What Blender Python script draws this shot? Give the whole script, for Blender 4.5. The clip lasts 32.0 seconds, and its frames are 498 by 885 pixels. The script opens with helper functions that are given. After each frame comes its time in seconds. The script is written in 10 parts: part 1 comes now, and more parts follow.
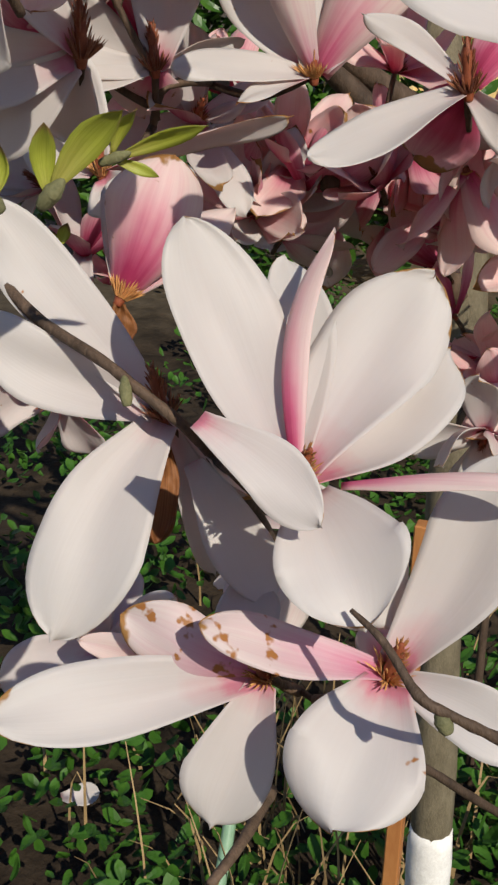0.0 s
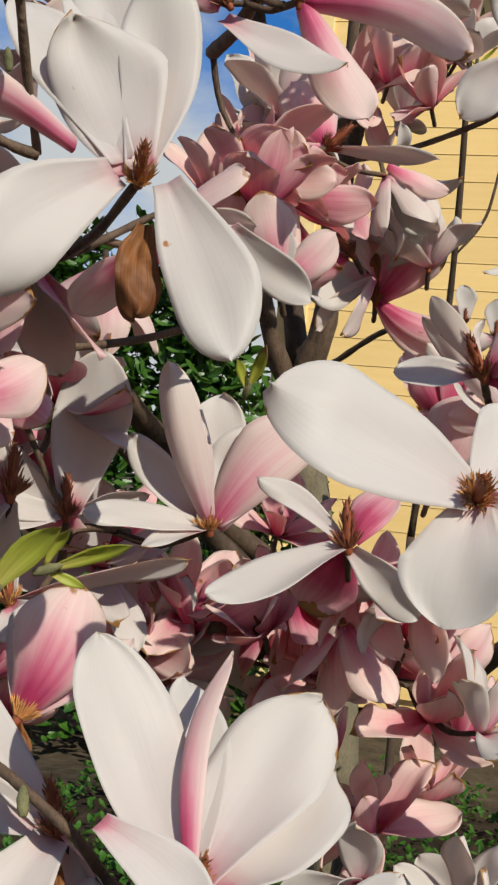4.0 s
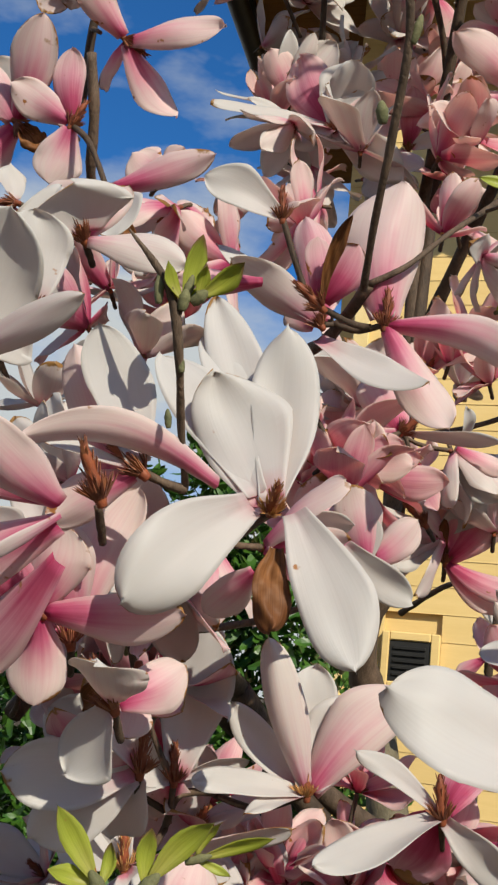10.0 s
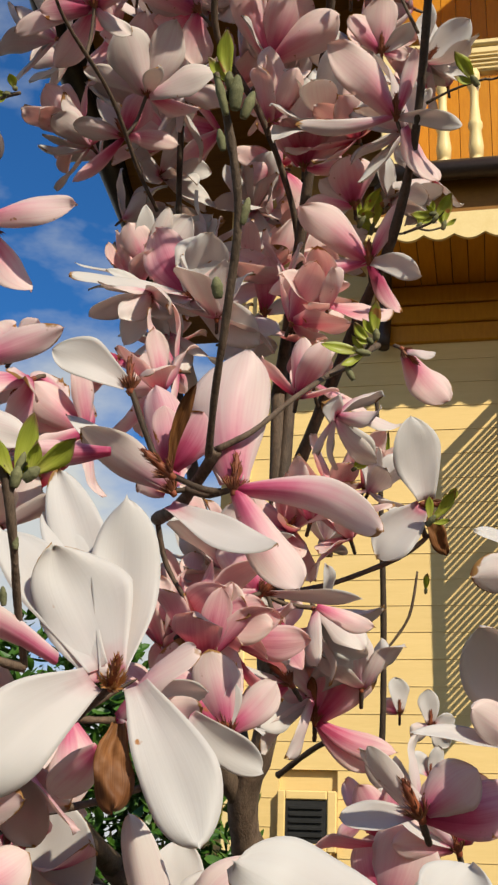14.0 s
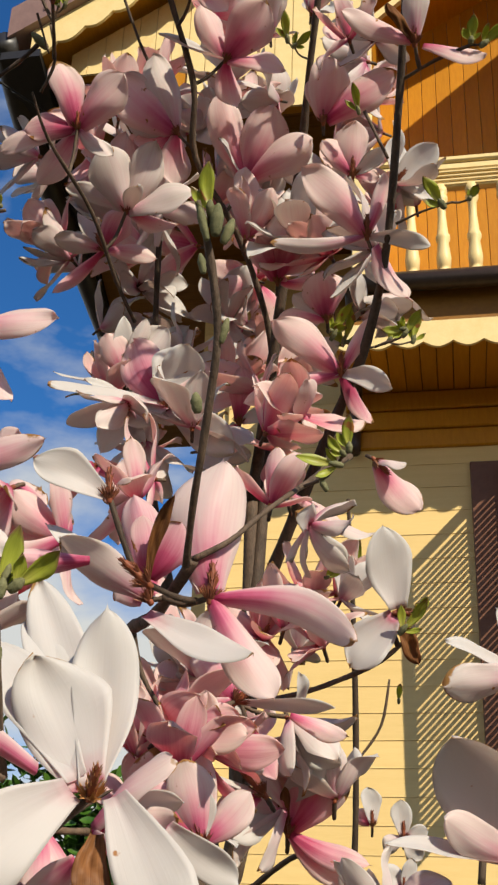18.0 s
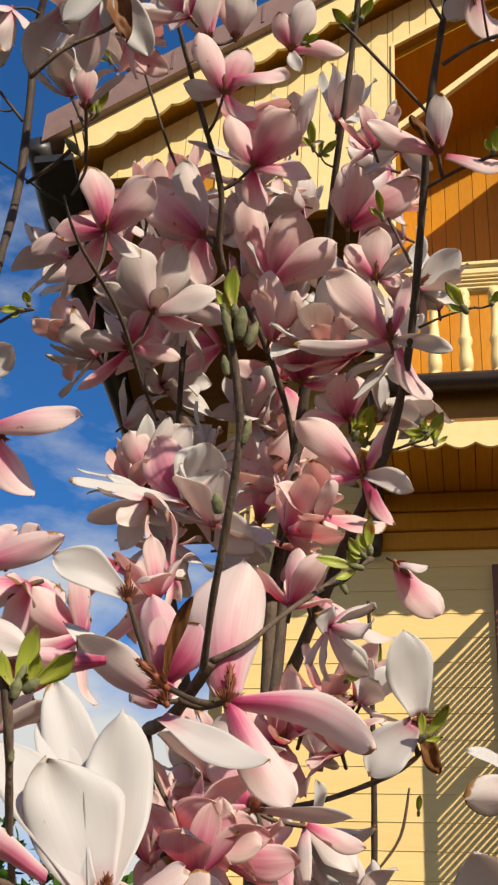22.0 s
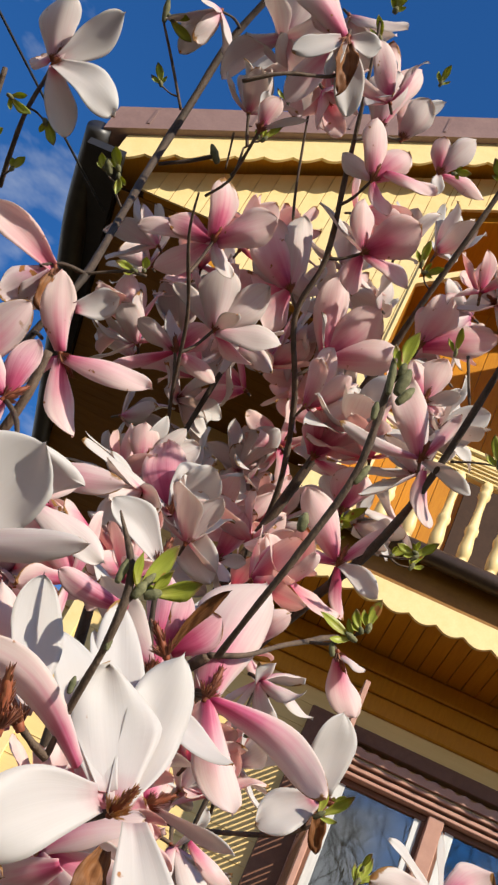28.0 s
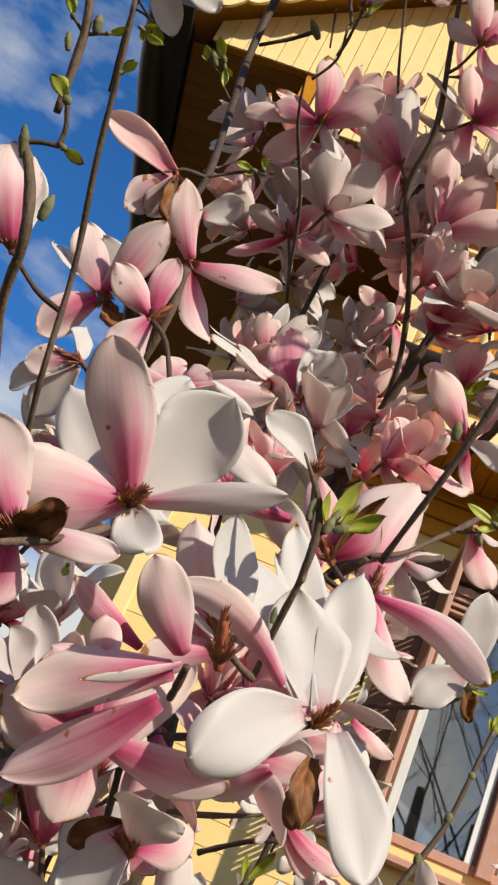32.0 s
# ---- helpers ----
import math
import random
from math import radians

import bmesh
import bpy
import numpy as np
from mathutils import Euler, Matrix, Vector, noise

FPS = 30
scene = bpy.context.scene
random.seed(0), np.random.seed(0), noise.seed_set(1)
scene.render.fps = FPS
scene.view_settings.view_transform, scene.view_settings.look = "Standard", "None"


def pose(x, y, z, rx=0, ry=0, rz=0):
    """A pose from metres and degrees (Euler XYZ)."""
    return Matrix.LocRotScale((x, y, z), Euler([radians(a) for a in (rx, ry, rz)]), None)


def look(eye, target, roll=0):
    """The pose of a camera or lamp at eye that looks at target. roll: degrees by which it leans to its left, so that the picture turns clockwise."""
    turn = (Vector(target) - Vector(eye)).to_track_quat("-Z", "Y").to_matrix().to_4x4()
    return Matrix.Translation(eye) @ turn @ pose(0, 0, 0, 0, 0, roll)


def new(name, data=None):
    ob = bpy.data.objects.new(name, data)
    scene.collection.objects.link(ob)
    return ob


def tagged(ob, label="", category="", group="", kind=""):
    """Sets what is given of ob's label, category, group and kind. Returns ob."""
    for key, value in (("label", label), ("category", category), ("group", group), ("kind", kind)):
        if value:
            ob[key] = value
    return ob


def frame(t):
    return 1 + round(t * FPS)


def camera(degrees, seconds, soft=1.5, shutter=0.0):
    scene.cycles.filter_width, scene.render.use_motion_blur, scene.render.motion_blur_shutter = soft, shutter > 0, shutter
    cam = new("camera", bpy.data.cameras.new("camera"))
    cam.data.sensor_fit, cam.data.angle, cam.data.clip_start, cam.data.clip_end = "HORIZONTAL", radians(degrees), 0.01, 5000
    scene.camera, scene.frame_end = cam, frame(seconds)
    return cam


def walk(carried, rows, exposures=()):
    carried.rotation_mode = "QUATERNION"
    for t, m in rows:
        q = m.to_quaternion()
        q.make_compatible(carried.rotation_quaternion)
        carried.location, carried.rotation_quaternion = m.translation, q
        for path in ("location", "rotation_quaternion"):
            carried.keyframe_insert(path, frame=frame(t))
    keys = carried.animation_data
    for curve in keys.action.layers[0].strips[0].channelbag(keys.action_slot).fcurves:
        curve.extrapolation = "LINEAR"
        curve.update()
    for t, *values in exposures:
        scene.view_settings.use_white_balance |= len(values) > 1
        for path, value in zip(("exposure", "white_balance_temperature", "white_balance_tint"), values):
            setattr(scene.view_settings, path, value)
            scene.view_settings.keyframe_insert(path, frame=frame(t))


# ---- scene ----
# ---- camera ----
def aim(x, y, z, yaw, pitch, roll):
    e, a, b = Vector((x, y, z)), radians(yaw), radians(pitch)
    return look(e, e + Vector((-math.sin(a) * math.cos(b), math.cos(a) * math.cos(b), math.sin(b))), roll)


cam = camera(24.283, 32.0, soft=2.4)
# seconds, eye in metres, yaw to the left, pitch up, lean
PATH = [
    (0, -0.0001, -0.0038, 1.4987, 19.263, -21.521, 1.890),
    (0.5, 0.0054, 0.0065, 1.4939, 18.883, -21.830, 1.821),
    (1, 0.0019, -0.0008, 1.4905, 18.141, -22.065, 1.790),
    (1.5, 0.0006, -0.0090, 1.4805, 17.595, -21.849, 1.687),
    (2, 0.0021, -0.0170, 1.4782, 17.761, -18.883, 3.462),
    (2.5, 0.0100, -0.0190, 1.4802, 18.170, -12.100, 1.254),
    (3, 0.0053, -0.0344, 1.4852, 16.792, -6.513, 2.347),
    (3.5, -0.0019, -0.0498, 1.4794, 14.596, -1.423, 4.016),
    (5.5, 0.0134, -0.0890, 1.4965, 15.464, 5.463, 8.279),
    (6, 0.0040, -0.1055, 1.4899, 15.421, 6.667, 7.904),
    (6.5, 0.0026, -0.1115, 1.4991, 16.150, 8.207, 7.719),
    (7, -0.0039, -0.1160, 1.5050, 15.810, 9.155, 6.293),
    (7.5, -0.0041, -0.1279, 1.5113, 16.673, 8.633, 7.267),
    (8, -0.0130, -0.1272, 1.5146, 16.206, 7.180, 5.948),
    (8.5, -0.0096, -0.1381, 1.5213, 15.868, 7.808, 4.810),
    (9, -0.0189, -0.1545, 1.5191, 16.554, 10.088, 5.746),
    (9.5, -0.0167, -0.1566, 1.5170, 17.412, 10.821, 6.258),
    (10, -0.0186, -0.1628, 1.5165, 17.241, 12.227, 5.846),
    (10.5, -0.0166, -0.1646, 1.5161, 17.297, 13.667, 5.151),
    (11, -0.0085, -0.1685, 1.5179, 17.168, 14.664, 4.210),
    (11.5, -0.0007, -0.1617, 1.5246, 16.627, 15.339, 3.693),
    (12, 0.0057, -0.1591, 1.5238, 15.581, 15.455, 2.723),
    (12.5, 0.0152, -0.1555, 1.5252, 14.773, 16.446, 2.116),
    (13, 0.0084, -0.1575, 1.5267, 12.882, 17.747, 1.752),
    (13.5, 0.0091, -0.1617, 1.5236, 11.776, 19.045, 1.871),
    (15.5, 0.0120, -0.1705, 1.5243, 12.903, 22.362, 2.960),
    (16, 0.0156, -0.1692, 1.5299, 11.916, 21.865, 2.141),
    (16.5, 0.0185, -0.1746, 1.5288, 8.803, 20.997, -2.192),
    (17, 0.0122, -0.1825, 1.5236, 8.601, 22.974, -0.890),
    (17.5, 0.0082, -0.1814, 1.5272, 10.641, 24.306, 1.339),
    (18, 0.0098, -0.1896, 1.5201, 10.624, 25.456, 1.988),
    (18.5, 0.0060, -0.1852, 1.5256, 10.198, 26.587, 2.216),
    (19, 0.0086, -0.1824, 1.5211, 9.655, 26.810, 2.217),
    (19.5, 0.0021, -0.1839, 1.5190, 9.957, 26.598, 3.049),
    (20, 0.0123, -0.1815, 1.5172, 9.736, 26.606, 1.907),
    (20.5, 0.0142, -0.1845, 1.5222, 10.685, 26.482, 1.204),
    (21, 0.0165, -0.1724, 1.5269, 9.931, 29.667, 3.259),
    (21.5, 0.0115, -0.1905, 1.5166, 11.628, 32.526, 3.493),
    (22, 0.0102, -0.1902, 1.5225, 12.096, 30.234, 3.663),
    (22.5, 0.0109, -0.1971, 1.5236, 10.318, 30.754, 1.681),
    (23, 0.0065, -0.2134, 1.5160, 9.924, 32.521, 2.277),
    (23.5, -0.0009, -0.2159, 1.5124, 9.792, 32.787, 2.635),
    (24, -0.0082, -0.2132, 1.5147, 10.607, 32.377, 3.618),
    (24.5, -0.0148, -0.2187, 1.5092, 12.327, 32.316, 4.979),
    (26.5, -0.0969, -0.2217, 1.4650, 5.749, 35.425, 17.253),
    (27, -0.1134, -0.2190, 1.4569, 7.688, 35.391, 23.373),
    (27.5, -0.1284, -0.2196, 1.4441, 8.359, 34.904, 27.053),
    (28, -0.1339, -0.2143, 1.4234, 7.375, 35.022, 28.236),
    (28.5, -0.1516, -0.2110, 1.4163, 6.729, 34.830, 28.824),
    (29, -0.1522, -0.2193, 1.4068, 5.660, 33.147, 29.799),
    (29.5, -0.1503, -0.2115, 1.4146, 7.170, 32.985, 29.944),
    (30, -0.1642, -0.2047, 1.4028, 6.727, 33.065, 32.529),
    (30.5, -0.1656, -0.2063, 1.4117, 5.622, 29.184, 30.116),
    (31, -0.1776, -0.2267, 1.4165, 7.315, 26.600, 28.642),
    (31.5, -0.1957, -0.2498, 1.4134, 7.187, 26.641, 27.350),
    (32, -0.1967, -0.2734, 1.4238, 8.199, 26.342, 24.936),
]
walk(cam, [(t, aim(*row)) for t, *row in PATH], exposures=[(0.0, -0.04, 6350, 10), (2.0, 0.0, 6350, 10), (3.5, 0.04, 6350, 7), (9.0, 0.07, 6350, 5), (16.0, 0.24, 6700, 6), (23.0, 0.36, 6750, 8), (28.0, 0.45, 6400, 9), (32.0, 0.36, 6600, 7)])

# ---- light ----
SUN = Vector((-0.735, 0.76, -0.77)).normalized()  # the way that the sunlight goes
world = bpy.data.worlds.new("sky")
scene.world = world
world.use_nodes = True
wn, wl = world.node_tree.nodes, world.node_tree.links
wn.clear()
w_out, w_bg = wn.new("ShaderNodeOutputWorld"), wn.new("ShaderNodeBackground")
sky = wn.new("ShaderNodeTexSky")
sky.sky_type, sky.sun_disc = "NISHITA", False
sky.sun_elevation = math.asin(-SUN.z)
sky.sun_rotation = math.atan2(-SUN.x, -SUN.y)
sky.air_density, sky.dust_density, sky.ozone_density = 1.0, 0.3, 2.5
w_tc, w_map = wn.new("ShaderNodeTexCoord"), wn.new("ShaderNodeMapping")
w_map.inputs["Scale"].default_value = (1.5, 1.5, 3.2)
w_map.inputs["Location"].default_value = (0.35, 0.1, 0.2)
w_noise = wn.new("ShaderNodeTexNoise")
w_noise.inputs["Scale"].default_value, w_noise.inputs["Detail"].default_value, w_noise.inputs["Roughness"].default_value = 2.6, 6.0, 0.55
w_sep, w_low = wn.new("ShaderNodeSeparateXYZ"), wn.new("ShaderNodeMapRange")
for k, v in (("From Min", 0.15), ("From Max", 0.65), ("To Min", 0.24), ("To Max", -0.16)):
    w_low.inputs[k].default_value = v
w_add, w_ramp, w_mix = wn.new("ShaderNodeMath"), wn.new("ShaderNodeValToRGB"), wn.new("ShaderNodeMixRGB")
w_ramp.color_ramp.elements[0].position, w_ramp.color_ramp.elements[1].position = 0.42, 0.66
w_tint = wn.new("ShaderNodeMixRGB")
w_tint.blend_type = "MULTIPLY"
w_tint.inputs[0].default_value, w_tint.inputs[2].default_value = 1.0, (0.39, 1.04, 1.72, 1)
wl.new(w_tc.outputs["Generated"], w_map.inputs["Vector"])
wl.new(w_map.outputs[0], w_noise.inputs["Vector"])
wl.new(w_tc.outputs["Generated"], w_sep.inputs[0])
wl.new(w_sep.outputs["Z"], w_low.inputs["Value"])
wl.new(w_noise.outputs["Fac"], w_add.inputs[0])
wl.new(w_low.outputs[0], w_add.inputs[1])
wl.new(w_add.outputs[0], w_ramp.inputs[0])
wl.new(sky.outputs[0], w_tint.inputs[1])
wl.new(w_ramp.outputs[0], w_mix.inputs[0])
wl.new(w_tint.outputs[0], w_mix.inputs[1])
w_mix.inputs[2].default_value = (8.6, 8.8, 9.0, 1)
wl.new(w_mix.outputs[0], w_bg.inputs[0])
w_bg.inputs[1].default_value = 0.064
wl.new(w_bg.outputs[0], w_out.inputs[0])
sun = new("sun", bpy.data.lights.new("sun", "SUN"))
sun.data.energy, sun.data.angle, sun.data.color = 5.0, radians(0.55), (1.0, 0.90, 0.75)
sun.rotation_euler = SUN.to_track_quat("-Z", "Y").to_euler()


# ---- materials ----
def mat(name, rough=0.6, spec=0.3):
    m = bpy.data.materials.new(name)
    m.use_nodes = True
    b = m.node_tree.nodes["Principled BSDF"]
    b.inputs["Roughness"].default_value = rough
    b.inputs["Specular IOR Level"].default_value = spec
    return m, m.node_tree.nodes, m.node_tree.links, b


def ramp(nodes, *stops):
    r = nodes.new("ShaderNodeValToRGB")
    e = r.color_ramp.elements
    while len(e) < len(stops):
        e.new(0.5)
    for el, (p, c) in zip(e, stops):
        el.position, el.color = p, (*c, 1)
    return r


def noise_tex(nodes, links, scale, detail=4.0, rough=0.55, stretch=(1, 1, 1), coord="Object"):
    tc, mp, n = nodes.new("ShaderNodeTexCoord"), nodes.new("ShaderNodeMapping"), nodes.new("ShaderNodeTexNoise")
    mp.inputs["Scale"].default_value = stretch
    n.inputs["Scale"].default_value, n.inputs["Detail"].default_value, n.inputs["Roughness"].default_value = scale, detail, rough
    links.new(tc.outputs[coord], mp.inputs[0])
    links.new(mp.outputs[0], n.inputs["Vector"])
    return n


def bump(nodes, links, height, target, strength=0.3, dist=0.01):
    b = nodes.new("ShaderNodeBump")
    b.inputs["Strength"].default_value, b.inputs["Distance"].default_value = strength, dist
    links.new(height, b.inputs["Height"])
    links.new(b.outputs[0], target.inputs["Normal"])


def mottled(name, a, b, scale=8.0, rough=0.7, bumpy=0.3, dist=0.01, stretch=(1, 1, 1), spec=0.3, metal=0.0, vary=0.12, detail=5.0):
    """Two tones blended by noise at two scales, with relief; every object a little different."""
    m, n, l, p = mat(name, rough, spec)
    p.inputs["Metallic"].default_value = metal
    t1 = noise_tex(n, l, scale, detail, 0.6, stretch)
    t2 = noise_tex(n, l, scale * 7.3, 3.0, 0.6, stretch)
    mx = n.new("ShaderNodeMath")
    mx.operation = "MULTIPLY_ADD"
    mx.inputs[1].default_value = 0.35
    l.new(t2.outputs["Fac"], mx.inputs[0])
    sc = n.new("ShaderNodeMath")
    sc.operation = "MULTIPLY"
    sc.inputs[1].default_value = 0.65
    l.new(t1.outputs["Fac"], sc.inputs[0])
    l.new(sc.outputs[0], mx.inputs[2])
    r = ramp(n, (0.3, a), (0.7, b))
    l.new(mx.outputs[0], r.inputs[0])
    info, hs, mr = n.new("ShaderNodeObjectInfo"), n.new("ShaderNodeHueSaturation"), n.new("ShaderNodeMapRange")
    mr.inputs["To Min"].default_value, mr.inputs["To Max"].default_value = 1 - vary, 1 + vary
    l.new(info.outputs["Random"], mr.inputs["Value"])
    l.new(mr.outputs[0], hs.inputs["Value"])
    l.new(r.outputs[0], hs.inputs["Color"])
    l.new(hs.outputs[0], p.inputs["Base Color"])
    bump(n, l, mx.outputs[0], p, bumpy, dist)
    return m


def leafy(name, stops, veins, vein_gain, rough, trans, blotch=0.0, edge=0.0, glow=(1, 1, 1), spec=0.25, streak=0.0, sear=0.0):
    """Petals and leaves: colour along the length (v), streaks and veins along it, brown blotches, light passing through."""
    m, n, l, p = mat(name, rough, spec)
    uv, sep = n.new("ShaderNodeUVMap"), n.new("ShaderNodeSeparateXYZ")
    uv.uv_map = "UVMap"
    l.new(uv.outputs[0], sep.inputs[0])
    info, tc = n.new("ShaderNodeObjectInfo"), n.new("ShaderNodeTexCoord")

    def math_node(op, a, b, c=None):
        k = n.new("ShaderNodeMath")
        k.operation = op
        for slot, val in enumerate((a, b, c)):
            if val is None:
                continue
            if isinstance(val, (int, float)):
                k.inputs[slot].default_value = val
            else:
                l.new(val, k.inputs[slot])
        return k.outputs[0]

    own = math_node("MULTIPLY", info.outputs["Random"], 71.0)

    def field(source, scale, detail, stretch=(1, 1, 1)):
        mp, t = n.new("ShaderNodeMapping"), n.new("ShaderNodeTexNoise")
        t.noise_dimensions = "4D"
        mp.inputs["Scale"].default_value = stretch
        t.inputs["Scale"].default_value, t.inputs["Detail"].default_value, t.inputs["Roughness"].default_value = scale, detail, 0.55
        l.new(source, mp.inputs[0])
        l.new(mp.outputs[0], t.inputs["Vector"])
        l.new(own, t.inputs["W"])
        return t.outputs["Fac"]

    mottle = field(tc.outputs["Object"], 38.0, 4.0)
    broad = field(uv.outputs[0], 1.0, 3.0, (7.5, 0.55, 1))
    fine = field(uv.outputs[0], 1.0, 2.0, (30, 1.4, 1))
    tone = math_node("MULTIPLY_ADD", mottle, 0.30, sep.outputs["Y"])
    tone = math_node("ADD", tone, math_node("MULTIPLY_ADD", info.outputs["Random"], 0.26, -0.28))
    # pale margins, and the colour running up the petal in streaks
    rim = math_node("MULTIPLY", math_node("POWER", math_node("ABSOLUTE", math_node("SUBTRACT", sep.outputs["X"], 0.5), 0.0), 2.4), 5.3 * edge)
    tone = math_node("ADD", tone, rim)
    tone = math_node("ADD", tone, math_node("MULTIPLY_ADD", broad, streak, -0.5 * streak))
    r = ramp(n, *stops)
    l.new(tone, r.inputs[0])
    vr = ramp(n, (0.36, veins), (0.56, (1, 1, 1)))
    l.new(math_node("MULTIPLY_ADD", fine, 0.55, math_node("MULTIPLY", broad, 0.45)), vr.inputs[0])
    mul = n.new("ShaderNodeMixRGB")
    mul.blend_type = "MULTIPLY"
    mul.inputs[0].default_value = vein_gain
    l.new(r.outputs[0], mul.inputs[1])
    l.new(vr.outputs[0], mul.inputs[2])
    col = mul
    if blotch:
        br = ramp(n, (blotch, (0, 0, 0)), (blotch + 0.035, (1, 1, 1)))
        l.new(math_node("MULTIPLY_ADD", rim, 0.10, field(tc.outputs["Object"], 70.0, 3.0)), br.inputs[0])
        bm = n.new("ShaderNodeMixRGB")
        l.new(br.outputs[0], bm.inputs[0])
        l.new(mul.outputs[0], bm.inputs[1])
        bm.inputs[2].default_value = (0.42, 0.19, 0.06, 1)
        col = bm
    if sear:
        # some petals are browned along the tip and the margin
        side = math_node("POWER", math_node("MULTIPLY", math_node("ABSOLUTE", math_node("SUBTRACT", sep.outputs["X"], 0.5), 0.0), 2.0), 9.0)
        end = math_node("MULTIPLY_ADD", math_node("POWER", sep.outputs["Y"], 9.0), 0.34, math_node("MULTIPLY", math_node("MULTIPLY", side, sep.outputs["Y"]), 0.24))
        dry = math_node("MULTIPLY_ADD", field(tc.outputs["Object"], 60.0, 3.0), 0.9, math_node("MULTIPLY_ADD", info.outputs["Random"], -0.30, end))
        dr = ramp(n, (sear, (0, 0, 0)), (sear + 0.06, (1, 1, 1)))
        l.new(dry, dr.inputs[0])
        dm = n.new("ShaderNodeMixRGB")
        l.new(dr.outputs[0], dm.inputs[0])
        l.new(col.outputs[0], dm.inputs[1])
        dm.inputs[2].default_value = (0.40, 0.22, 0.075, 1)
        col = dm
    l.new(col.outputs[0], p.inputs["Base Color"])
    bump(n, l, math_node("MULTIPLY_ADD", fine, 0.4, math_node("MULTIPLY_ADD", broad, 0.5, math_node("MULTIPLY", mottle, 0.25))), p, 0.15, 0.002)
    tr, ms, out = n.new("ShaderNodeBsdfTranslucent"), n.new("ShaderNodeMixShader"), n["Material Output"]
    tm = n.new("ShaderNodeMixRGB")
    tm.blend_type = "MULTIPLY"
    tm.inputs[0].default_value, tm.inputs[2].default_value = 1.0, (*glow, 1)
    l.new(col.outputs[0], tm.inputs[1])
    l.new(tm.outputs[0], tr.inputs[0])
    ms.inputs[0].default_value = trans
    l.new(p.outputs[0], ms.inputs[1])
    l.new(tr.outputs[0], ms.inputs[2])
    l.new(ms.outputs[0], out.inputs[0])
    return m


INNER = leafy("petal_inside", [(0.0, (0.62, 0.25, 0.32)), (0.08, (0.63, 0.50, 0.50)), (0.2, (0.645, 0.62, 0.605)), (1.0, (0.655, 0.645, 0.63))], (0.95, 0.91, 0.90), 0.22, 0.48, 0.42, 0.72, edge=0.1, glow=(1.08, 0.99, 0.91), streak=0.12, sear=0.72)
FLUSHED = leafy("petal_inside_flushed", [(0.0, (0.62, 0.13, 0.226)), (0.2, (0.74, 0.33, 0.402)), (0.45, (0.8, 0.58, 0.575)), (0.72, (0.81, 0.67, 0.647)), (1.0, (0.8, 0.72, 0.67))], (0.9, 0.72, 0.75), 0.4, 0.48, 0.48, 0.70, edge=0.3, glow=(1.15, 0.9, 0.84), streak=0.35, sear=0.64)
OUTER = leafy("petal_outside", [(0.0, (0.52, 0.065, 0.183)), (0.22, (0.69, 0.2, 0.335)), (0.46, (0.79, 0.48, 0.54)), (0.7, (0.82, 0.68, 0.67)), (1.0, (0.82, 0.74, 0.7))], (0.86, 0.60, 0.68), 0.28, 0.48, 0.50, 0.70, edge=0.55, glow=(1.15, 0.90, 0.88), streak=0.38, sear=0.64)
OUTER_PALE = leafy("petal_outside_pale", [(0.0, (0.66, 0.2, 0.335)), (0.18, (0.74, 0.47, 0.535)), (0.42, (0.77, 0.67, 0.655)), (1.0, (0.75, 0.71, 0.671))], (0.9, 0.74, 0.79), 0.45, 0.48, 0.45, 0.72, edge=0.35, glow=(1.1, 0.96, 0.9), streak=0.35, sear=0.64)
STAINED = leafy("petal_stained", [(0.0, (0.66, 0.22, 0.356)), (0.25, (0.72, 0.45, 0.53)), (0.6, (0.72, 0.62, 0.624)), (1.0, (0.7, 0.65, 0.63))], (0.9, 0.74, 0.79), 0.45, 0.5, 0.42, 0.585, edge=0.3, glow=(1.1, 0.95, 0.88), streak=0.4, sear=0.60)
OUTER_DEEP = leafy("petal_outside_deep", [(0.0, (0.38, 0.03, 0.104)), (0.36, (0.58, 0.12, 0.232)), (0.66, (0.73, 0.39, 0.47)), (1.0, (0.79, 0.63, 0.62))], (0.8, 0.5, 0.6), 0.5, 0.48, 0.46, 0.70, edge=0.34, glow=(1.15, 0.82, 0.8), streak=0.4, sear=0.64)
WITHERED = leafy("withered_bract", [(0.0, (0.13, 0.055, 0.02)), (0.5, (0.27, 0.115, 0.04)), (1.0, (0.17, 0.065, 0.022))], (0.45, 0.36, 0.28), 0.8, 0.6, 0.2, edge=0.3, streak=0.7)
LEAF = leafy("young_leaf", [(0.0, (0.48, 0.44, 0.13)), (0.5, (0.46, 0.50, 0.08)), (0.85, (0.39, 0.43, 0.07)), (1.0, (0.25, 0.17, 0.07))], (0.72, 0.76, 0.5), 0.8, 0.4, 0.45, 0.66, edge=0.15, glow=(1.2, 1.15, 0.5), spec=0.4, streak=0.25)
LEAF_DARK = leafy("shrub_leaf", [(0.0, (0.035, 0.10, 0.012)), (1.0, (0.08, 0.17, 0.02))], (0.6, 0.8, 0.5), 0.7, 0.4, 0.22, spec=0.45)
LEAF_GROUND = leafy("ground_leaf", [(0.0, (0.03, 0.09, 0.01)), (1.0, (0.065, 0.165, 0.02))], (0.6, 0.8, 0.5), 0.7, 0.5, 0.22)
STRAW = mottled("dry_stem", (0.20, 0.13, 0.055), (0.38, 0.27, 0.13), 30, 0.7, 0.3, 0.003)
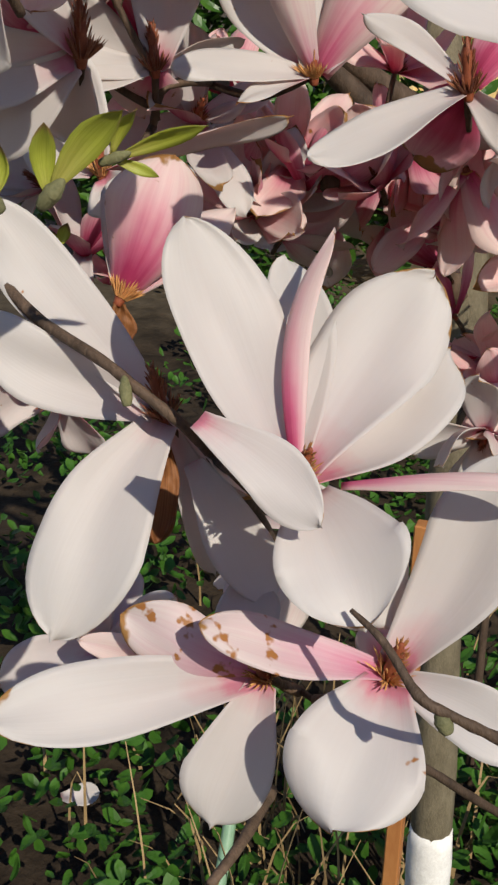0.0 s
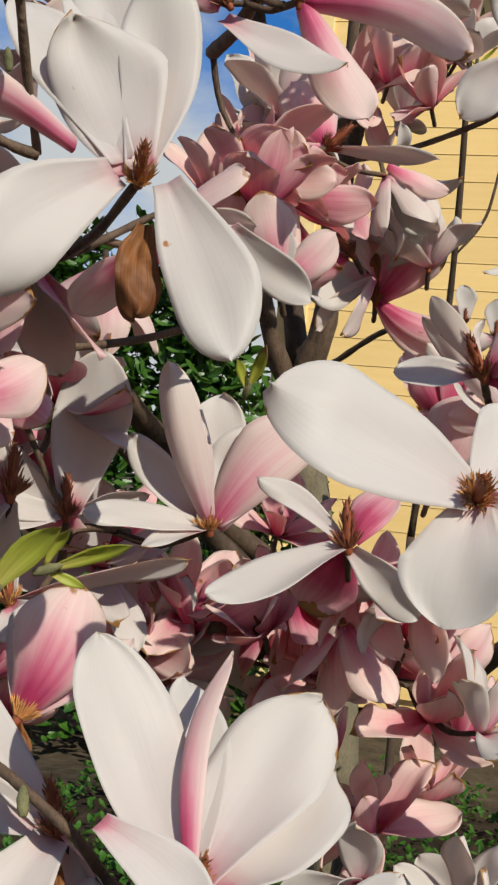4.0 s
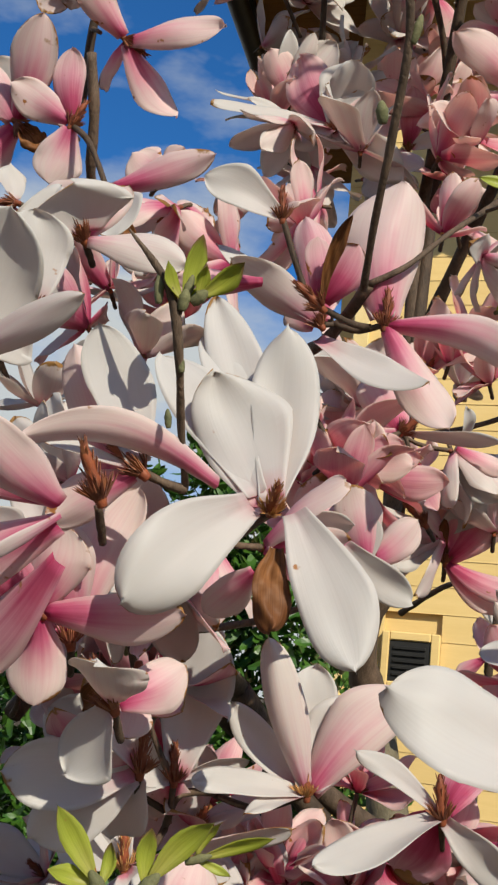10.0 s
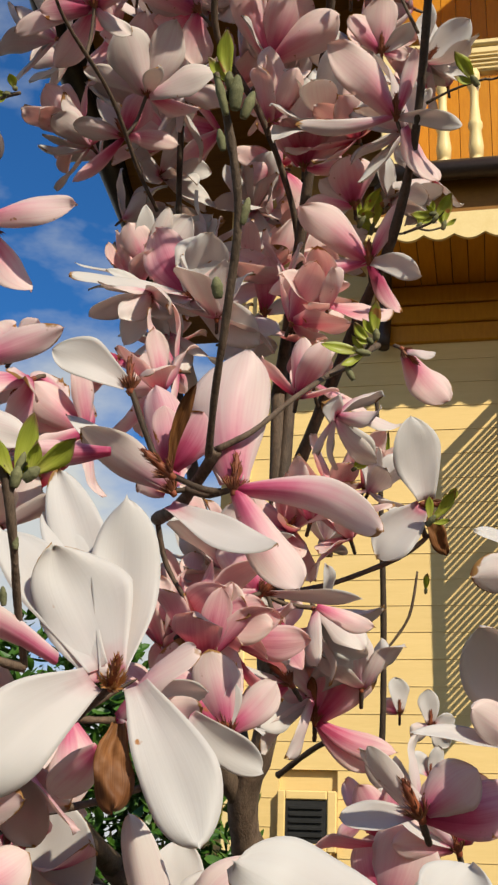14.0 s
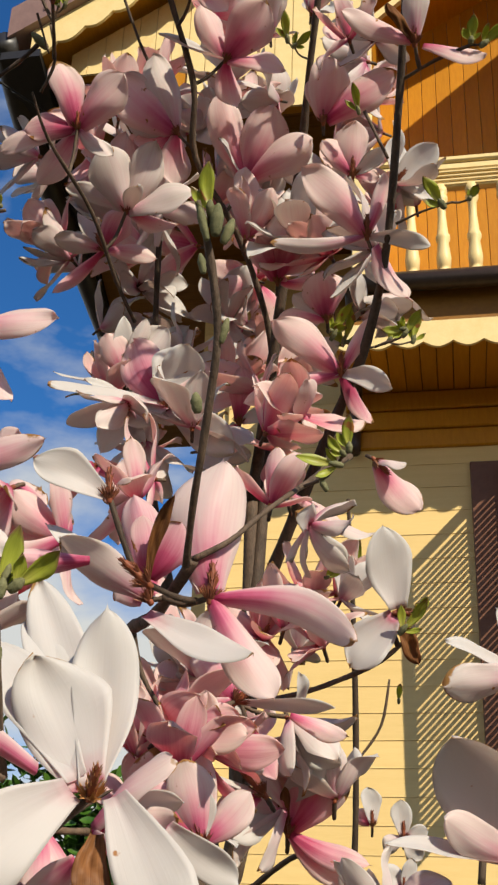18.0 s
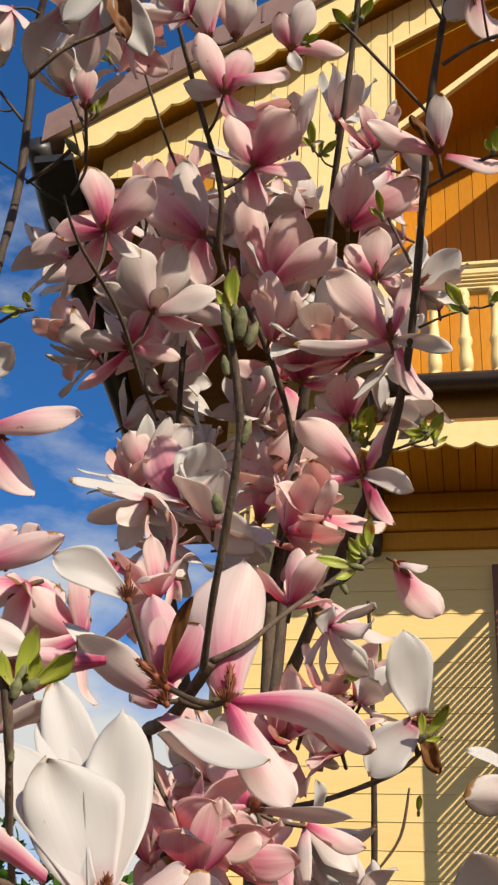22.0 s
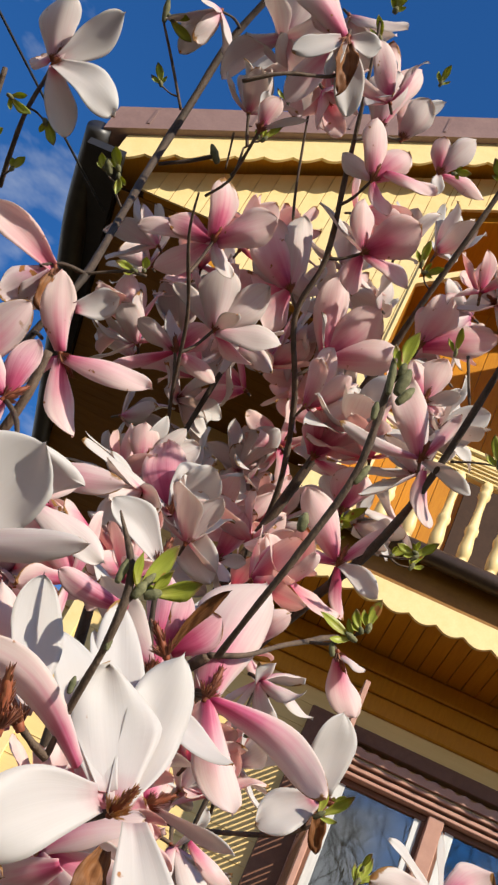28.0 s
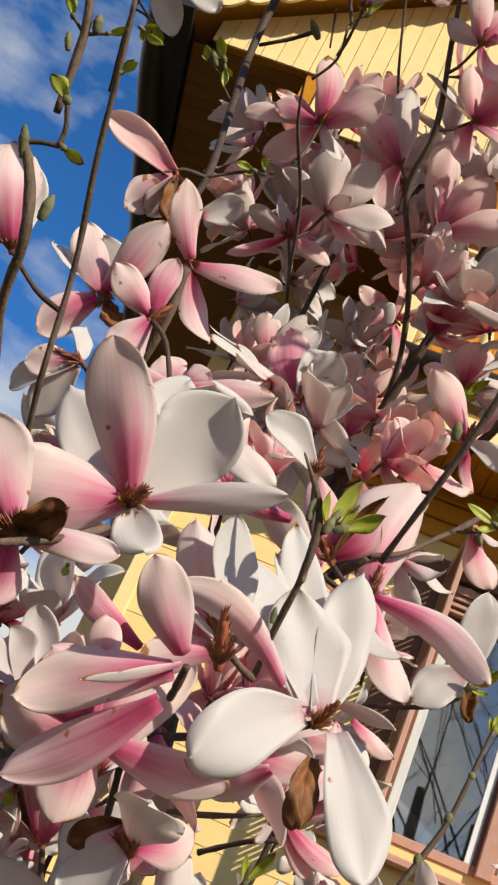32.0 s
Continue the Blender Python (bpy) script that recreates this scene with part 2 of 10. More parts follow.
BARK = mottled("magnolia_bark", (0.030, 0.019, 0.012), (0.135, 0.090, 0.060), 60, 0.7, 0.8, 0.004, (1, 1, 0.35), vary=0.35)
BARK_GREY = mottled("grey_trunk_bark", (0.085, 0.070, 0.042), (0.20, 0.17, 0.11), 45, 0.8, 0.6, 0.006, (1, 1, 0.5))
LIMEWASH = mottled("white_limewash", (0.55, 0.54, 0.50), (0.82, 0.81, 0.77), 30, 0.85, 0.4, 0.004)
BUD = mottled("bud_scale", (0.075, 0.08, 0.035), (0.21, 0.20, 0.10), 90, 0.8, 0.6, 0.002)
CONE = mottled("seed_cone", (0.12, 0.028, 0.018), (0.30, 0.085, 0.03), 160, 0.55, 0.4, 0.001)
STAMEN = mottled("stamen", (0.36, 0.13, 0.05), (0.70, 0.42, 0.15), 120, 0.55, 0.3, 0.001)
STAMEN_DARK = mottled("dark_stamen", (0.12, 0.03, 0.03), (0.32, 0.13, 0.05), 120, 0.55, 0.3, 0.001)
YELLOW = mottled("yellow_painted_board", (0.70, 0.49, 0.19), (0.77, 0.555, 0.235), 5, 0.5, 0.15, 0.003, (0.35, 1, 4), vary=0.035)
CREAM = mottled("cream_painted_wood", (0.74, 0.55, 0.24), (0.81, 0.64, 0.32), 9, 0.45, 0.15, 0.003, vary=0.03)
VARNISH = mottled("varnished_soffit_board", (0.43, 0.165, 0.008), (0.55, 0.245, 0.014), 7, 0.4, 0.2, 0.002, (6, 0.5, 1), vary=0.08)
# varnish darkened in its colour for the shade below eave and balcony
EAVE = mottled("shaded_varnish_board", (0.20, 0.085, 0.012), (0.30, 0.14, 0.022), 7, 0.5, 0.2, 0.002, (0.5, 6, 1), vary=0.08)
BROWN = mottled("brown_painted_frame", (0.13, 0.055, 0.030), (0.19, 0.085, 0.048), 20, 0.45, 0.15, 0.002, vary=0.05)
PINKISH = mottled("dusty_rose_frame_paint", (0.40, 0.21, 0.155), (0.48, 0.27, 0.20), 20, 0.45, 0.15, 0.002, vary=0.05)
ROOFMETAL = mottled("brown_sheet_metal", (0.17, 0.10, 0.085), (0.24, 0.15, 0.125), 6, 0.4, 0.2, 0.004, spec=0.5)
GUTTER = mottled("dark_gutter_metal", (0.012, 0.010, 0.009), (0.03, 0.026, 0.023), 9, 0.45, 0.15, 0.003, spec=0.6)
PIPE = mottled("brown_gutter_metal", (0.035, 0.020, 0.013), (0.07, 0.042, 0.028), 9, 0.4, 0.15, 0.003, spec=0.4)
# near-black brown; behind the panes this colour stands in for the unlit room
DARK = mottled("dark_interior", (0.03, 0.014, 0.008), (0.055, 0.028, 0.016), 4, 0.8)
PALE = mottled("pale_frame_paint", (0.55, 0.56, 0.55), (0.7, 0.71, 0.7), 9, 0.9, 0.3, 0.01, (5, 1, 0.4))
GROUND, en, el, ep = mat("garden_ground", 0.95, 0.15)
e_fine, e_wide, e_tc = noise_tex(en, el, 9.0, 6.0, 0.6), noise_tex(en, el, 0.5, 4.0, 0.6), en.new("ShaderNodeTexCoord")
# dark garden soil; paler tone beyond it is unseen, added to bounce warm light
e_dark, e_bounce = ramp(en, (0.3, (0.010, 0.007, 0.0045)), (0.7, (0.05, 0.036, 0.023))), ramp(en, (0.3, (0.045, 0.034, 0.021)), (0.7, (0.10, 0.078, 0.050)))
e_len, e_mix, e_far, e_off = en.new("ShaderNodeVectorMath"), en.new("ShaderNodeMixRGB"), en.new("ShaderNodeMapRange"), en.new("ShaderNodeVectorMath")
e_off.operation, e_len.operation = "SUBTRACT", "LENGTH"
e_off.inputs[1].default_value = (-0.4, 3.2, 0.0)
# the paler bounce tone sets in about three metres out
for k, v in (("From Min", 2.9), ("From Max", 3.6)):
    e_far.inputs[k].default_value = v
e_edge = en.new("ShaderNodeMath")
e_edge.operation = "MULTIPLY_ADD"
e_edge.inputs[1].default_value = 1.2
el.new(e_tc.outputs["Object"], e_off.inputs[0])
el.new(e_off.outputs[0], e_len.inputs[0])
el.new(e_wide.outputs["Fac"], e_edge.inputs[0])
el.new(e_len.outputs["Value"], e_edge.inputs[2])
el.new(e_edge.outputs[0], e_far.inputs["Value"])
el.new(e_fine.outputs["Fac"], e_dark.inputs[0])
el.new(e_fine.outputs["Fac"], e_bounce.inputs[0])
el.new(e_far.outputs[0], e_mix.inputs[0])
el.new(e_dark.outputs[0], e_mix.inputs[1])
el.new(e_bounce.outputs[0], e_mix.inputs[2])
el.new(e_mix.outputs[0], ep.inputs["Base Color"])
bump(en, el, e_fine.outputs["Fac"], ep, 0.9, 0.03)
STAKE = mottled("orange_stained_stake", (0.30, 0.11, 0.03), (0.42, 0.19, 0.06), 30, 0.7, 0.4, 0.003, (1, 1, 0.2))
HOSE = mottled("green_hose", (0.16, 0.28, 0.17), (0.24, 0.38, 0.25), 30, 0.45, 0.1)
PLASTIC = mottled("black_vent_plastic", (0.012, 0.012, 0.012), (0.03, 0.028, 0.025), 25, 0.5, 0.2, 0.003)
WIRE = mottled("black_cable", (0.015, 0.015, 0.015), (0.03, 0.03, 0.03), 10, 0.5, 0.1)

GLASS, gn, gl, gb = mat("window_glass", 0.02, 0.5)
gn.remove(gb)
g_mix, g_gloss, g_clear, g_fr = gn.new("ShaderNodeMixShader"), gn.new("ShaderNodeBsdfGlossy"), gn.new("ShaderNodeBsdfTransparent"), gn.new("ShaderNodeLayerWeight")
g_gloss.inputs["Roughness"].default_value = 0.015
g_fr.inputs["Blend"].default_value = 0.75
gl.new(g_fr.outputs[0], g_mix.inputs[0])
gl.new(g_clear.outputs[0], g_mix.inputs[1])
gl.new(g_gloss.outputs[0], g_mix.inputs[2])
gl.new(g_mix.outputs[0], gn["Material Output"].inputs[0])


# ---- builders ----
def link(name, bm, material, parent=None, label="", smooth=False):
    me = bpy.data.meshes.new(name)
    bm.to_mesh(me)
    bm.free()
    for m in material if isinstance(material, (list, tuple)) else [material]:
        me.materials.append(m)
    if smooth:
        me.polygons.foreach_set("use_smooth", [True] * len(me.polygons))
    ob = new(name, me)
    ob.parent = parent
    if parent and parent.type == "EMPTY":
        ob.matrix_parent_inverse = Matrix.Translation(-parent.location)
    if label:
        tagged(ob, label=label)
    return ob


def part(name, bm, material, parent, label="", smooth=False):
    return link(name, bm, material, parent, label, smooth)


def thing(name, label, category, group="", kind="", at=(0, 0, 0)):
    ob = new(name)
    ob.location = at
    ob.empty_display_size = 0.05
    return tagged(ob, label, category, group, kind)


def box(bm, x0, x1, y0, y1, z0, z1, bevel=0.0):
    made = bmesh.ops.create_cube(bm, size=1.0, matrix=Matrix.Translation(((x0 + x1) / 2, (y0 + y1) / 2, (z0 + z1) / 2)) @ Matrix.Diagonal((abs(x1 - x0), abs(y1 - y0), abs(z1 - z0), 1)))
    if bevel:
        edges = list({e for v in made["verts"] for e in v.link_edges})
        bmesh.ops.bevel(bm, geom=edges, offset=bevel, segments=1, affect="EDGES")
    return bm


def boxed(*dims, bevel=0.0):
    return box(bmesh.new(), *dims, bevel=bevel)


def prism(points, y0, y1):
    """A plate between y0 and y1 with the outline points (x, z)."""
    bm = bmesh.new()
    a = [bm.verts.new((x, y0, z)) for x, z in points]
    b = [bm.verts.new((x, y1, z)) for x, z in points]
    bm.faces.new(a)
    bm.faces.new(b[::-1])
    for i in range(len(a)):
        j = (i + 1) % len(a)
        bm.faces.new((a[j], a[i], b[i], b[j]))
    bmesh.ops.recalc_face_normals(bm, faces=bm.faces)
    return bm


def smoothed(points, radii, steps):
    """Catmull-Rom through the points, with their radii."""
    pts = [Vector(p) for p in points]
    out, rad = [], []
    for i in range(len(pts) - 1):
        p0, p1, p2, p3 = pts[max(i - 1, 0)], pts[i], pts[i + 1], pts[min(i + 2, len(pts) - 1)]
        for s in range(steps):
            t = s / steps
            out.append(0.5 * (2 * p1 + (p2 - p0) * t + (2 * p0 - 5 * p1 + 4 * p2 - p3) * t * t + (3 * p1 - p0 - 3 * p2 + p3) * t**3))
            rad.append(radii[i] * (1 - t) + radii[i + 1] * t)
    return out + [pts[-1]], rad + [radii[-1]]


def tube(points, radii, sides=8, steps=5, rough=0.0, seed=0):
    line, rad = smoothed(points, radii, steps) if steps > 1 else ([Vector(p) for p in points], list(radii))
    bm, rings, rng = bmesh.new(), [], random.Random(seed)
    up = Vector((0.3, 0.9, 0.2))
    for i, (p, r) in enumerate(zip(line, rad)):
        d = (line[min(i + 1, len(line) - 1)] - line[max(i - 1, 0)]).normalized()
        up = (up - d * up.dot(d)).normalized()
        side = d.cross(up)
        k = 1 + rough * rng.uniform(-1, 1)
        rings.append([bm.verts.new(p + (up * math.cos(a) + side * math.sin(a)) * r * k * (1 + rough * rng.uniform(-0.5, 0.5))) for a in (2 * math.pi * s / sides for s in range(sides))])
    for a, b in zip(rings, rings[1:]):
        for s in range(sides):
            bm.faces.new((a[s], a[(s + 1) % sides], b[(s + 1) % sides], b[s]))
    bm.faces.new(rings[0][::-1])
    bm.faces.new(rings[-1])
    return bm


def blade(length, width, bow, cup, point=0.0, wave=0.0, seed=0, nu=9, nv=13, thick=0.0011, base=0.34, tip_curl=0.0, side=0.0):
    """A petal or leaf from the origin along +y, its inside towards +z: a closed shell, the inside first."""
    rng = random.Random(seed)
    ph = [rng.uniform(0, 6.28) for _ in range(4)]
    lean = rng.uniform(-0.06, 0.06) + side
    notch, spike = rng.choice([0, 0, 0, 0.025]), rng.uniform(0.0, 0.035)
    fold, roll, twist, skew = rng.uniform(-0.12, 0.16), rng.uniform(-0.05, 0.4), rng.uniform(-0.13, 0.13), rng.uniform(-0.16, 0.16)
    v = (1 - (1 - np.linspace(0, 1, nv)) ** 1.35)[:, None]
    u = np.linspace(-1, 1, nu)[None, :]
    grow = base + (1 - base) * np.sin(np.clip(v / 0.64, 0, 1) * math.pi / 2) ** 1.2
    end = np.clip((v - 0.60) / 0.40, 0, 1)
    prof = grow * (1 - end ** (2.6 - point)) ** (0.54 + 0.5 * point)
    prof = np.maximum(prof, 0.012)
    prof = prof * (1 + 0.03 * wave * np.sin(9 * v + ph[0] + 1.7 * np.sign(u)) * np.abs(u)) * (1 + skew * u * np.sin(math.pi * v))
    w = width / 2
    x = u * prof * w + lean * length * np.sin(v * math.pi) + 0 * v
    y = v * length - 0.10 * w * u**2 * prof * (v > 0.6)
    crown = np.clip((v - 0.8) / 0.2, 0, 1) ** 2
    y = y - notch * length * np.exp(-(((u + 0.15) / 0.3) ** 2)) * crown + spike * length * np.exp(-((u / 0.22) ** 2)) * crown
    soft_u = np.sqrt(u**2 + 0.12) - 0.3464
    z = -bow * length * np.sin(np.pi * v) + cup * w * u**2 * prof * (1.15 - 0.55 * v) + twist * w * u * prof * v
    z = z + wave * w * v * (0.085 * np.sin(1.9 * u + 3.6 * v + ph[1]) + 0.03 * np.sin(4.6 * u + 7 * v + ph[3]))
    z = z + wave * w * (0.075 * np.sin(8.0 * v + ph[2] + 1.9 * np.sign(u)) * np.abs(u) ** 2.5 * np.clip(v * 1.6, 0, 1))
    z = z + max(wave - 2.0, 0.0) * 0.13 * w * np.sin(15 * v + ph[0]) * np.cos(5 * u + 6 * v + ph[2])
    z = z - tip_curl * length * np.clip((v - 0.68) / 0.32, 0, 1) ** 2
    z = z - 0.035 * w * np.exp(-((u / 0.2) ** 2)) * (1 - v)
    z = z + wave * w * prof * (fold * soft_u * (0.3 + 0.7 * v) - roll * np.abs(u) ** 3 * v**2)
    t = thick * (1 - 0.7 * u**2) * (1 - 0.5 * v)
    inner = np.stack([x, y, z], -1).reshape(-1, 3)
    outer = np.stack([x, y, z - t], -1).reshape(-1, 3)
    co = np.concatenate([inner, outer])
    n = nu * nv
    f, m = [], []
    for j in range(nv - 1):
        for i in range(nu - 1):
            a = j * nu + i
            f.append((a, a + 1, a + nu + 1, a + nu)), m.append(0)
            f.append((n + a, n + a + nu, n + a + nu + 1, n + a + 1)), m.append(1)
    rim = [i for i in range(nu)] + [j * nu + nu - 1 for j in range(1, nv)] + [(nv - 1) * nu + i for i in range(nu - 2, -1, -1)] + [j * nu for j in range(nv - 2, 0, -1)]
    for a, b in zip(rim, rim[1:] + rim[:1]):
        f.append((a, n + a, n + b, b)), m.append(1)
    uv = np.concatenate([np.stack([u / 2 + 0.5 + 0 * v, v + 0 * u], -1).reshape(-1, 2)] * 2)
    return co, f, m, uv


def blade_mesh(name, materials, **kw):
    co, f, m, uv = blade(**kw)
    me = bpy.data.meshes.new(name)
    me.from_pydata(co.tolist(), [], f)
    for k in materials:
        me.materials.append(k)
    me.polygons.foreach_set("material_index", m)
    me.polygons.foreach_set("use_smooth", [True] * len(f))
    lay = me.uv_layers.new(name="UVMap")
    idx = np.empty(len(me.loops), dtype=np.int32)
    me.loops.foreach_get("vertex_index", idx)
    lay.data.foreach_set("uv", uv[idx].astype(np.float32).ravel())
    return me


def frame_of(chord, normal):
    y = Vector(chord).normalized()
    z = Vector(normal)
    z = z - y * z.dot(y)
    z = z.normalized() if z.length > 1e-6 else y.orthogonal().normalized()
    x = y.cross(z)
    return Matrix((x, y, z)).transposed().to_4x4()


def blade_at(name, me, base, chord, normal, parent, label=""):
    ob = new(name, me)
    ob.parent = parent
    ob.matrix_basis = Matrix.Translation(base) @ frame_of(chord, normal)
    if label:
        tagged(ob, label=label)
    return ob


# ---- the house ----
W, F, BARGE = 8.0, 7.1, 6.8  # front wall, balcony front, rake board
LEFT, RIGHT = -1.8, 4.6
house = thing("house", "yellow weatherboard house with a carved balcony and brown roof", "house", at=(1.0, W, 0))
WX0, WX1, WZ0, WZ1 = 0.45, 2.25, 3.1, 5.0  # window opening


def hpart(name, bm, material, label="", smooth=False, parent=None):
    return part(name, bm, material, parent or house, label, smooth)


wall = hpart("wall", boxed(LEFT, WX0, W + 0.05, W + 0.3, 0, 6.0), YELLOW, "sheathing behind yellow weatherboards")
hpart("wall", boxed(-2.4, -0.6, 10.0, 10.25, 0, 8.62), YELLOW, "set-back upper wall under the eave")
hpart("porch_roof", boxed(LEFT, -0.6, W + 0.05, 10.0, 5.9, 6.0), ROOFMETAL)
hpart("wall", boxed(WX1, RIGHT, W + 0.05, W + 0.3, 0, 6.0), YELLOW)
hpart("wall", boxed(WX0, WX1, W + 0.05, W + 0.3, 0, WZ0), YELLOW)
hpart("wall", boxed(WX0, WX1, W + 0.05, W + 0.3, WZ1, 6.0), YELLOW)
hpart("wall", boxed(LEFT, LEFT + 0.25, W + 0.3, 15.0, 0, 5.9), YELLOW, "yellow side wall")
hpart("wall", boxed(RIGHT - 0.25, RIGHT, W + 0.3, 15.0, 0, 9.0), YELLOW)
hpart("wall", boxed(LEFT + 0.25, RIGHT - 0.25, 14.8, 15.0, 0, 9.0), YELLOW)
hpart("corner_board", boxed(LEFT - 0.02, LEFT + 0.1, W - 0.02, W + 0.05, 0, 5.5, bevel=0.006), CREAM, "cream corner board")

# window with frame, sashes and header
window = hpart("window", boxed(WX0 - 0.26, WX0, W - 0.05, W + 0.05, WZ0 - 0.1, WZ1 + 0.22, bevel=0.008), BROWN, "brown framed casement window with open shutters")
hpart("casing", boxed(WX1, WX1 + 0.26, W - 0.05, W + 0.05, WZ0 - 0.1, WZ1 + 0.22, bevel=0.008), BROWN, parent=window)
hpart("casing", boxed(WX0, WX1, W - 0.04, W + 0.05, WZ1 + 0.1, WZ1 + 0.22, bevel=0.008), BROWN, parent=window)
hpart("sill", boxed(WX0 - 0.3, WX1 + 0.3, W - 0.14, W + 0.05, WZ0 - 0.16, WZ0 - 0.1, bevel=0.01), PINKISH, "rose painted sill", parent=window)
n_sc = 15
pts = [(WX0 - 0.02, WZ1 + 0.13)]
for i in range(n_sc):
    for s in range(5):
        a = math.pi * (s + 0.5) / 5
        pts.append((WX0 + (WX1 - WX0) * (i + (s + 0.5) / 5) / n_sc, WZ1 + 0.015 + 0.028 * (math.sin(a))))
pts = [(WX0 - 0.02, WZ1 - 0.03)] + pts[1:] + [(WX1 + 0.02, WZ1 - 0.03)]
hpart("header", prism(pts, W - 0.10, W - 0.06), PINKISH, "scalloped rose header board", parent=window)
for k, (z0, z1, d) in enumerate(((WZ1 - 0.075, WZ1 - 0.045, 0.08), (WZ1 - 0.125, WZ1 - 0.09, 0.06), (WZ1 - 0.17, WZ1 - 0.14, 0.04))):
    hpart("moulding", boxed(WX0, WX1, W - d, W + 0.06, z0, z1, bevel=0.006), PINKISH, parent=window)
for x0, x1 in ((WX0, WX0 + 0.09), (1.275, 1.40), (WX1 - 0.09, WX1)):
    hpart("jamb", boxed(x0, x1, W - 0.02, W + 0.1, WZ0, WZ1 - 0.17, bevel=0.008), PINKISH, parent=window)
for x0, x1 in ((WX0 + 0.09, 1.275), (1.40, WX1 - 0.09)):
    sash = hpart("sash", boxed(x0, x1, W + 0.03, W + 0.08, WZ0, WZ0 + 0.07, bevel=0.005), PINKISH, parent=window)
    hpart("sash_rail", boxed(x0, x1, W + 0.03, W + 0.08, WZ1 - 0.22, WZ1 - 0.171, bevel=0.005), BROWN, parent=window)
    hpart("sash_stile", boxed(x0, x0 + 0.03, W + 0.03, W + 0.08, WZ0 + 0.07, WZ1 - 0.22, bevel=0.005), BROWN, parent=window)
    hpart("sash_stile", boxed(x1 - 0.03, x1, W + 0.03, W + 0.08, WZ0 + 0.07, WZ1 - 0.22, bevel=0.005), BROWN, parent=window)
    pane = hpart("pane", boxed(x0 + 0.03, x1 - 0.03, W + 0.052, W + 0.058, WZ0 + 0.07, WZ1 - 0.22), GLASS, "window pane mirroring sky and bare trees", parent=window)
    pane.visible_shadow = False
for x0, x1 in ((WX0 + 0.12, WX0 + 0.19), (1.19, 1.245), (1.43, 1.50), (WX1 - 0.18, WX1 - 0.12)):
    hpart("inner_frame", boxed(x0, x1, W + 0.036, W + 0.050, WZ0 + 0.07, WZ1 - 0.22, bevel=0.003), PALE, "pale painted inner frame", parent=window)
# dark sheet added behind the panes, room shade put into its colour
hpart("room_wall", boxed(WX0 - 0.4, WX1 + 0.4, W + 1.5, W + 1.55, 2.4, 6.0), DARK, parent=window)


def shutter(hinge, yaw, mirror):
    """A louvred shutter that stands open; its width runs along +x before it turns."""
    wid, z0, z1 = 0.76, WZ0, WZ1 + 0.2
    m = Matrix.Translation((hinge, W - 0.06, 0)) @ Matrix.Rotation(radians(yaw), 4, "Z")
    made = []
    sh = hpart("shutter", boxed(0, 0.07, -0.02, 0.02, z0, z1, bevel=0.005), PINKISH, "louvred rose-brown shutter standing open")
    sh.matrix_basis = m
    made.append(hpart("stile", boxed(wid - 0.07, wid, -0.02, 0.02, z0, z1, bevel=0.005), PINKISH, parent=sh))
    for a, b in ((z0, z0 + 0.1), (z1 - 0.09, z1), ((z0 + z1) / 2 - 0.04, (z0 + z1) / 2 + 0.04)):
        made.append(hpart("rail", boxed(0.07, wid - 0.07, -0.016, 0.016, a, b, bevel=0.004), PINKISH, parent=sh))
    bm = boxed(0.07, wid - 0.07, -0.022, 0.022, -0.0045, 0.0045)
    bmesh.ops.rotate(bm, cent=(0, 0, 0), matrix=Matrix.Rotation(radians(-22 if mirror else 22), 3, "X"), verts=bm.verts)
    me = bpy.data.meshes.new("slat")
    bm.to_mesh(me)
    bm.free()
    me.materials.append(BROWN)
    z = z0 + 0.13
    while z < z1 - 0.11:
        if abs(z - (z0 + z1) / 2) > 0.06:
            ob = new("slat", me)
            ob.parent = sh
            ob.location = (0, 0, z)
        z += 0.052
    return sh


shutter(WX0, -90, False)
shutter(WX1, -70, True)

# vent in the wall
VX0, VX1, VZ0, VZ1 = -1.37, -1.084, 1.706, 1.987
vent = hpart("vent", boxed(VX0, VX1, W - 0.045, W - 0.01, VZ0, VZ1, bevel=0.004), PLASTIC, "small black vent in a yellow wooden surround")
for x0, x1, z0, z1 in ((VX0 - 0.055, VX0, VZ0 - 0.055, VZ1 + 0.06), (VX1, VX1 + 0.065, VZ0 - 0.055, VZ1 + 0.06), (VX0, VX1, VZ1, VZ1 + 0.06), (VX0, VX1, VZ0 - 0.055, VZ0)):
    hpart("surround", boxed(x0, x1, W - 0.06, W, z0, z1, bevel=0.008), YELLOW, parent=vent)
for i in range(5):
    hpart("louvre", boxed(VX0 + 0.03, VX1 - 0.03, W - 0.06, W - 0.046, VZ0 + 0.04 + i * 0.045, VZ0 + 0.062 + i * 0.045, bevel=0.003), PLASTIC, parent=vent)

# the balcony's underside, boards side by side
TZ = 5.75
n_b = 44
for i in range(n_b):
    x0 = -0.75 + i * 0.122
    hpart("soffit_board", boxed(x0, x0 + 0.117, F + 0.03, W + 0.02, TZ + 0.10, TZ + 0.125, bevel=0.004), VARNISH, "varnished soffit board" if i == 0 else "")
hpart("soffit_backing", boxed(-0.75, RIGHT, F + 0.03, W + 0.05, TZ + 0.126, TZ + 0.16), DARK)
# boards added on the wall; their brown stands in for the balcony's deep shade
for k in range(3):
    hpart("cornice", boxed(-0.75, RIGHT, W - 0.055 + 0.015 * k, W + 0.04, TZ + 0.1 - 0.16 * (k + 1), TZ + 0.094 - 0.16 * k, bevel=0.012), VARNISH, "brown board added for the deep shade under the balcony" if k == 0 else "")


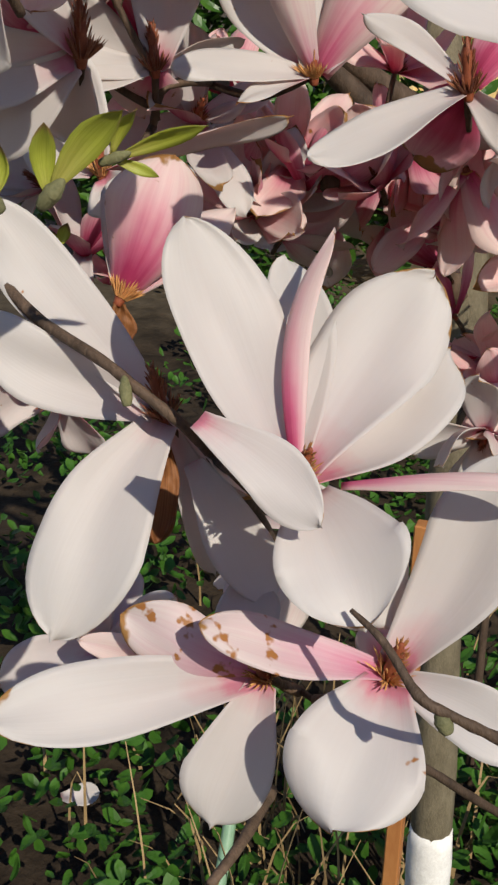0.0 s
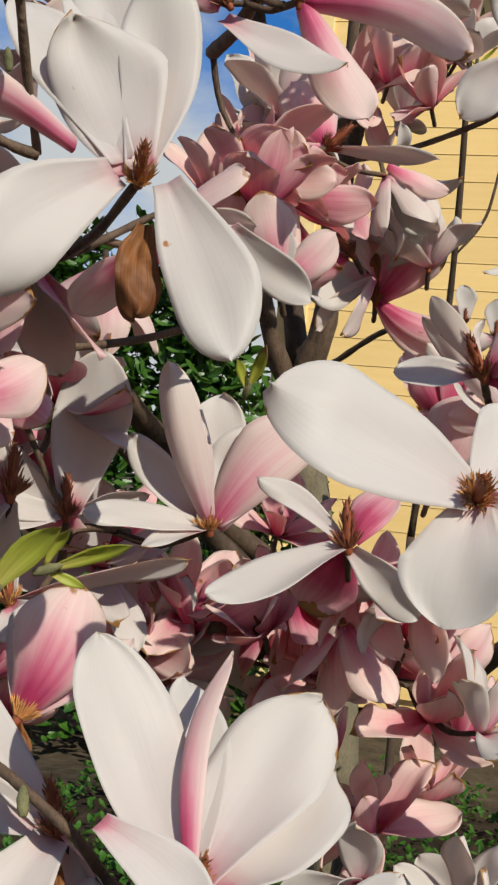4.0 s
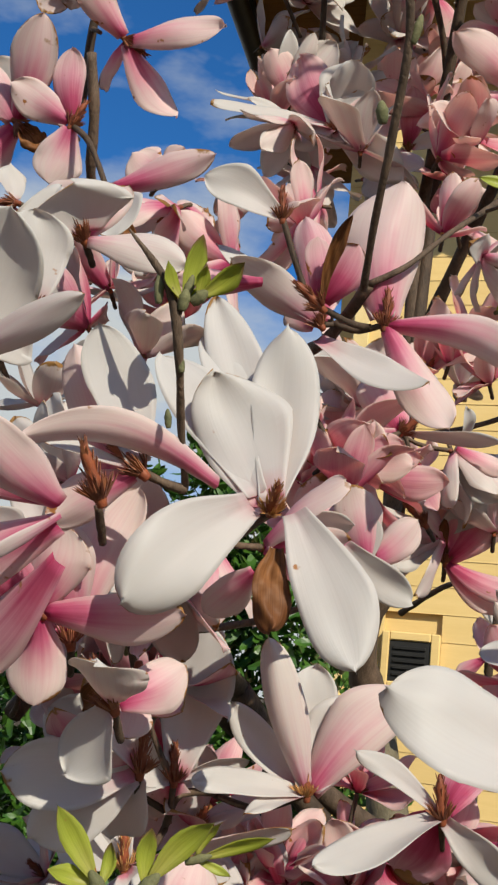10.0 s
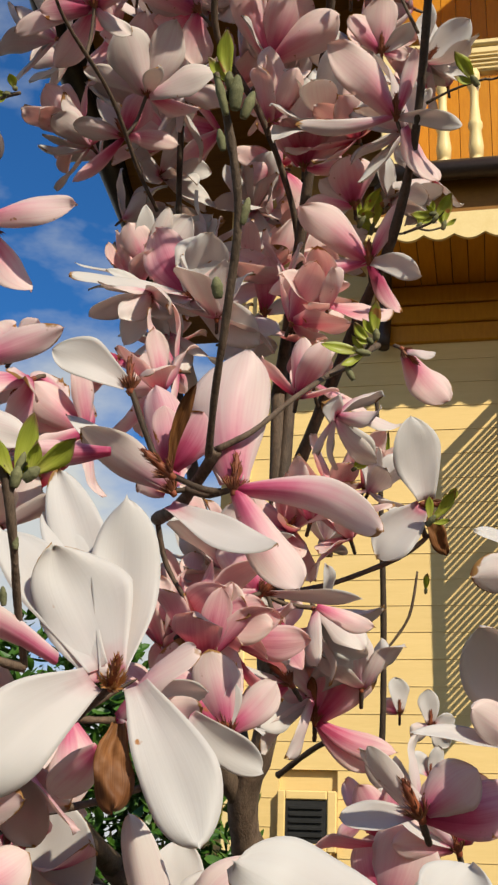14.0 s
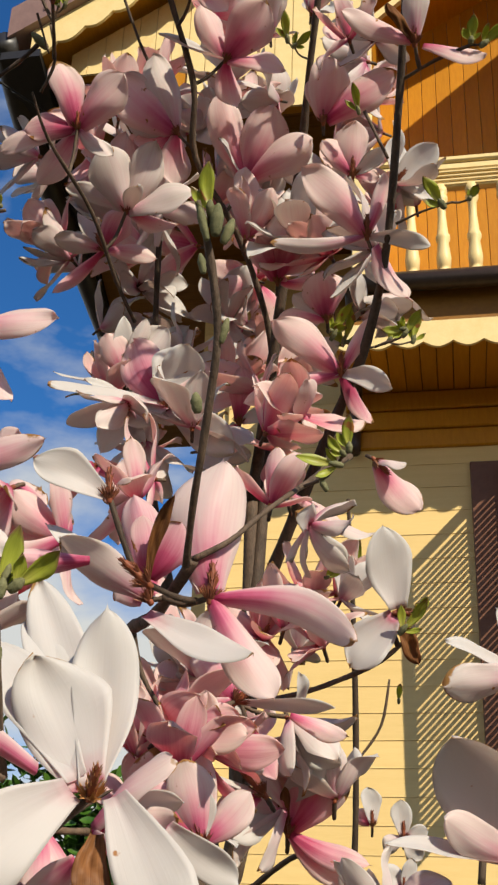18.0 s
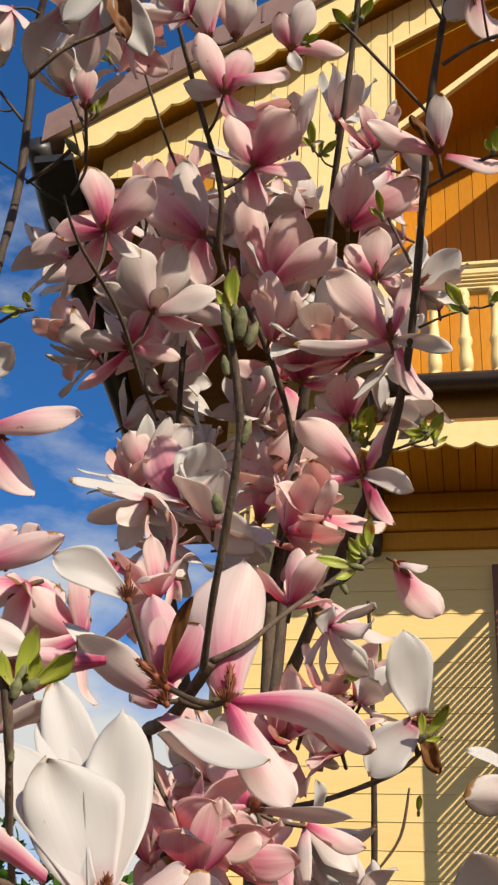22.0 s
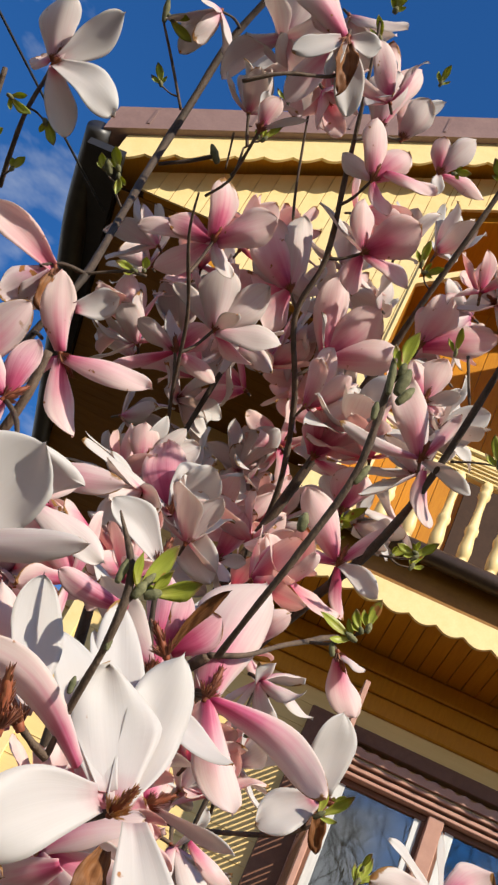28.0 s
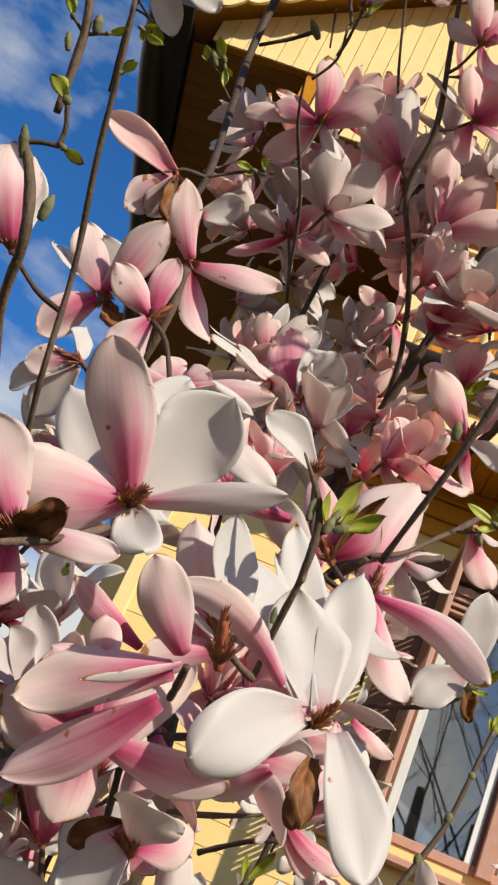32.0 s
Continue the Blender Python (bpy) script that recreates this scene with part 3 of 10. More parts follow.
def scallops(x0, x1, z0, slope, top, y0, y1, pitch, deep):
    """A board whose lower edge is cut into rounded lobes; slope raises it along x."""
    n = max(1, round((x1 - x0) / pitch))
    line = []
    for i in range(n):
        for s in range(7):
            u = (i + s / 7) / n
            line.append((x0 + (x1 - x0) * u, z0 + slope * (x1 - x0) * u + deep * (1 - math.sin(math.pi * s / 7)) - deep))
    line.append((x1, z0 + slope * (x1 - x0)))
    return prism(line + [(x1, z0 + slope * (x1 - x0) + top), (x0, z0 + top)], y0, y1)


hpart("valance", scallops(-0.75, RIGHT, TZ + 0.045, 0, 0.17, F, F + 0.028, 0.218, 0.045), CREAM, "cream scalloped valance board")
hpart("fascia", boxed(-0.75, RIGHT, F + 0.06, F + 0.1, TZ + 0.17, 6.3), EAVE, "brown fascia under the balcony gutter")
hpart("balcony_floor", boxed(-0.8, RIGHT, F - 0.02, W + 0.5, 6.3, 6.38, bevel=0.01), BROWN, "brown balcony floor edge")
hpart("gutter", tube([(-0.85, F - 0.07, 6.27), (1.5, F - 0.07, 6.265), (RIGHT, F - 0.07, 6.26)], [0.075, 0.075, 0.075], 12, 1), PIPE, "dark brown half-round gutter", True)
hpart("downpipe", tube([(-0.62, F - 0.05, 6.25), (-0.62, F + 0.1, 6.05), (-0.66, W - 0.1, 5.75), (-0.68, W - 0.12, 5.3)], [0.05] * 4, 10, 3), PIPE, "bent brown downpipe", True)

# balustrade
RZ0, RZ1 = 7.2, 7.447
hpart("hand_rail", boxed(-0.45, RIGHT, F + 0.0, F + 0.14, RZ1 - 0.05, RZ1, bevel=0.012), CREAM, "moulded cream balcony rail")
hpart("rail_moulding", boxed(-0.45, RIGHT, F + 0.02, F + 0.12, RZ1 - 0.12, RZ1 - 0.055, bevel=0.012), CREAM)
hpart("rail_board", boxed(-0.45, RIGHT, F + 0.035, F + 0.105, RZ0 - 0.02, RZ1 - 0.125, bevel=0.008), CREAM)
for k in range(4):
    hpart("rail_bead", boxed(-0.45, RIGHT, F + 0.012 + 0.006 * k, F + 0.034, RZ1 - 0.152 - 0.034 * k, RZ1 - 0.130 - 0.034 * k, bevel=0.006), CREAM)
prof = [(0.0, 0.046), (0.06, 0.05), (0.075, 0.035), (0.09, 0.05), (0.2, 0.056), (0.36, 0.042), (0.40, 0.054), (0.44, 0.054), (0.47, 0.042), (0.66, 0.031), (0.80, 0.034), (0.84, 0.05), (0.88, 0.05), (0.90, 0.038), (0.93, 0.05), (1.0, 0.05)]
bal = bmesh.new()
rings = []
for h, r in prof:
    rings.append([bal.verts.new((math.cos(a) * r, math.sin(a) * r, h * (RZ0 - 6.38))) for a in (2 * math.pi * s / 14 for s in range(14))])
for a, b in zip(rings, rings[1:]):
    for s in range(14):
        bal.faces.new((a[s], a[(s + 1) % 14], b[(s + 1) % 14], b[s]))
bal.faces.new(rings[-1])
bal_me = bpy.data.meshes.new("baluster")
bal.to_mesh(bal_me)
bal.free()
bal_me.polygons.foreach_set("use_smooth", [True] * len(bal_me.polygons))
bal_me.materials.append(CREAM)
x = -0.165 - 0.235
while x < RIGHT - 0.05:
    ob = new("baluster", bal_me)
    ob.parent, ob.matrix_parent_inverse = house, Matrix.Translation(-house.location)
    ob.location = (x, F + 0.07, 6.38)
    x += 0.2335
hpart("post", boxed(-0.62, -0.45, F, F + 0.1, 6.38, 8.1, bevel=0.008), CREAM, "cream corner post of the balcony")

# gable front: upright boards left of the balcony's opening, an opening with a slanting head
SLOPE = 0.605
roof_z = lambda x: 8.64 + SLOPE * (x + 3.31)
GB = 8.1
x = -3.05
while x < -0.46:
    x1 = min(x + 0.15, -0.45)
    foot = GB if x > -2.15 else 8.66
    hpart("gable_board", prism([(x, foot), (x1 - 0.006, foot), (x1 - 0.006, roof_z(x1) + 0.1), (x, roof_z(x) + 0.1)], F, F + 0.022), CREAM)
    x += 0.15
x = -0.45
while x < 3.2:
    z = 9.97 + 0.60 * (x + 0.45)
    hpart("gable_board", prism([(x, z), (x + 0.144, z + 0.60 * 0.144), (x + 0.144, roof_z(x + 0.144) + 0.1), (x, roof_z(x) + 0.1)], F, F + 0.022), CREAM)
    x += 0.15
hpart("gable_backing", prism([(-3.0, 8.66), (-2.15, 8.66), (-2.15, GB), (-0.46, GB), (-0.46, 9.98), (3.2, 12.18), (3.2, roof_z(3.2)), (-3.0, roof_z(-3.0))], F + 0.024, F + 0.1), VARNISH)
hpart("opening_trim", prism([(-0.47, GB), (-0.44, GB), (-0.44, 9.97), (3.2, 12.15), (3.2, 12.2), (-0.47, 10.0)], F - 0.02, F), CREAM)
hpart("gable_soffit", boxed(-2.15, -0.46, F + 0.1, F + 0.13, GB + 0.02, 8.63), BROWN, "brown board behind the gable's foot")
# the loggia behind the balcony
n_b = 38
for i in range(n_b):
    x0 = -0.46 + i * 0.135
    hpart("loggia_board", boxed(x0, x0 + 0.131, 8.55, 8.575, 6.38, 11.8, bevel=0.003), VARNISH, "varnished wall board" if i == 0 else "")
hpart("loggia_side", boxed(-0.5, -0.46, F + 0.1, 10.2, 6.38, 11.0), VARNISH)
hpart("loggia_ceiling", prism([(-0.46, 9.9), (3.4, 12.2), (3.4, 12.3), (-0.46, 10.05)], F + 0.1, 8.6), VARNISH, "slanting varnished ceiling")
hpart("brace", prism([(-0.45, 8.93), (0.95, 10.20), (0.95, 10.28), (-0.45, 9.01)], F + 0.03, F + 0.08), CREAM, "slanting cream brace")
hpart("lintel", boxed(0.47, RIGHT, F + 0.03, F + 0.08, 9.64, 9.72, bevel=0.006), CREAM, "cream lintel")
for k in range(18):
    x0 = 0.52 + 0.15 * k
    hpart("gable_board", prism([(x0, 9.725), (x0 + 0.144, 9.725), (x0 + 0.144, 9.80 + 0.9 * (x0 - 0.33)), (x0, 9.80 + 0.9 * (x0 - 0.474))], F + 0.035, F + 0.06), CREAM)
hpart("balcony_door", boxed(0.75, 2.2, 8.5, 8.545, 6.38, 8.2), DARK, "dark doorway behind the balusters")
# roof and rake board
XR = 3.4
hpart("rake_board", scallops(-3.31, XR, 8.64, SLOPE, 0.28, BARGE, BARGE + 0.03, 0.235, 0.055), CREAM, "cream scalloped rake board")
hpart("rake_soffit", prism([(-3.3, 8.84), (XR, roof_z(XR) + 0.2), (XR, roof_z(XR) + 0.23), (-3.3, 8.87)], BARGE + 0.03, F + 0.3), VARNISH, "varnished boards under the roof edge")
hpart("roof", prism([(-3.5, 8.80), (XR, roof_z(XR) + 0.285), (XR, roof_z(XR) + 0.62), (-3.5, 9.13)], BARGE - 0.08, 15.0), ROOFMETAL, "brown sheet-metal roof")
hpart("roof", prism([(XR, roof_z(XR) + 0.285), (XR + 7, 8.8), (XR + 7, 9.1), (XR, roof_z(XR) + 0.62)], BARGE - 0.08, 15.0), ROOFMETAL)
for k in range(9):
    xk = -3.2 + k * 0.8
    hpart("seam", prism([(xk, roof_z(xk) + 0.35), (xk + 0.025, roof_z(xk) + 0.36), (xk + 0.025, roof_z(xk) + 0.58), (xk, roof_z(xk) + 0.57)], BARGE - 0.09, BARGE - 0.081), ROOFMETAL)
# eave at the side, a little askew to the front: soffit boards, black edge, gutter, pipe
EZ = 8.64
edge_in = lambda y: -3.21 - 0.143 * (y - 7.09)
edge_out = lambda y: -3.58 - 0.095 * (y - 7.1)


def slab(corners, z0, z1):
    bm = bmesh.new()
    lo, hi = [[bm.verts.new((x, y, z)) for x, y in corners] for z in (z0, z1)]
    bm.faces.new(lo[::-1])
    bm.faces.new(hi)
    for k in range(4):
        bm.faces.new((lo[k], lo[(k + 1) % 4], hi[(k + 1) % 4], hi[k]))
    bmesh.ops.recalc_face_normals(bm, faces=bm.faces)
    return bm


# eave boards take the darker varnish copy, shade put into the colour
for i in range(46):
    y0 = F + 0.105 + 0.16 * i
    hpart("eave_board", slab([(edge_in(y0), y0), (-0.52, y0), (-0.52, y0 + 0.153), (edge_in(y0 + 0.153), y0 + 0.153)], EZ, EZ + 0.02), EAVE, "varnished eave board, its brown darkened as shade" if i == 0 else "")
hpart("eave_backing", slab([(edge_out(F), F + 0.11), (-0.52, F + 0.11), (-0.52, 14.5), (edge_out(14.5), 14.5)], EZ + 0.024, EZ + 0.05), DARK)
hpart("eave_edge", slab([(edge_out(6.75), 6.75), (edge_in(6.85) - 0.02, 6.75), (edge_in(14.5) - 0.004, 14.5), (edge_out(14.5), 14.5)], EZ - 0.06, EZ + 0.018), GUTTER, "black board along the eave")
hpart("wall", boxed(-2.4, -2.15, 10.25, 14.5, 0, EZ - 0.004), YELLOW, "upper side wall")
hpart("gutter", tube([(-3.54, 6.74, 8.80), (-3.62, 7.6, 8.62), (-3.66, 8.4, 8.54), (-3.87, 11.0, 8.52), (-4.22, 14.5, 8.5)], [0.11, 0.12, 0.12, 0.11, 0.10], 14, 4), GUTTER, "black eave gutter", True)

# weatherboards, each a board of its own
bz = 0.1
while bz < 8.4:
    spans, back = [(LEFT + 0.1, RIGHT)], W
    if bz > 5.9:
        spans, back = [(-2.4, -0.6)], 9.95
    elif WZ0 - 0.3 < bz < WZ1 + 0.2:
        spans = [(LEFT + 0.1, WX0 - 0.26), (WX1 + 0.26, RIGHT)]
    elif VZ0 - 0.2 < bz < VZ1 + 0.02:
        spans = [(LEFT + 0.1, VX0 - 0.055), (VX1 + 0.065, RIGHT)]
    for a, b in spans:
        bm = bmesh.new()
        sec = [(back + 0.048, bz), (back + 0.002, bz), (back + 0.003, bz + 0.008), (back + 0.0075, bz + 0.1898), (back + 0.048, bz + 0.1898)]
        for xx in (a, b):
            for yy, zz in sec:
                bm.verts.new((xx, yy, zz))
        bm.verts.ensure_lookup_table()
        k = len(sec)
        for s in range(k):
            bm.faces.new([bm.verts[i] for i in (s, (s + 1) % k, k + (s + 1) % k, k + s)])
        bm.faces.new([bm.verts[i] for i in range(k)][::-1])
        bm.faces.new([bm.verts[k + i] for i in range(k)])
        bmesh.ops.recalc_face_normals(bm, faces=bm.faces)
        hpart("weatherboard", bm, YELLOW)
    bz += 0.19

# cable from the gable
cable = link("cable", tube([(-3.3, 7.4, 8.5), (-4.5, 5.0, 8.25), (-7.5, 0.5, 8.6), (-10.5, -4.0, 9.6)], [0.012] * 4, 6, 8), WIRE)
tagged(cable, "thin black cable running to the eave", "cable")

# ---- ground, hedge, garden ----
ground_bm = bmesh.new()
bmesh.ops.create_grid(ground_bm, x_segments=70, y_segments=70, size=3.5, matrix=Matrix.Translation((0, 2.5, 0)))
for v in ground_bm.verts:
    r = max(abs(v.co.x), abs(v.co.y - 2.5)) / 3.5
    v.co.z = (noise.noise(v.co * 1.3) * 0.05 + noise.noise(v.co * 6) * 0.018) * (1 - r**4) - 0.01
outer = bmesh.ops.create_grid(ground_bm, x_segments=2, y_segments=2, size=900, matrix=Matrix.Translation((0, 0, -0.06)))
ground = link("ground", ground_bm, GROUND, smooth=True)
tagged(ground, "dark garden soil with paler unseen earth added round about to bounce light", "ground", kind="structure")


def scatter(name, count, place, material, size, label, category, seed, upright=0.5, kind="stuff", width=0.55, cup=0.25):
    """Many small leaves in one mesh."""
    rng = random.Random(seed)
    cos, fs, ms, uvs, off = [], [], [], [], 0
    shapes = [blade(1.0, width, 0.08, cup, 0.6, 0.6, s, nu=3, nv=5, thick=0.01) for s in range(6)]
    for _ in range(count):
        p, up = place(rng)
        co, f, m, uv = shapes[rng.randrange(6)]
        s = size * rng.uniform(0.6, 1.25)
        d = Vector((rng.uniform(-1, 1), rng.uniform(-1, 1), rng.uniform(-0.2, 1) * upright * 2)).normalized()
        nrm = Vector(up) + Vector((rng.uniform(-0.5, 0.5), rng.uniform(-0.5, 0.5), rng.uniform(-0.3, 0.5)))
        mt = np.array(frame_of(d, nrm))[:3, :3]
        cos.append(co @ mt.T * s + np.array(p))
        fs += [tuple(i + off for i in q) for q in f]
        uvs.append(uv)
        off += len(co)
    me = bpy.data.meshes.new(name)
    me.from_pydata(np.concatenate(cos).tolist(), [], fs)
    me.materials.append(material)
    lay = me.uv_layers.new(name="UVMap")
    idx = np.empty(len(me.loops), dtype=np.int32)
    me.loops.foreach_get("vertex_index", idx)
    lay.data.foreach_set("uv", np.concatenate(uvs)[idx].astype(np.float32).ravel())
    return tagged(new(name, me), label, category, kind=kind)


_r = random.Random(11)
herbs = [(_r.uniform(-1.9, 1.2), 0.7 + 5.0 * _r.random() ** 1.3, _r.uniform(0.06, 0.24)) for _ in range(240)]


def herb_place(rng):
    cx, cy, rad = herbs[rng.randrange(len(herbs))]
    a, q = rng.uniform(0, 6.28), rad * math.sqrt(rng.random()) * 1.3
    return (cx + q * math.cos(a), cy + q * math.sin(a), 0.02 + rng.random() * 0.14), (0, -0.2, 1)


scatter("ground_herbs", 13000, herb_place, LEAF_GROUND, 0.042, "low green ground-cover herbs on the soil", "groundcover", 3)


def hedge_place(rng):
    a, h = rng.uniform(0, 6.28), rng.random()
    rr = (0.35 + 0.65 * rng.random() ** 0.5) * math.sqrt(max(0.05, 1 - (h - 0.25) ** 2 * 1.5))
    lump = 1 + 0.22 * math.sin(3 * a + 4 * h) + 0.15 * math.sin(7 * a + 9 * h)
    x, y, z = rr * lump * 1.2 * math.cos(a), rr * lump * 0.65 * math.sin(a), 0.1 + h * (2.9 - 0.25 * abs(math.cos(a))) * (0.9 + 0.1 * math.sin(5 * a))
    return (-2.35 + x, 6.1 + y, z), (x, y, 0.6)


scatter("evergreen_shrub", 11000, hedge_place, LEAF_DARK, 0.11, "dense dark green shrub beside the house", "shrub", 7, width=0.42)

_r = random.Random(21)
straw_bm = bmesh.new()
for k in range(170):
    bx, by = _r.gauss(-0.42, 0.16), _r.gauss(1.6, 0.22)
    if k > 110:
        bx, by = _r.uniform(-1.2, 0.6), _r.uniform(0.9, 2.6)
    hgt, lx, ly = _r.uniform(0.08, 0.45), _r.uniform(-0.12, 0.12), _r.uniform(-0.1, 0.1)
    side = Vector((_r.uniform(-1, 1), _r.uniform(-1, 1), 0)).normalized() * 0.004
    prev = None
    for s in range(5):
        u = s / 4
        c = Vector((bx + lx * u * u, by + ly * u * u, hgt * u * (1 - 0.25 * u * u * (k % 3))))
        cur = (straw_bm.verts.new(c - side * (1 - 0.7 * u)), straw_bm.verts.new(c + side * (1 - 0.7 * u)), straw_bm.verts.new(c + Vector((side.y, -side.x, 0)) * (1 - 0.7 * u)))
        if prev:
            for q in range(3):
                straw_bm.faces.new((prev[q], prev[(q + 1) % 3], cur[(q + 1) % 3], cur[q]))
        prev = cur
tagged(link("dry_stems", straw_bm, STRAW), "dry straw-coloured stems standing in the soil", "dry grass", kind="stuff")

# ---- the magnolia ----
tree = thing("magnolia_tree", "flowering saucer magnolia with pink and white blooms", "tree", at=(-0.2, 1.55, 0))


def branch(points, radii, bark=BARK, label="", sides=8, seed=0):
    radii = [r * (0.80 if r < 0.007 else 0.92) for r in radii]
    return part("branch", tube(points, radii, sides, 5, 0.10, seed), bark, tree, label, True)


def bud(base, tip, r, material=BUD):
    b, t = Vector(base), Vector(tip)
    return part("bud", tube([b, b.lerp(t, 0.25), b.lerp(t, 0.6), b.lerp(t, 0.9), t], [r * 0.55, r * 0.95, r, r * 0.5, r * 0.12], 9, 3, 0.05), material, tree, "", True)


def leaf(base, tip, normal, width, bow=0.1, cup=0.35, seed=0):
    base, tip = Vector(base), Vector(tip)
    me = blade_mesh("leaf", (LEAF, LEAF), length=(tip - base).length, width=width * 0.8, bow=bow, cup=cup + 0.25, point=0.7, wave=1.2, seed=seed, nu=5, nv=8, thick=0.0007, base=0.12)
    ob = blade_at("leaf", me, base, tip - base, normal, tree)
    ob.matrix_parent_inverse = Matrix.Translation(-tree.location)
    n = Vector(normal).normalized()
    for turn, size in ((38, 0.62), (-44, 0.48))[: 1 + seed % 2]:
        if size * (tip - base).length > 0.012:
            d = Matrix.Rotation(radians(turn), 3, n) @ (tip - base) * size
            tilt = Matrix.Rotation(radians(turn), 3, (tip - base).normalized()) @ n
            me2 = blade_mesh("leaf", (LEAF, LEAF), length=d.length, width=width * size, bow=bow + 0.05, cup=cup + 0.4, point=0.7, wave=1.3, seed=seed + 500, nu=5, nv=8, thick=0.0007, base=0.15)
            small = blade_at("leaf", me2, base, d, tilt, tree)
            small.matrix_parent_inverse = Matrix.Translation(-tree.location)
    bud(base - (tip - base) * 0.12, base + (tip - base) * 0.22, width * 0.22)
    return ob


def core(center, axis, size, dark):
    """Receptacle and cone of a flower, with its ring of stamens as a part."""
    c, a = Vector(center), Vector(axis).normalized()
    L = 0.021 * size
    fl = part("flower", tube([c - a * L * 0.3, c - a * L * 0.1, c + a * L * 0.35, c + a * L, c + a * L * 1.35], [0.002 * size, 0.0034 * size, 0.0034 * size, 0.0027 * size, 0.0008], 9, 3, 0.12), CONE, tree, "", True)
    bm, rng = bmesh.new(), random.Random(int(abs(c.x * 7919 + c.z * 104729) * 1000))
    s1 = a.orthogonal().normalized()
    s2 = a.cross(s1)

    def needle(o, d, ln, r):
        e = d.orthogonal().normalized() * r
        f = d.cross(e)
        lo = [bm.verts.new(o + e * math.cos(k * 2.094) + f * math.sin(k * 2.094)) for k in range(3)]
        hi = [bm.verts.new(o + d * ln * 0.7 + (e * math.cos(k * 2.094) + f * math.sin(k * 2.094)) * 0.8) for k in range(3)]
        top = bm.verts.new(o + d * ln)
        for k in range(3):
            bm.faces.new((lo[k], lo[(k + 1) % 3], hi[(k + 1) % 3], hi[k]))
            bm.faces.new((hi[k], hi[(k + 1) % 3], top))

    for k in range(96):
        an = rng.uniform(0, 6.28)
        rad = s1 * math.cos(an) + s2 * math.sin(an)
        if k < 66:
            d = (rad * rng.uniform(0.2, 0.95) + a * rng.uniform(0.7, 1.1)).normalized()
            needle(c + rad * 0.0036 * size - a * 0.001, d, 0.012 * size * rng.uniform(0.75, 1.2), 0.0006 * size)
        else:
            h = rng.uniform(0.35, 1.3)
            needle(c + a * L * h * 0.9 + rad * 0.0036 * size * (1.4 - h), (rad * 0.35 + a).normalized(), 0.008 * size, 0.0006 * size)
    part("flower_heart", bm, STAMEN_DARK if dark else STAMEN, fl)
    return fl


SKINS = {"p": OUTER, "w": OUTER_PALE, "d": OUTER_DEEP, "s": STAINED}
count = [0]


def petal(fl, base, chord, normal, width, bow, cup, skin, curl=0.0, point=0.12, label="", side=0.0):
    count[0] += 1
    k = count[0] * 0.618 % 1.0
    chord, near = Vector(chord), Vector(base).y < 0.78
    if point == 0.12:
        point, curl = 0.02 + (0.24 if near else 0.42) * k, curl or 0.16 * (count[0] * 0.377 % 1.0) - 0.06
    mats = (WITHERED, WITHERED) if skin == "b" else (STAINED, STAINED) if skin == "s" else (FLUSHED if skin != "w" and Vector(base).y > 0.8 else INNER, SKINS[skin])
    me = blade_mesh("petal", mats, length=chord.length, width=width, bow=bow, cup=cup, point=point, wave=3.4 if skin == "b" else 1.25 if Vector(base).y < 0.75 else 1.5, seed=count[0], tip_curl=curl, side=side, nu=13 if near else 9, nv=21 if near else 15)
    return blade_at("bract" if skin == "b" else "petal", me, Vector(base), chord, normal, fl, label)


def flower(center, axis, petals, size=1.0, dark=False, label=""):
    """A flower petal by petal: tip from the centre, way that the inside faces, width, bow, cup, skin."""
    fl = core(center, axis, size, dark)
    if label:
        tagged(fl, label=label)
    c = Vector(center)
    for chord, normal, width, bow, cup, skin, *more in petals:
        d, off = Vector(chord), Vector(more[0]) if more else Vector()
        petal(fl, c + off + d.normalized() * 0.004, d, normal, width, bow, cup, skin, more[1] if len(more) > 1 else 0.0, side=more[2] if len(more) > 2 else 0.0)
    return fl


def bloom(center, axis, size=0.085, spread=35, skin="p", seed=0, n=7, label=""):
    """A flower of two whorls of petals; spread: degrees by which the outer ones lean from the axis."""
    rng = random.Random(seed * 31 + 7)
    fl = core(center, axis, size / 0.085, spread > 45)
    if label:
        tagged(fl, label=label)
    c, a = Vector(center), Vector(axis).normalized()
    s1 = a.orthogonal().normalized()
    s2 = a.cross(s1)
    off = rng.uniform(0, 6.28)
    for k in range(n):
        outer = k >= 3
        az = off + (k % 3) * 2.094 + (1.05 if outer else 0) + (0.55 if k >= 6 else 0) + rng.uniform(-0.35, 0.35)
        lean = radians(spread * (1.0 if outer else 0.45) * rng.uniform(0.7, 1.35) + (25 if k >= 6 else 0))
        if outer and rng.random() < 0.22:
            lean += radians(rng.uniform(20, 60))
        rad = s1 * math.cos(az) + s2 * math.sin(az)
        d = a * math.cos(lean) + rad * math.sin(lean)
        nrm = a * math.sin(lean) - rad * math.cos(lean)
        ln = size * rng.uniform(0.85, 1.12)
        petal(fl, c + rad * 0.004, d * ln, nrm, ln * rng.uniform(0.4, 0.58), rng.uniform(0.0, 0.12) + (0.05 if spread < 30 else 0), rng.uniform(0.3, 0.6), skin, rng.choice([0, 0.04, 0.1, 0.2, -0.08]), rng.uniform(0.0, 0.35))
    return fl


def twig(points, radii):
    return part("twig", tube(points, radii, 6, 4, 0.08), BARK, tree, "", True)


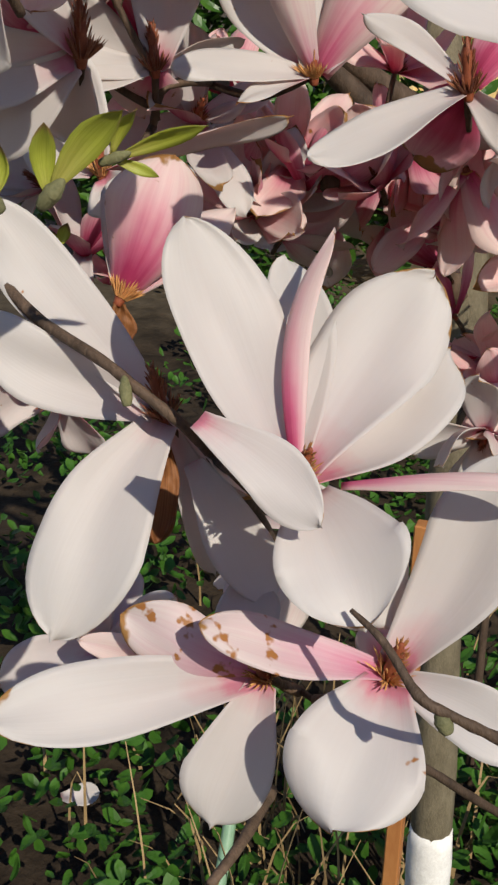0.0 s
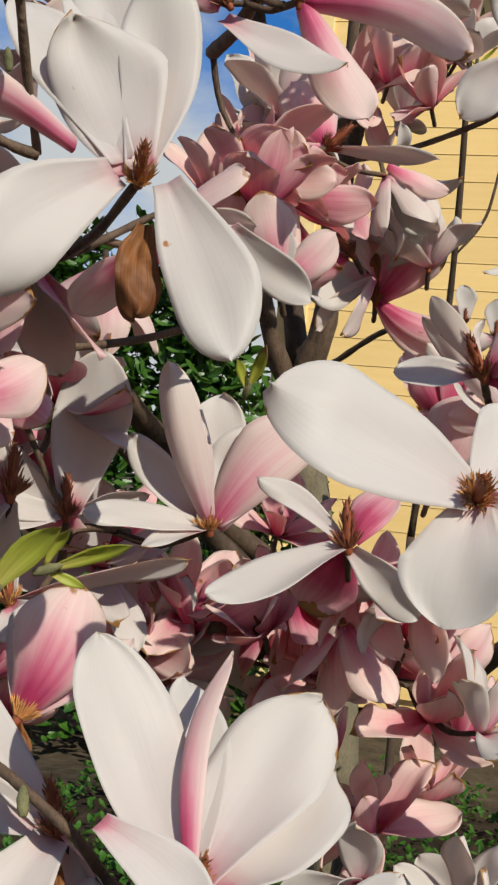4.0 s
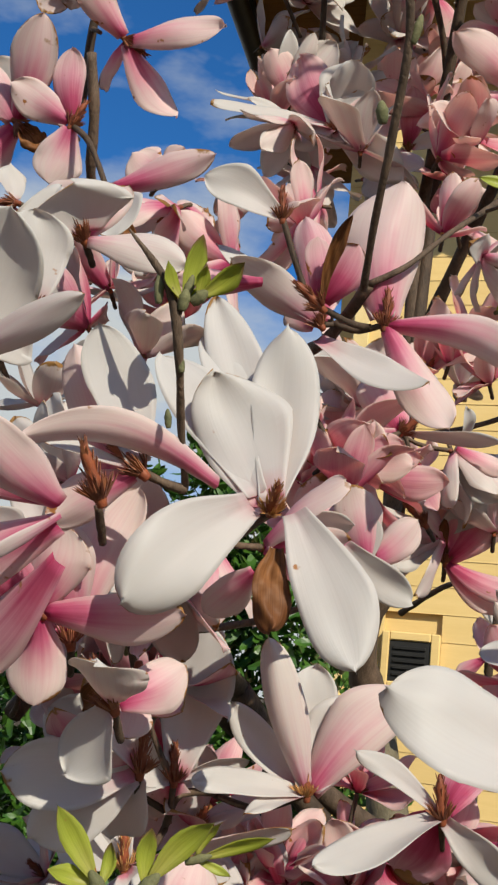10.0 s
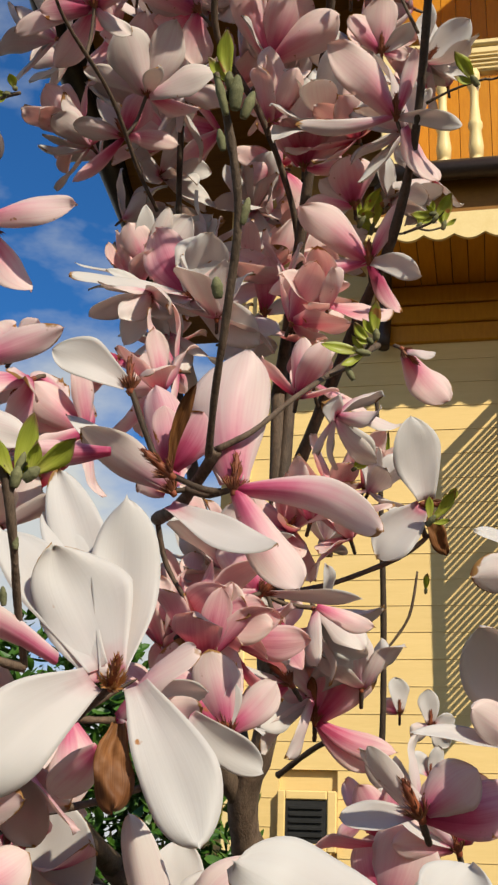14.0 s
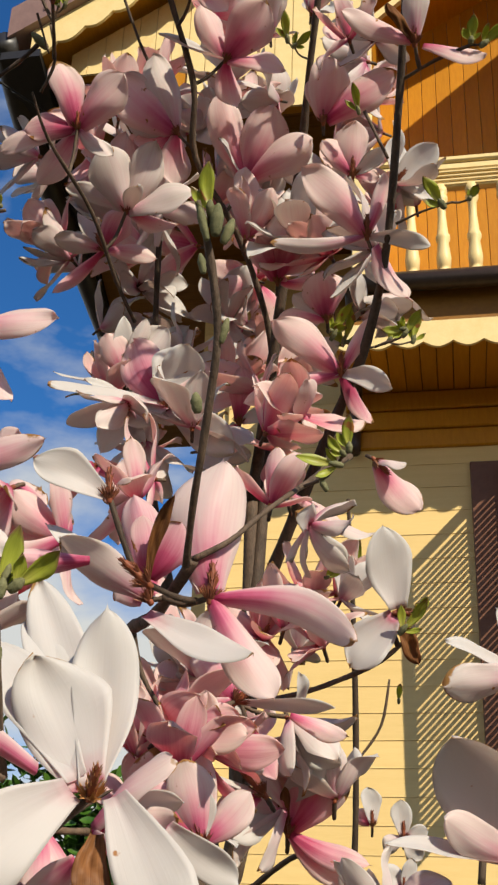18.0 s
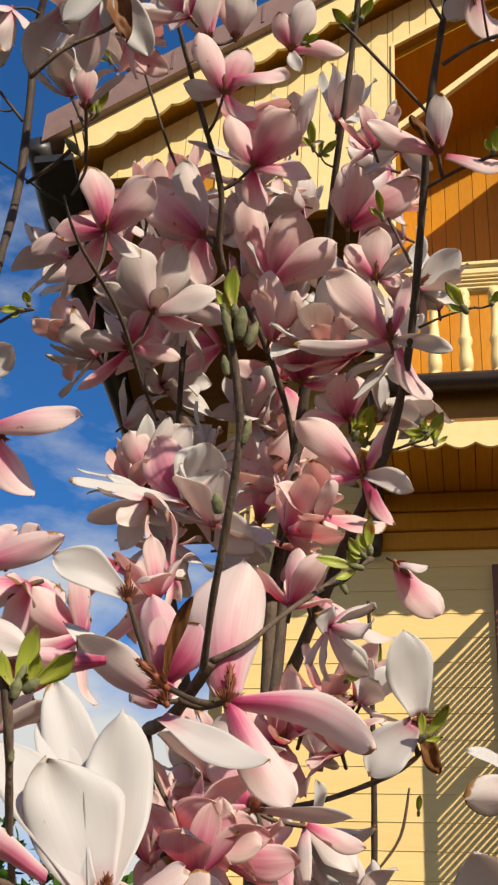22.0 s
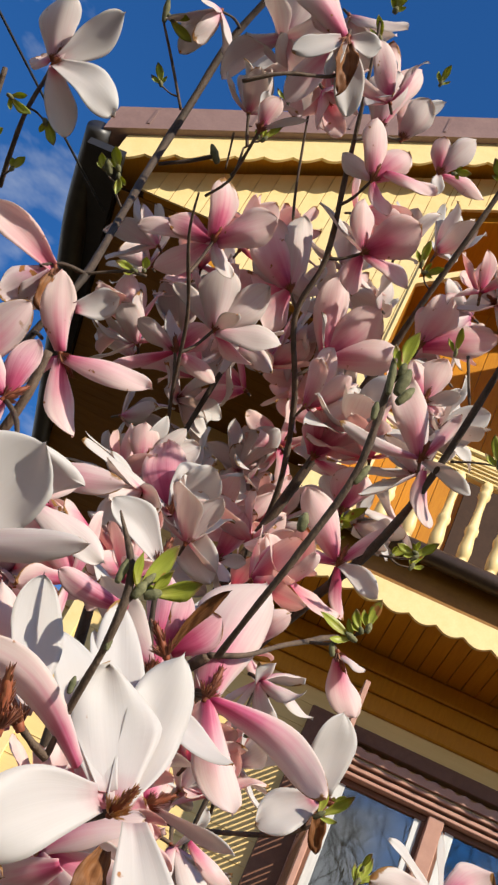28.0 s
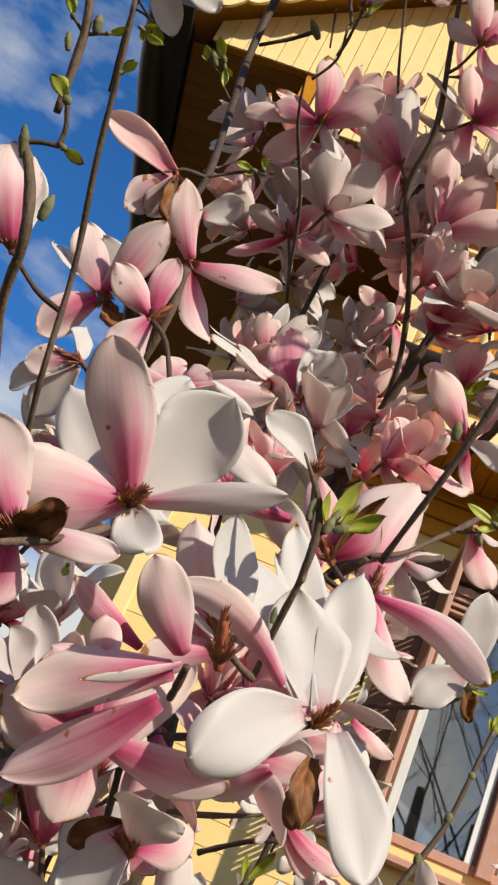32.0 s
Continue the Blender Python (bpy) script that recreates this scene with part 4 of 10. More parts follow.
trunk = part("trunk", tube([(-0.19, 1.5, -0.05), (-0.20, 1.5, 0.3), (-0.225, 1.52, 0.75), (-0.24, 1.55, 1.15), (-0.30, 1.61, 1.38), (-0.344, 1.646, 1.54)], [0.036, 0.033, 0.031, 0.030, 0.029, 0.0285], 12, 5, 0.06), BARK_GREY, tree, "grey-brown trunk, limewashed at the foot", True)
part("limewash", tube([(-0.19, 1.5, -0.04), (-0.195, 1.5, 0.12), (-0.199, 1.5, 0.27)], [0.039, 0.0365, 0.0348], 12, 4, 0.04), LIMEWASH, trunk, "white limewash coat", True)
for pts, rad in (
    ([(-0.24, 1.55, 1.15), (-0.34, 1.5, 1.32), (-0.5, 1.35, 1.5), (-0.62, 1.2, 1.62)], [0.022, 0.018, 0.014, 0.011]),
    ([(-0.23, 1.53, 0.9), (-0.12, 1.42, 1.15), (-0.05, 1.25, 1.3), (0.05, 1.15, 1.38)], [0.02, 0.016, 0.013, 0.01]),
    ([(-0.24, 1.55, 1.1), (-0.3, 1.3, 1.3), (-0.3, 1.05, 1.36), (-0.24, 0.85, 1.36)], [0.02, 0.016, 0.012, 0.009]),
    ([(-0.275, 1.503, 2.322), (-0.285, 1.49, 2.1), (-0.287, 1.46, 1.88)], [0.0087, 0.011, 0.013]),
    ([(-0.299, 1.497, 2.232), (-0.295, 1.49, 2.05), (-0.29, 1.47, 1.85)], [0.0119, 0.013, 0.014]),
    ([(-0.248, 1.376, 2.06), (-0.262, 1.40, 1.97), (-0.285, 1.44, 1.9)], [0.0106, 0.012, 0.013]),
    ([(-0.471, 1.508, 2.261), (-0.42, 1.57, 2.0), (-0.36, 1.63, 1.66)], [0.0092, 0.013, 0.018]),
    ([(-0.456, 1.304, 1.524), (-0.4, 1.45, 1.42), (-0.29, 1.59, 1.33)], [0.0167, 0.018, 0.019]),
    ([(-0.208, 1.984, 1.415), (-0.21, 2.0, 0.7), (-0.2, 2.0, -0.03)], [0.0077, 0.009, 0.01]),
):
    branch(pts, rad)
stake = link("stake", boxed(-0.245, -0.222, 1.36, 1.385, -0.05, 0.85, bevel=0.002), STAKE)
tagged(stake, "orange-stained wooden stake beside the trunk", "stake")
hose = link("hose", tube([(-0.52, 1.1, 0.02), (-0.5, 1.3, 0.1), (-0.52, 1.5, 0.35), (-0.56, 1.7, 0.5)], [0.011] * 4, 9, 6), HOSE, smooth=True)
tagged(hose, "pale green garden hose on the soil", "hose")
flower((-0.133, 0.4365, 1.3009), (0.39, -0.51, 0.76), [
    ((-0.0642, 0.0304, 0.0992), (0.45, -0.73, 0.51), 0.0480, 0.1, 0.35, "w"),
    ((-0.0333, 0.0785, 0.0794), (0.17, -0.67, 0.73), 0.0307, 0.06, 0.3, "w"),
    ((-0.0084, 0.059, 0.0937), (0.64, 0.66, -0.39), 0.0210, 0.1, 0.5, "p"),
    ((0.037, 0.0789, 0.0764), (0.05, -0.7, 0.72), 0.0560, 0.1, 0.4, "w"),
    ((0.0456, 0.0896, 0.0419), (0.35, -0.5, 0.8), 0.0563, 0.12, 0.4, "w"),
    ((0.0554, -0.0054, -0.0352), (0.2, -0.8, 0.55), 0.0270, 0.03, 0.2, "w", (-0.0352, -0.0322, 0.0359)),
    ((0.038, -0.0401, -0.0324), (0.09, -0.57, 0.82), 0.0553, -0.08, 0.35, "w", (0.0053, 0.0002, -0.0039), 0.06),
    ((0.088, -0.0, 0.0168), (0.2, 0.11, -0.97), 0.0154, 0.06, 0.4, "p", (0.0164, 0.005, -0.0017)),
    ((0.0437, 0.0179, -0.0694), (0.62, -0.78, 0.1), 0.0350, -0.05, 0.3, "w"),
], 1, False, "wide-open white magnolia flower with a pink streak")
flower((-0.2204, 0.4957, 1.2975), (-0.14, -0.23, 0.96), [
    ((-0.0222, -0.0778, -0.0862), (0.28, -0.75, 0.6), 0.0540, -0.06, 0.3, "w"),
    ((-0.1023, 0.0139, 0.0915), (0.43, -0.69, 0.58), 0.0400, 0.05, 0.3, "w"),
    ((-0.0894, -0.0245, 0.0433), (0.4, -0.85, 0.34), 0.0365, 0.05, 0.3, "w"),
    ((0.0227, 0.0161, -0.093), (0.45, -0.89, -0.03), 0.0240, -0.04, 0.3, "w"),
    ((0.0075, -0.0268, -0.043), (0.35, -0.77, 0.54), 0.0210, -0.06, 0.6, "b", (0.0015, -0.0033, -0.0092)),
    ((0.0435, -0.0002, -0.0369), (-0.41, -0.77, -0.48), 0.0198, 0.05, 0.5, "w"),
    ((0.043, 0.0036, -0.0718), (0.28, -0.83, 0.48), 0.0330, -0.04, 0.35, "w", (0.0146, -0.0015, -0.0191)),
], 1, True, "white magnolia flower with a long drooping petal")
flower((-0.1422, 0.4368, 1.2001), (-0.03, -0.65, 0.76), [
    ((-0.0637, -0.0135, 0.0231), (-0.28, 0.92, -0.29), 0.0340, 0.08, 0.5, "s"),
    ((-0.0873, -0.0071, 0.0016), (-0.08, 0.91, -0.4), 0.0161, 0.06, 0.4, "p"),
    ((-0.106, -0.0647, -0.0115), (0.35, -0.69, 0.63), 0.0388, 0.05, 0.3, "w"),
    ((-0.0155, -0.023, -0.07), (0.22, -0.94, 0.26), 0.0420, -0.07, 0.35, "w"),
    ((-0.0503, 0.0037, -0.0036), (0.1, 0.87, -0.48), 0.0295, 0.06, 0.5, "s"),
    ((-0.0314, 0.0621, 0.0115), (-0.1, -0.23, 0.97), 0.0334, 0.05, 0.3, "w"),
], 0.9, False, "half-wilted magnolia flower with brown-spotted petals")
flower((-0.0845, 0.4395, 1.2129), (0.23, -0.44, 0.87), [
    ((-0.073, -0.0362, 0.029), (0.52, -0.49, 0.7), 0.0261, 0.05, 0.35, "s"),
    ((-0.0074, -0.0556, -0.0426), (0.2, -0.6, 0.77), 0.0620, -0.06, 0.3, "w"),
    ((0.0393, 0.0313, 0.0978), (-0.13, -0.93, 0.34), 0.0450, 0.05, 0.3, "w"),
    ((0.0655, -0.0137, -0.0135), (-0.08, -0.85, 0.52), 0.0299, -0.03, 0.3, "w"),
    ((-0.0184, 0.0296, 0.0044), (0.44, 0.4, -0.8), 0.0235, 0.05, 0.3, "p"),
], 1, False, "white magnolia flower with orange stamens")
flower((-0.2837, 0.579, 1.3318), (0.33, 0.46, 0.83), [
    ((0.0214, 0.0227, 0.0742), (-0.36, 0.91, -0.19), 0.0540, 0.14, 0.5, "p"),
    ((0.0384, 0.0635, 0.0381), (-0.51, 0.65, -0.57), 0.0296, 0.08, 0.4, "p"),
    ((-0.0016, 0.071, 0.0622), (0.48, -0.57, 0.67), 0.0498, 0.1, 0.4, "w"),
    ((-0.0004, -0.0108, -0.0256), (0.43, -0.83, 0.35), 0.0193, 0.02, 0.4, "b"),
], 1, False, "closed pink and white magnolia bloom")
flower((-0.187, 0.432, 1.6145), (0.34, -0.76, 0.55), [
    ((-0.0405, 0.0063, 0.0743), (0.16, -0.98, 0.14), 0.0560, 0.05, 0.15, "w"),
    ((-0.006, 0.0195, 0.1067), (0.26, -0.96, 0.14), 0.0400, 0.09, 0.25, "w"),
    ((-0.0473, -0.045, -0.0602), (0.59, -0.8, 0.1), 0.0460, -0.02, 0.2, "w", (-0.0081, -0.0028, 0.0045)),
    ((0.0433, -0.0149, -0.0815), (0.01, -0.98, 0.2), 0.0410, -0.02, 0.2, "w", (0.0109, 0.0026, 0.0031)),
    ((-0.0821, -0.077, 0.007), (-0.49, 0.51, 0.7), 0.0240, -0.1, 0.5, "p", (-0.0249, -0.009, 0.0098), 0, -0.12),
    ((-0.0625, 0.0366, 0.115), (0.26, -0.91, 0.33), 0.0300, 0.06, 0.3, "w"),
    ((0.033, 0.0445, -0.0262), (0.45, -0.8, -0.4), 0.0220, 0.04, 0.3, "w", (0.0311, 0.0414, -0.0085)),
    ((-0.0345, 0.0256, -0.022), (-0.12, 0.77, 0.63), 0.0240, 0.05, 0.3, "p", (-0.0127, 0.032, -0.0283)),
    ((0.005, -0.0141, -0.046), (0.31, -0.89, 0.32), 0.0210, -0.06, 0.6, "b", (0.0038, 0.0031, -0.0166)),
    ((-0.0608, 0.0475, 0.139), (0.16, -0.9, 0.4), 0.0340, 0.05, 0.3, "w"),
    ((-0.074, 0.0165, 0.0895), (0.3, -0.9, 0.2), 0.0360, 0.05, 0.3, "w", (-0.0055, -0.0018, 0.0048)),
], 0.81, False, "large white magnolia flower with spreading petals")
flower((-0.3211, 0.7081, 1.4476), (-0.05, -0.13, 0.99), [
    ((0.0153, 0.0008, 0.1145), (0.36, -0.93, -0.04), 0.0549, 0.08, 0.35, "w"),
    ((-0.0912, -0.0405, 0.0408), (0.47, -0.86, 0.19), 0.0584, 0.05, 0.4, "w"),
    ((-0.0664, -0.0395, 0.0027), (0.45, -0.72, 0.54), 0.0373, 0.05, 0.3, "w"),
    ((0.0449, 0.0312, 0.0172), (0.61, -0.59, -0.52), 0.0170, 0.03, 0.3, "w"),
    ((-0.0191, 0.0295, -0.0286), (-0.14, 0.64, 0.76), 0.0512, 0.05, 0.4, "p"),
    ((-0.0722, 0.0233, 0.0742), (-0.03, 0.95, -0.32), 0.0475, 0.05, 0.4, "d"),
], 1, True, "pale magnolia flower with dark stamens")
flower((-0.223, 0.7353, 1.4469), (-0.1, -0.15, 0.98), [
    ((-0.0309, -0.0324, 0.1104), (-0.09, 0.96, 0.26), 0.0313, 0.1, 0.5, "w"),
    ((-0.0054, 0.0182, 0.0964), (0.26, -0.95, 0.19), 0.0491, 0.12, 0.5, "w"),
    ((-0.0625, -0.0036, 0.0594), (0.29, -0.92, 0.25), 0.0276, 0.05, 0.4, "w"),
    ((-0.0714, -0.0518, 0.0064), (0.45, -0.53, 0.72), 0.0289, 0.05, 0.35, "w"),
    ((0.0246, 0.0187, 0.074), (0.21, -0.96, 0.17), 0.0509, 0.08, 0.4, "w"),
    ((0.0673, 0.0191, 0.0815), (-0.14, 0.98, -0.12), 0.0506, 0.1, 0.5, "p"),
    ((-0.034, -0.0392, -0.0126), (0.08, -0.37, 0.93), 0.0165, 0.04, 0.4, "w"),
], 1, False, "upright pale pink magnolia flower")
flower((-0.1116, 0.6613, 1.4492), (-0.1, -0.15, 0.98), [
    ((-0.0718, -0.0466, -0.0377), (-0, -0.63, 0.78), 0.0345, 0.05, 0.4, "w"),
    ((-0.0586, 0.0005, 0.0347), (0.23, -0.89, 0.39), 0.0169, 0.03, 0.3, "w"),
    ((0.0432, 0.0064, -0.041), (-0.07, -0.97, -0.22), 0.0295, -0.04, 0.4, "w"),
    ((0.0212, 0.0228, 0.0328), (0.09, 0.79, -0.61), 0.0301, 0.05, 0.4, "d"),
    ((-0.0326, 0.0375, -0.039), (0.22, 0.79, 0.57), 0.0495, 0.05, 0.4, "d"),
], 1, True, "magnolia flower with drooping pale petals and dark stamens")
flower((-0.0264, 0.4924, 1.4854), (0.12, -0.92, 0.37), [
    ((-0.0849, -0.0496, 0.0434), (0.5, -0.75, 0.4), 0.0600, -0.02, 0.15, "w"),
    ((-0.009, -0.0164, -0.0572), (0.09, -0.96, 0.26), 0.0514, -0.06, 0.35, "w"),
    ((0.0228, 0.0218, 0.0442), (0.22, -0.91, 0.34), 0.0432, 0.05, 0.3, "w"),
    ((0.0354, 0.0126, -0.0232), (0.26, -0.96, -0.13), 0.0424, -0.05, 0.3, "w"),
], 1, False, "broad white magnolia petals lit by the sun")
flower((-0.3311, 0.6499, 1.3882), (-0.05, -0.13, 0.99), [
    ((0.1145, 0.0064, 0.0359), (0.28, -0.5, -0.82), 0.0231, 0.05, 0.35, "p"),
    ((-0.0511, 0.0036, 0.0265), (0.09, -0.95, 0.31), 0.0435, 0.06, 0.3, "w"),
    ((0.0206, -0.0133, -0.0155), (-0.19, -0.85, 0.49), 0.0347, -0.04, 0.4, "w"),
    ((0.049, 0.0242, -0.0024), (0.35, -0.76, -0.55), 0.0275, 0.02, 0.3, "w"),
    ((-0.0411, 0.0221, 0.0684), (0.25, -0.87, 0.43), 0.0440, 0.07, 0.4, "w"),
], 1, False, "magnolia flower with orange stamens")
flower((-0.1811, 0.6824, 1.8062), (0.07, -0.1, 0.99), [
    ((0.0026, 0.0141, 0.1215), (-0.19, 0.93, 0.3), 0.0660, 0.06, 0.5, "p"),
    ((-0.0335, 0.0384, 0.1077), (0.16, -0.97, 0.18), 0.0501, 0.1, 0.4, "p"),
    ((0.0916, -0.0241, -0.0433), (0.2, -0.8, 0.55), 0.0360, 0.03, 0.2, "w", (-0.0528, -0.0086, -0.0146)),
    ((0.1175, -0.0148, -0.0425), (0.19, 0.97, 0.18), 0.0310, -0.06, 0.45, "p", (0.0, 0.0, 0.0), 0.08, 0.1),
    ((0.0559, -0.0163, -0.0862), (0.02, 0.99, -0.17), 0.0360, -0.06, 0.45, "p"),
], 1, True, "large magnolia bloom, deep pink at the base, white tipped")
flower((-0.2339, 0.6885, 1.8076), (-0.58, -0.25, 0.77), [
    ((-0.0656, -0.0334, 0.0404), (0.07, 0.71, 0.7), 0.0396, 0.03, 0.4, "w"),
    ((-0.0795, -0.0289, 0.0578), (0.47, -0.85, 0.22), 0.0210, 0.03, 0.3, "w"),
    ((-0.0295, 0.0311, 0.1071), (-0.05, 0.96, -0.29), 0.0345, 0.05, 0.4, "d"),
    ((-0.0209, 0.0218, 0.031), (0.32, 0.86, -0.39), 0.0512, 0.04, 0.4, "p"),
], 0.9, True, "magnolia flower with flat white petals")
flower((-0.2648, 0.6579, 1.8866), (-0.05, -0.2, 0.98), [
    ((-0.0529, -0.0304, 0.0223), (0.46, -0.88, -0.11), 0.0349, -0.04, 0.35, "w"),
], 0.9, True, "loose white petal catching the sky light")
flower((-0.3675, 1.1951, 2.2532), (-0.28, -0.25, 0.93), [
    ((0.0136, -0.0116, 0.0842), (0.44, -0.88, -0.19), 0.0732, 0.06, 0.35, "w"),
    ((-0.1359, -0.0927, -0.0034), (0.47, -0.71, 0.52), 0.0324, 0.03, 0.3, "w"),
    ((-0.0557, 0.0161, 0.1093), (0.11, 0.99, -0.09), 0.0670, 0.05, 0.4, "d"),
    ((0.0442, 0.007, 0.0334), (-0.35, 0.89, 0.28), 0.0439, 0.04, 0.4, "p"),
    ((-0.0436, -0.0371, -0.0411), (0.35, -0.85, 0.4), 0.0435, 0.02, 0.3, "w"),
    ((0.0959, 0.0095, -0.0691), (-0.29, -0.81, -0.51), 0.0580, -0.04, 0.3, "w"),
], 1, True, "cluster bloom with white petals")
flower((-0.4195, 0.6596, 1.9154), (0.05, 0.2, -0.98), [
    ((0.0228, -0.0261, -0.051), (0.02, -0.89, 0.46), 0.0499, -0.02, 0.4, "w"),
    ((0.0898, 0.0005, 0.0268), (-0.11, 0.93, 0.35), 0.0275, 0.05, 0.45, "p"),
    ((-0.0595, 0.0073, -0.0202), (-0.11, 0.78, 0.61), 0.0421, 0.03, 0.4, "p"),
    ((0.0308, 0.0085, -0.0533), (0.21, -0.98, -0.03), 0.0184, -0.04, 0.5, "b"),
], 0.9, True, "magnolia flower with one broad white petal")
flower((-0.4737, 0.6825, 1.9904), (0.49, -0.01, 0.87), [
    ((-0.0484, -0.0197, 0.0286), (-0.17, 0.92, 0.34), 0.0341, 0.05, 0.4, "p"),
    ((-0.0164, 0.0043, -0.0497), (-0.58, 0.77, 0.26), 0.0439, 0.03, 0.4, "p"),
    ((-0.0029, -0.0124, 0.0621), (-0.4, 0.9, 0.16), 0.0293, 0.05, 0.4, "d"),
    ((-0.0788, -0.0031, 0.0618), (-0.04, -0.99, -0.1), 0.0396, 0.05, 0.4, "w"),
], 0.9, True, "pink magnolia flower with narrow petals")
flower((-0.3026, 0.4495, 1.5364), (-0.15, -0.22, 0.96), [
    ((-0.0071, -0.035, 0.0631), (-0.47, 0.79, 0.39), 0.0370, 0.08, 0.45, "p"),
    ((0.0245, 0.0123, 0.0869), (-0.4, 0.91, -0.02), 0.0346, 0.08, 0.4, "p"),
    ((-0.043, 0.009, 0.0538), (-0.17, 0.94, -0.29), 0.0349, 0.08, 0.4, "d"),
    ((-0.0466, -0.0387, 0.0199), (-0.55, 0.79, 0.26), 0.0303, 0.06, 0.4, "p"),
    ((0.0002, 0.0417, 0.0612), (0.5, -0.72, 0.49), 0.0389, 0.08, 0.4, "w"),
], 1, True, "dusky pink magnolia flower in shade")
flower((-0.2539, 0.4047, 1.6273), (-0.71, -0.33, 0.62), [
    ((-0.0236, -0.0204, 0.0721), (0.65, -0.76, 0.0), 0.0386, 0.07, 0.4, "w"),
    ((-0.0365, -0.0337, 0.009), (0.56, -0.42, 0.71), 0.0143, 0.04, 0.4, "w"),
    ((-0.0379, -0.0016, 0.0839), (-0.09, 0.98, -0.16), 0.0296, 0.06, 0.4, "p", (-0.0115, 0.0036, -0.0149)),
    ((-0.0468, -0.041, 0.0117), (-0.52, 0.82, 0.24), 0.0170, -0.04, 0.4, "d", (-0.0445, 0.0009, -0.0205)),
    ((-0.0436, -0.0074, -0.0298), (-0.37, 0.87, 0.33), 0.0258, 0.05, 0.4, "p"),
], 1, True, "pink magnolia flower with long pale petals")
flower((-0.2717, 0.4822, 1.5238), (0.05, 0.2, -0.98), [
    ((0.001, -0.0145, -0.0345), (-0.42, 0.83, -0.36), 0.0346, -0.05, 0.4, "p"),
    ((0.0229, 0.0102, -0.0184), (-0.44, 0.9, -0.05), 0.0246, -0.04, 0.4, "d"),
    ((-0.0276, -0.0038, -0.0236), (0.24, -0.96, -0.13), 0.0211, -0.04, 0.5, "b"),
], 0.9, True, "faded pink hanging magnolia petals")
flower((-0.2854, 0.5395, 1.4637), (0.07, -0.16, 0.98), [
    ((-0.0231, -0.0384, 0.0555), (0.87, -0.5, 0.01), 0.0312, 0.05, 0.4, "w"),
    ((-0.0695, -0.0407, -0.0064), (0.47, -0.84, 0.26), 0.0450, 0.06, 0.4, "w"),
    ((-0.0605, -0.0098, -0.0443), (0.19, -0.98, -0.05), 0.0421, -0.05, 0.3, "w"),
    ((-0.0211, 0.0227, -0.042), (0.06, -0.87, -0.5), 0.0392, -0.04, 0.3, "w"),
], 1, True, "pale magnolia petals in dappled shade")
flower((-0.3193, 0.3781, 1.7082), (-0.05, -0.2, 0.98), [
    ((0.0004, -0.0097, 0.053), (0.55, -0.82, -0.15), 0.0454, 0.08, 0.4, "w"),
    ((-0.0164, -0.0007, -0.0225), (0.46, -0.83, -0.31), 0.0363, 0.05, 0.3, "w"),
], 1, True, "white magnolia petal close to the lens")
flower((-0.045, 0.9548, 1.8744), (0.98, 0.21, 0.03), [
    ((-0.0099, -0.038, 0.076), (0.38, -0.85, -0.37), 0.0539, 0.07, 0.4, "w"),
    ((-0.046, -0.0042, -0.052), (0.08, -1, 0.01), 0.0476, 0.05, 0.4, "w"),
    ((0.0174, 0.0187, -0.0448), (0.27, -0.92, -0.28), 0.0180, -0.04, 0.5, "b"),
], 0.9, True, "white magnolia flower turned away on a thin twig")
flower((0.0673, 0.7677, 1.761), (-0.75, 0.16, -0.64), [
    ((-0.0583, -0.0398, 0.0209), (0.6, -0.61, 0.51), 0.0183, 0.04, 0.35, "w"),
    ((-0.0624, -0.0351, -0.017), (-0.51, 0.62, 0.6), 0.0342, 0.05, 0.35, "w"),
    ((-0.0191, -0.0232, 0.0473), (0.82, -0.57, 0.06), 0.0162, 0.04, 0.3, "w"),
    ((0.0323, 0.0081, 0.0438), (-0.1, 0.99, -0.11), 0.0421, 0.04, 0.4, "p"),
], 1, True, "white and dusky magnolia flower at the window")
flower((0.0504, 0.6145, 1.5998), (0.07, -0.38, 0.92), [
    ((-0.043, -0.0574, 0.0675), (-0.09, -0.73, -0.68), 0.0541, 0.08, 0.4, "w"),
    ((0.0145, -0.0093, 0.078), (0.12, -0.98, -0.14), 0.0593, 0.08, 0.4, "w"),
    ((-0.0802, -0.0505, 0.0127), (0.44, -0.51, 0.74), 0.0161, 0.05, 0.4, "p"),
    ((-0.0484, -0.0386, 0.0216), (-0.34, 0.75, 0.57), 0.0253, 0.05, 0.4, "p"),
    ((0.0243, -0.0398, 0.0501), (-0.25, -0.81, -0.52), 0.0505, 0.06, 0.4, "w"),
], 1, True, "broad pale magnolia flower in shade")
flower((-0.0391, 0.6716, 1.563), (-0.38, -0.41, 0.83), [
    ((-0.0315, -0.0219, 0.04), (0.17, 0.8, 0.57), 0.0176, -0.04, 0.4, "w"),
    ((0.037, -0.0065, 0.0282), (0.09, 0.99, 0.12), 0.0390, 0.06, 0.45, "p"),
    ((0.0671, 0.0258, 0.0147), (-0.35, 0.94, -0.05), 0.0395, 0.06, 0.45, "d"),
    ((-0.0504, -0.0064, -0.0029), (0.09, -0.88, 0.46), 0.0234, -0.04, 0.4, "w"),
], 1, True, "pink magnolia flower with strap-like petals")
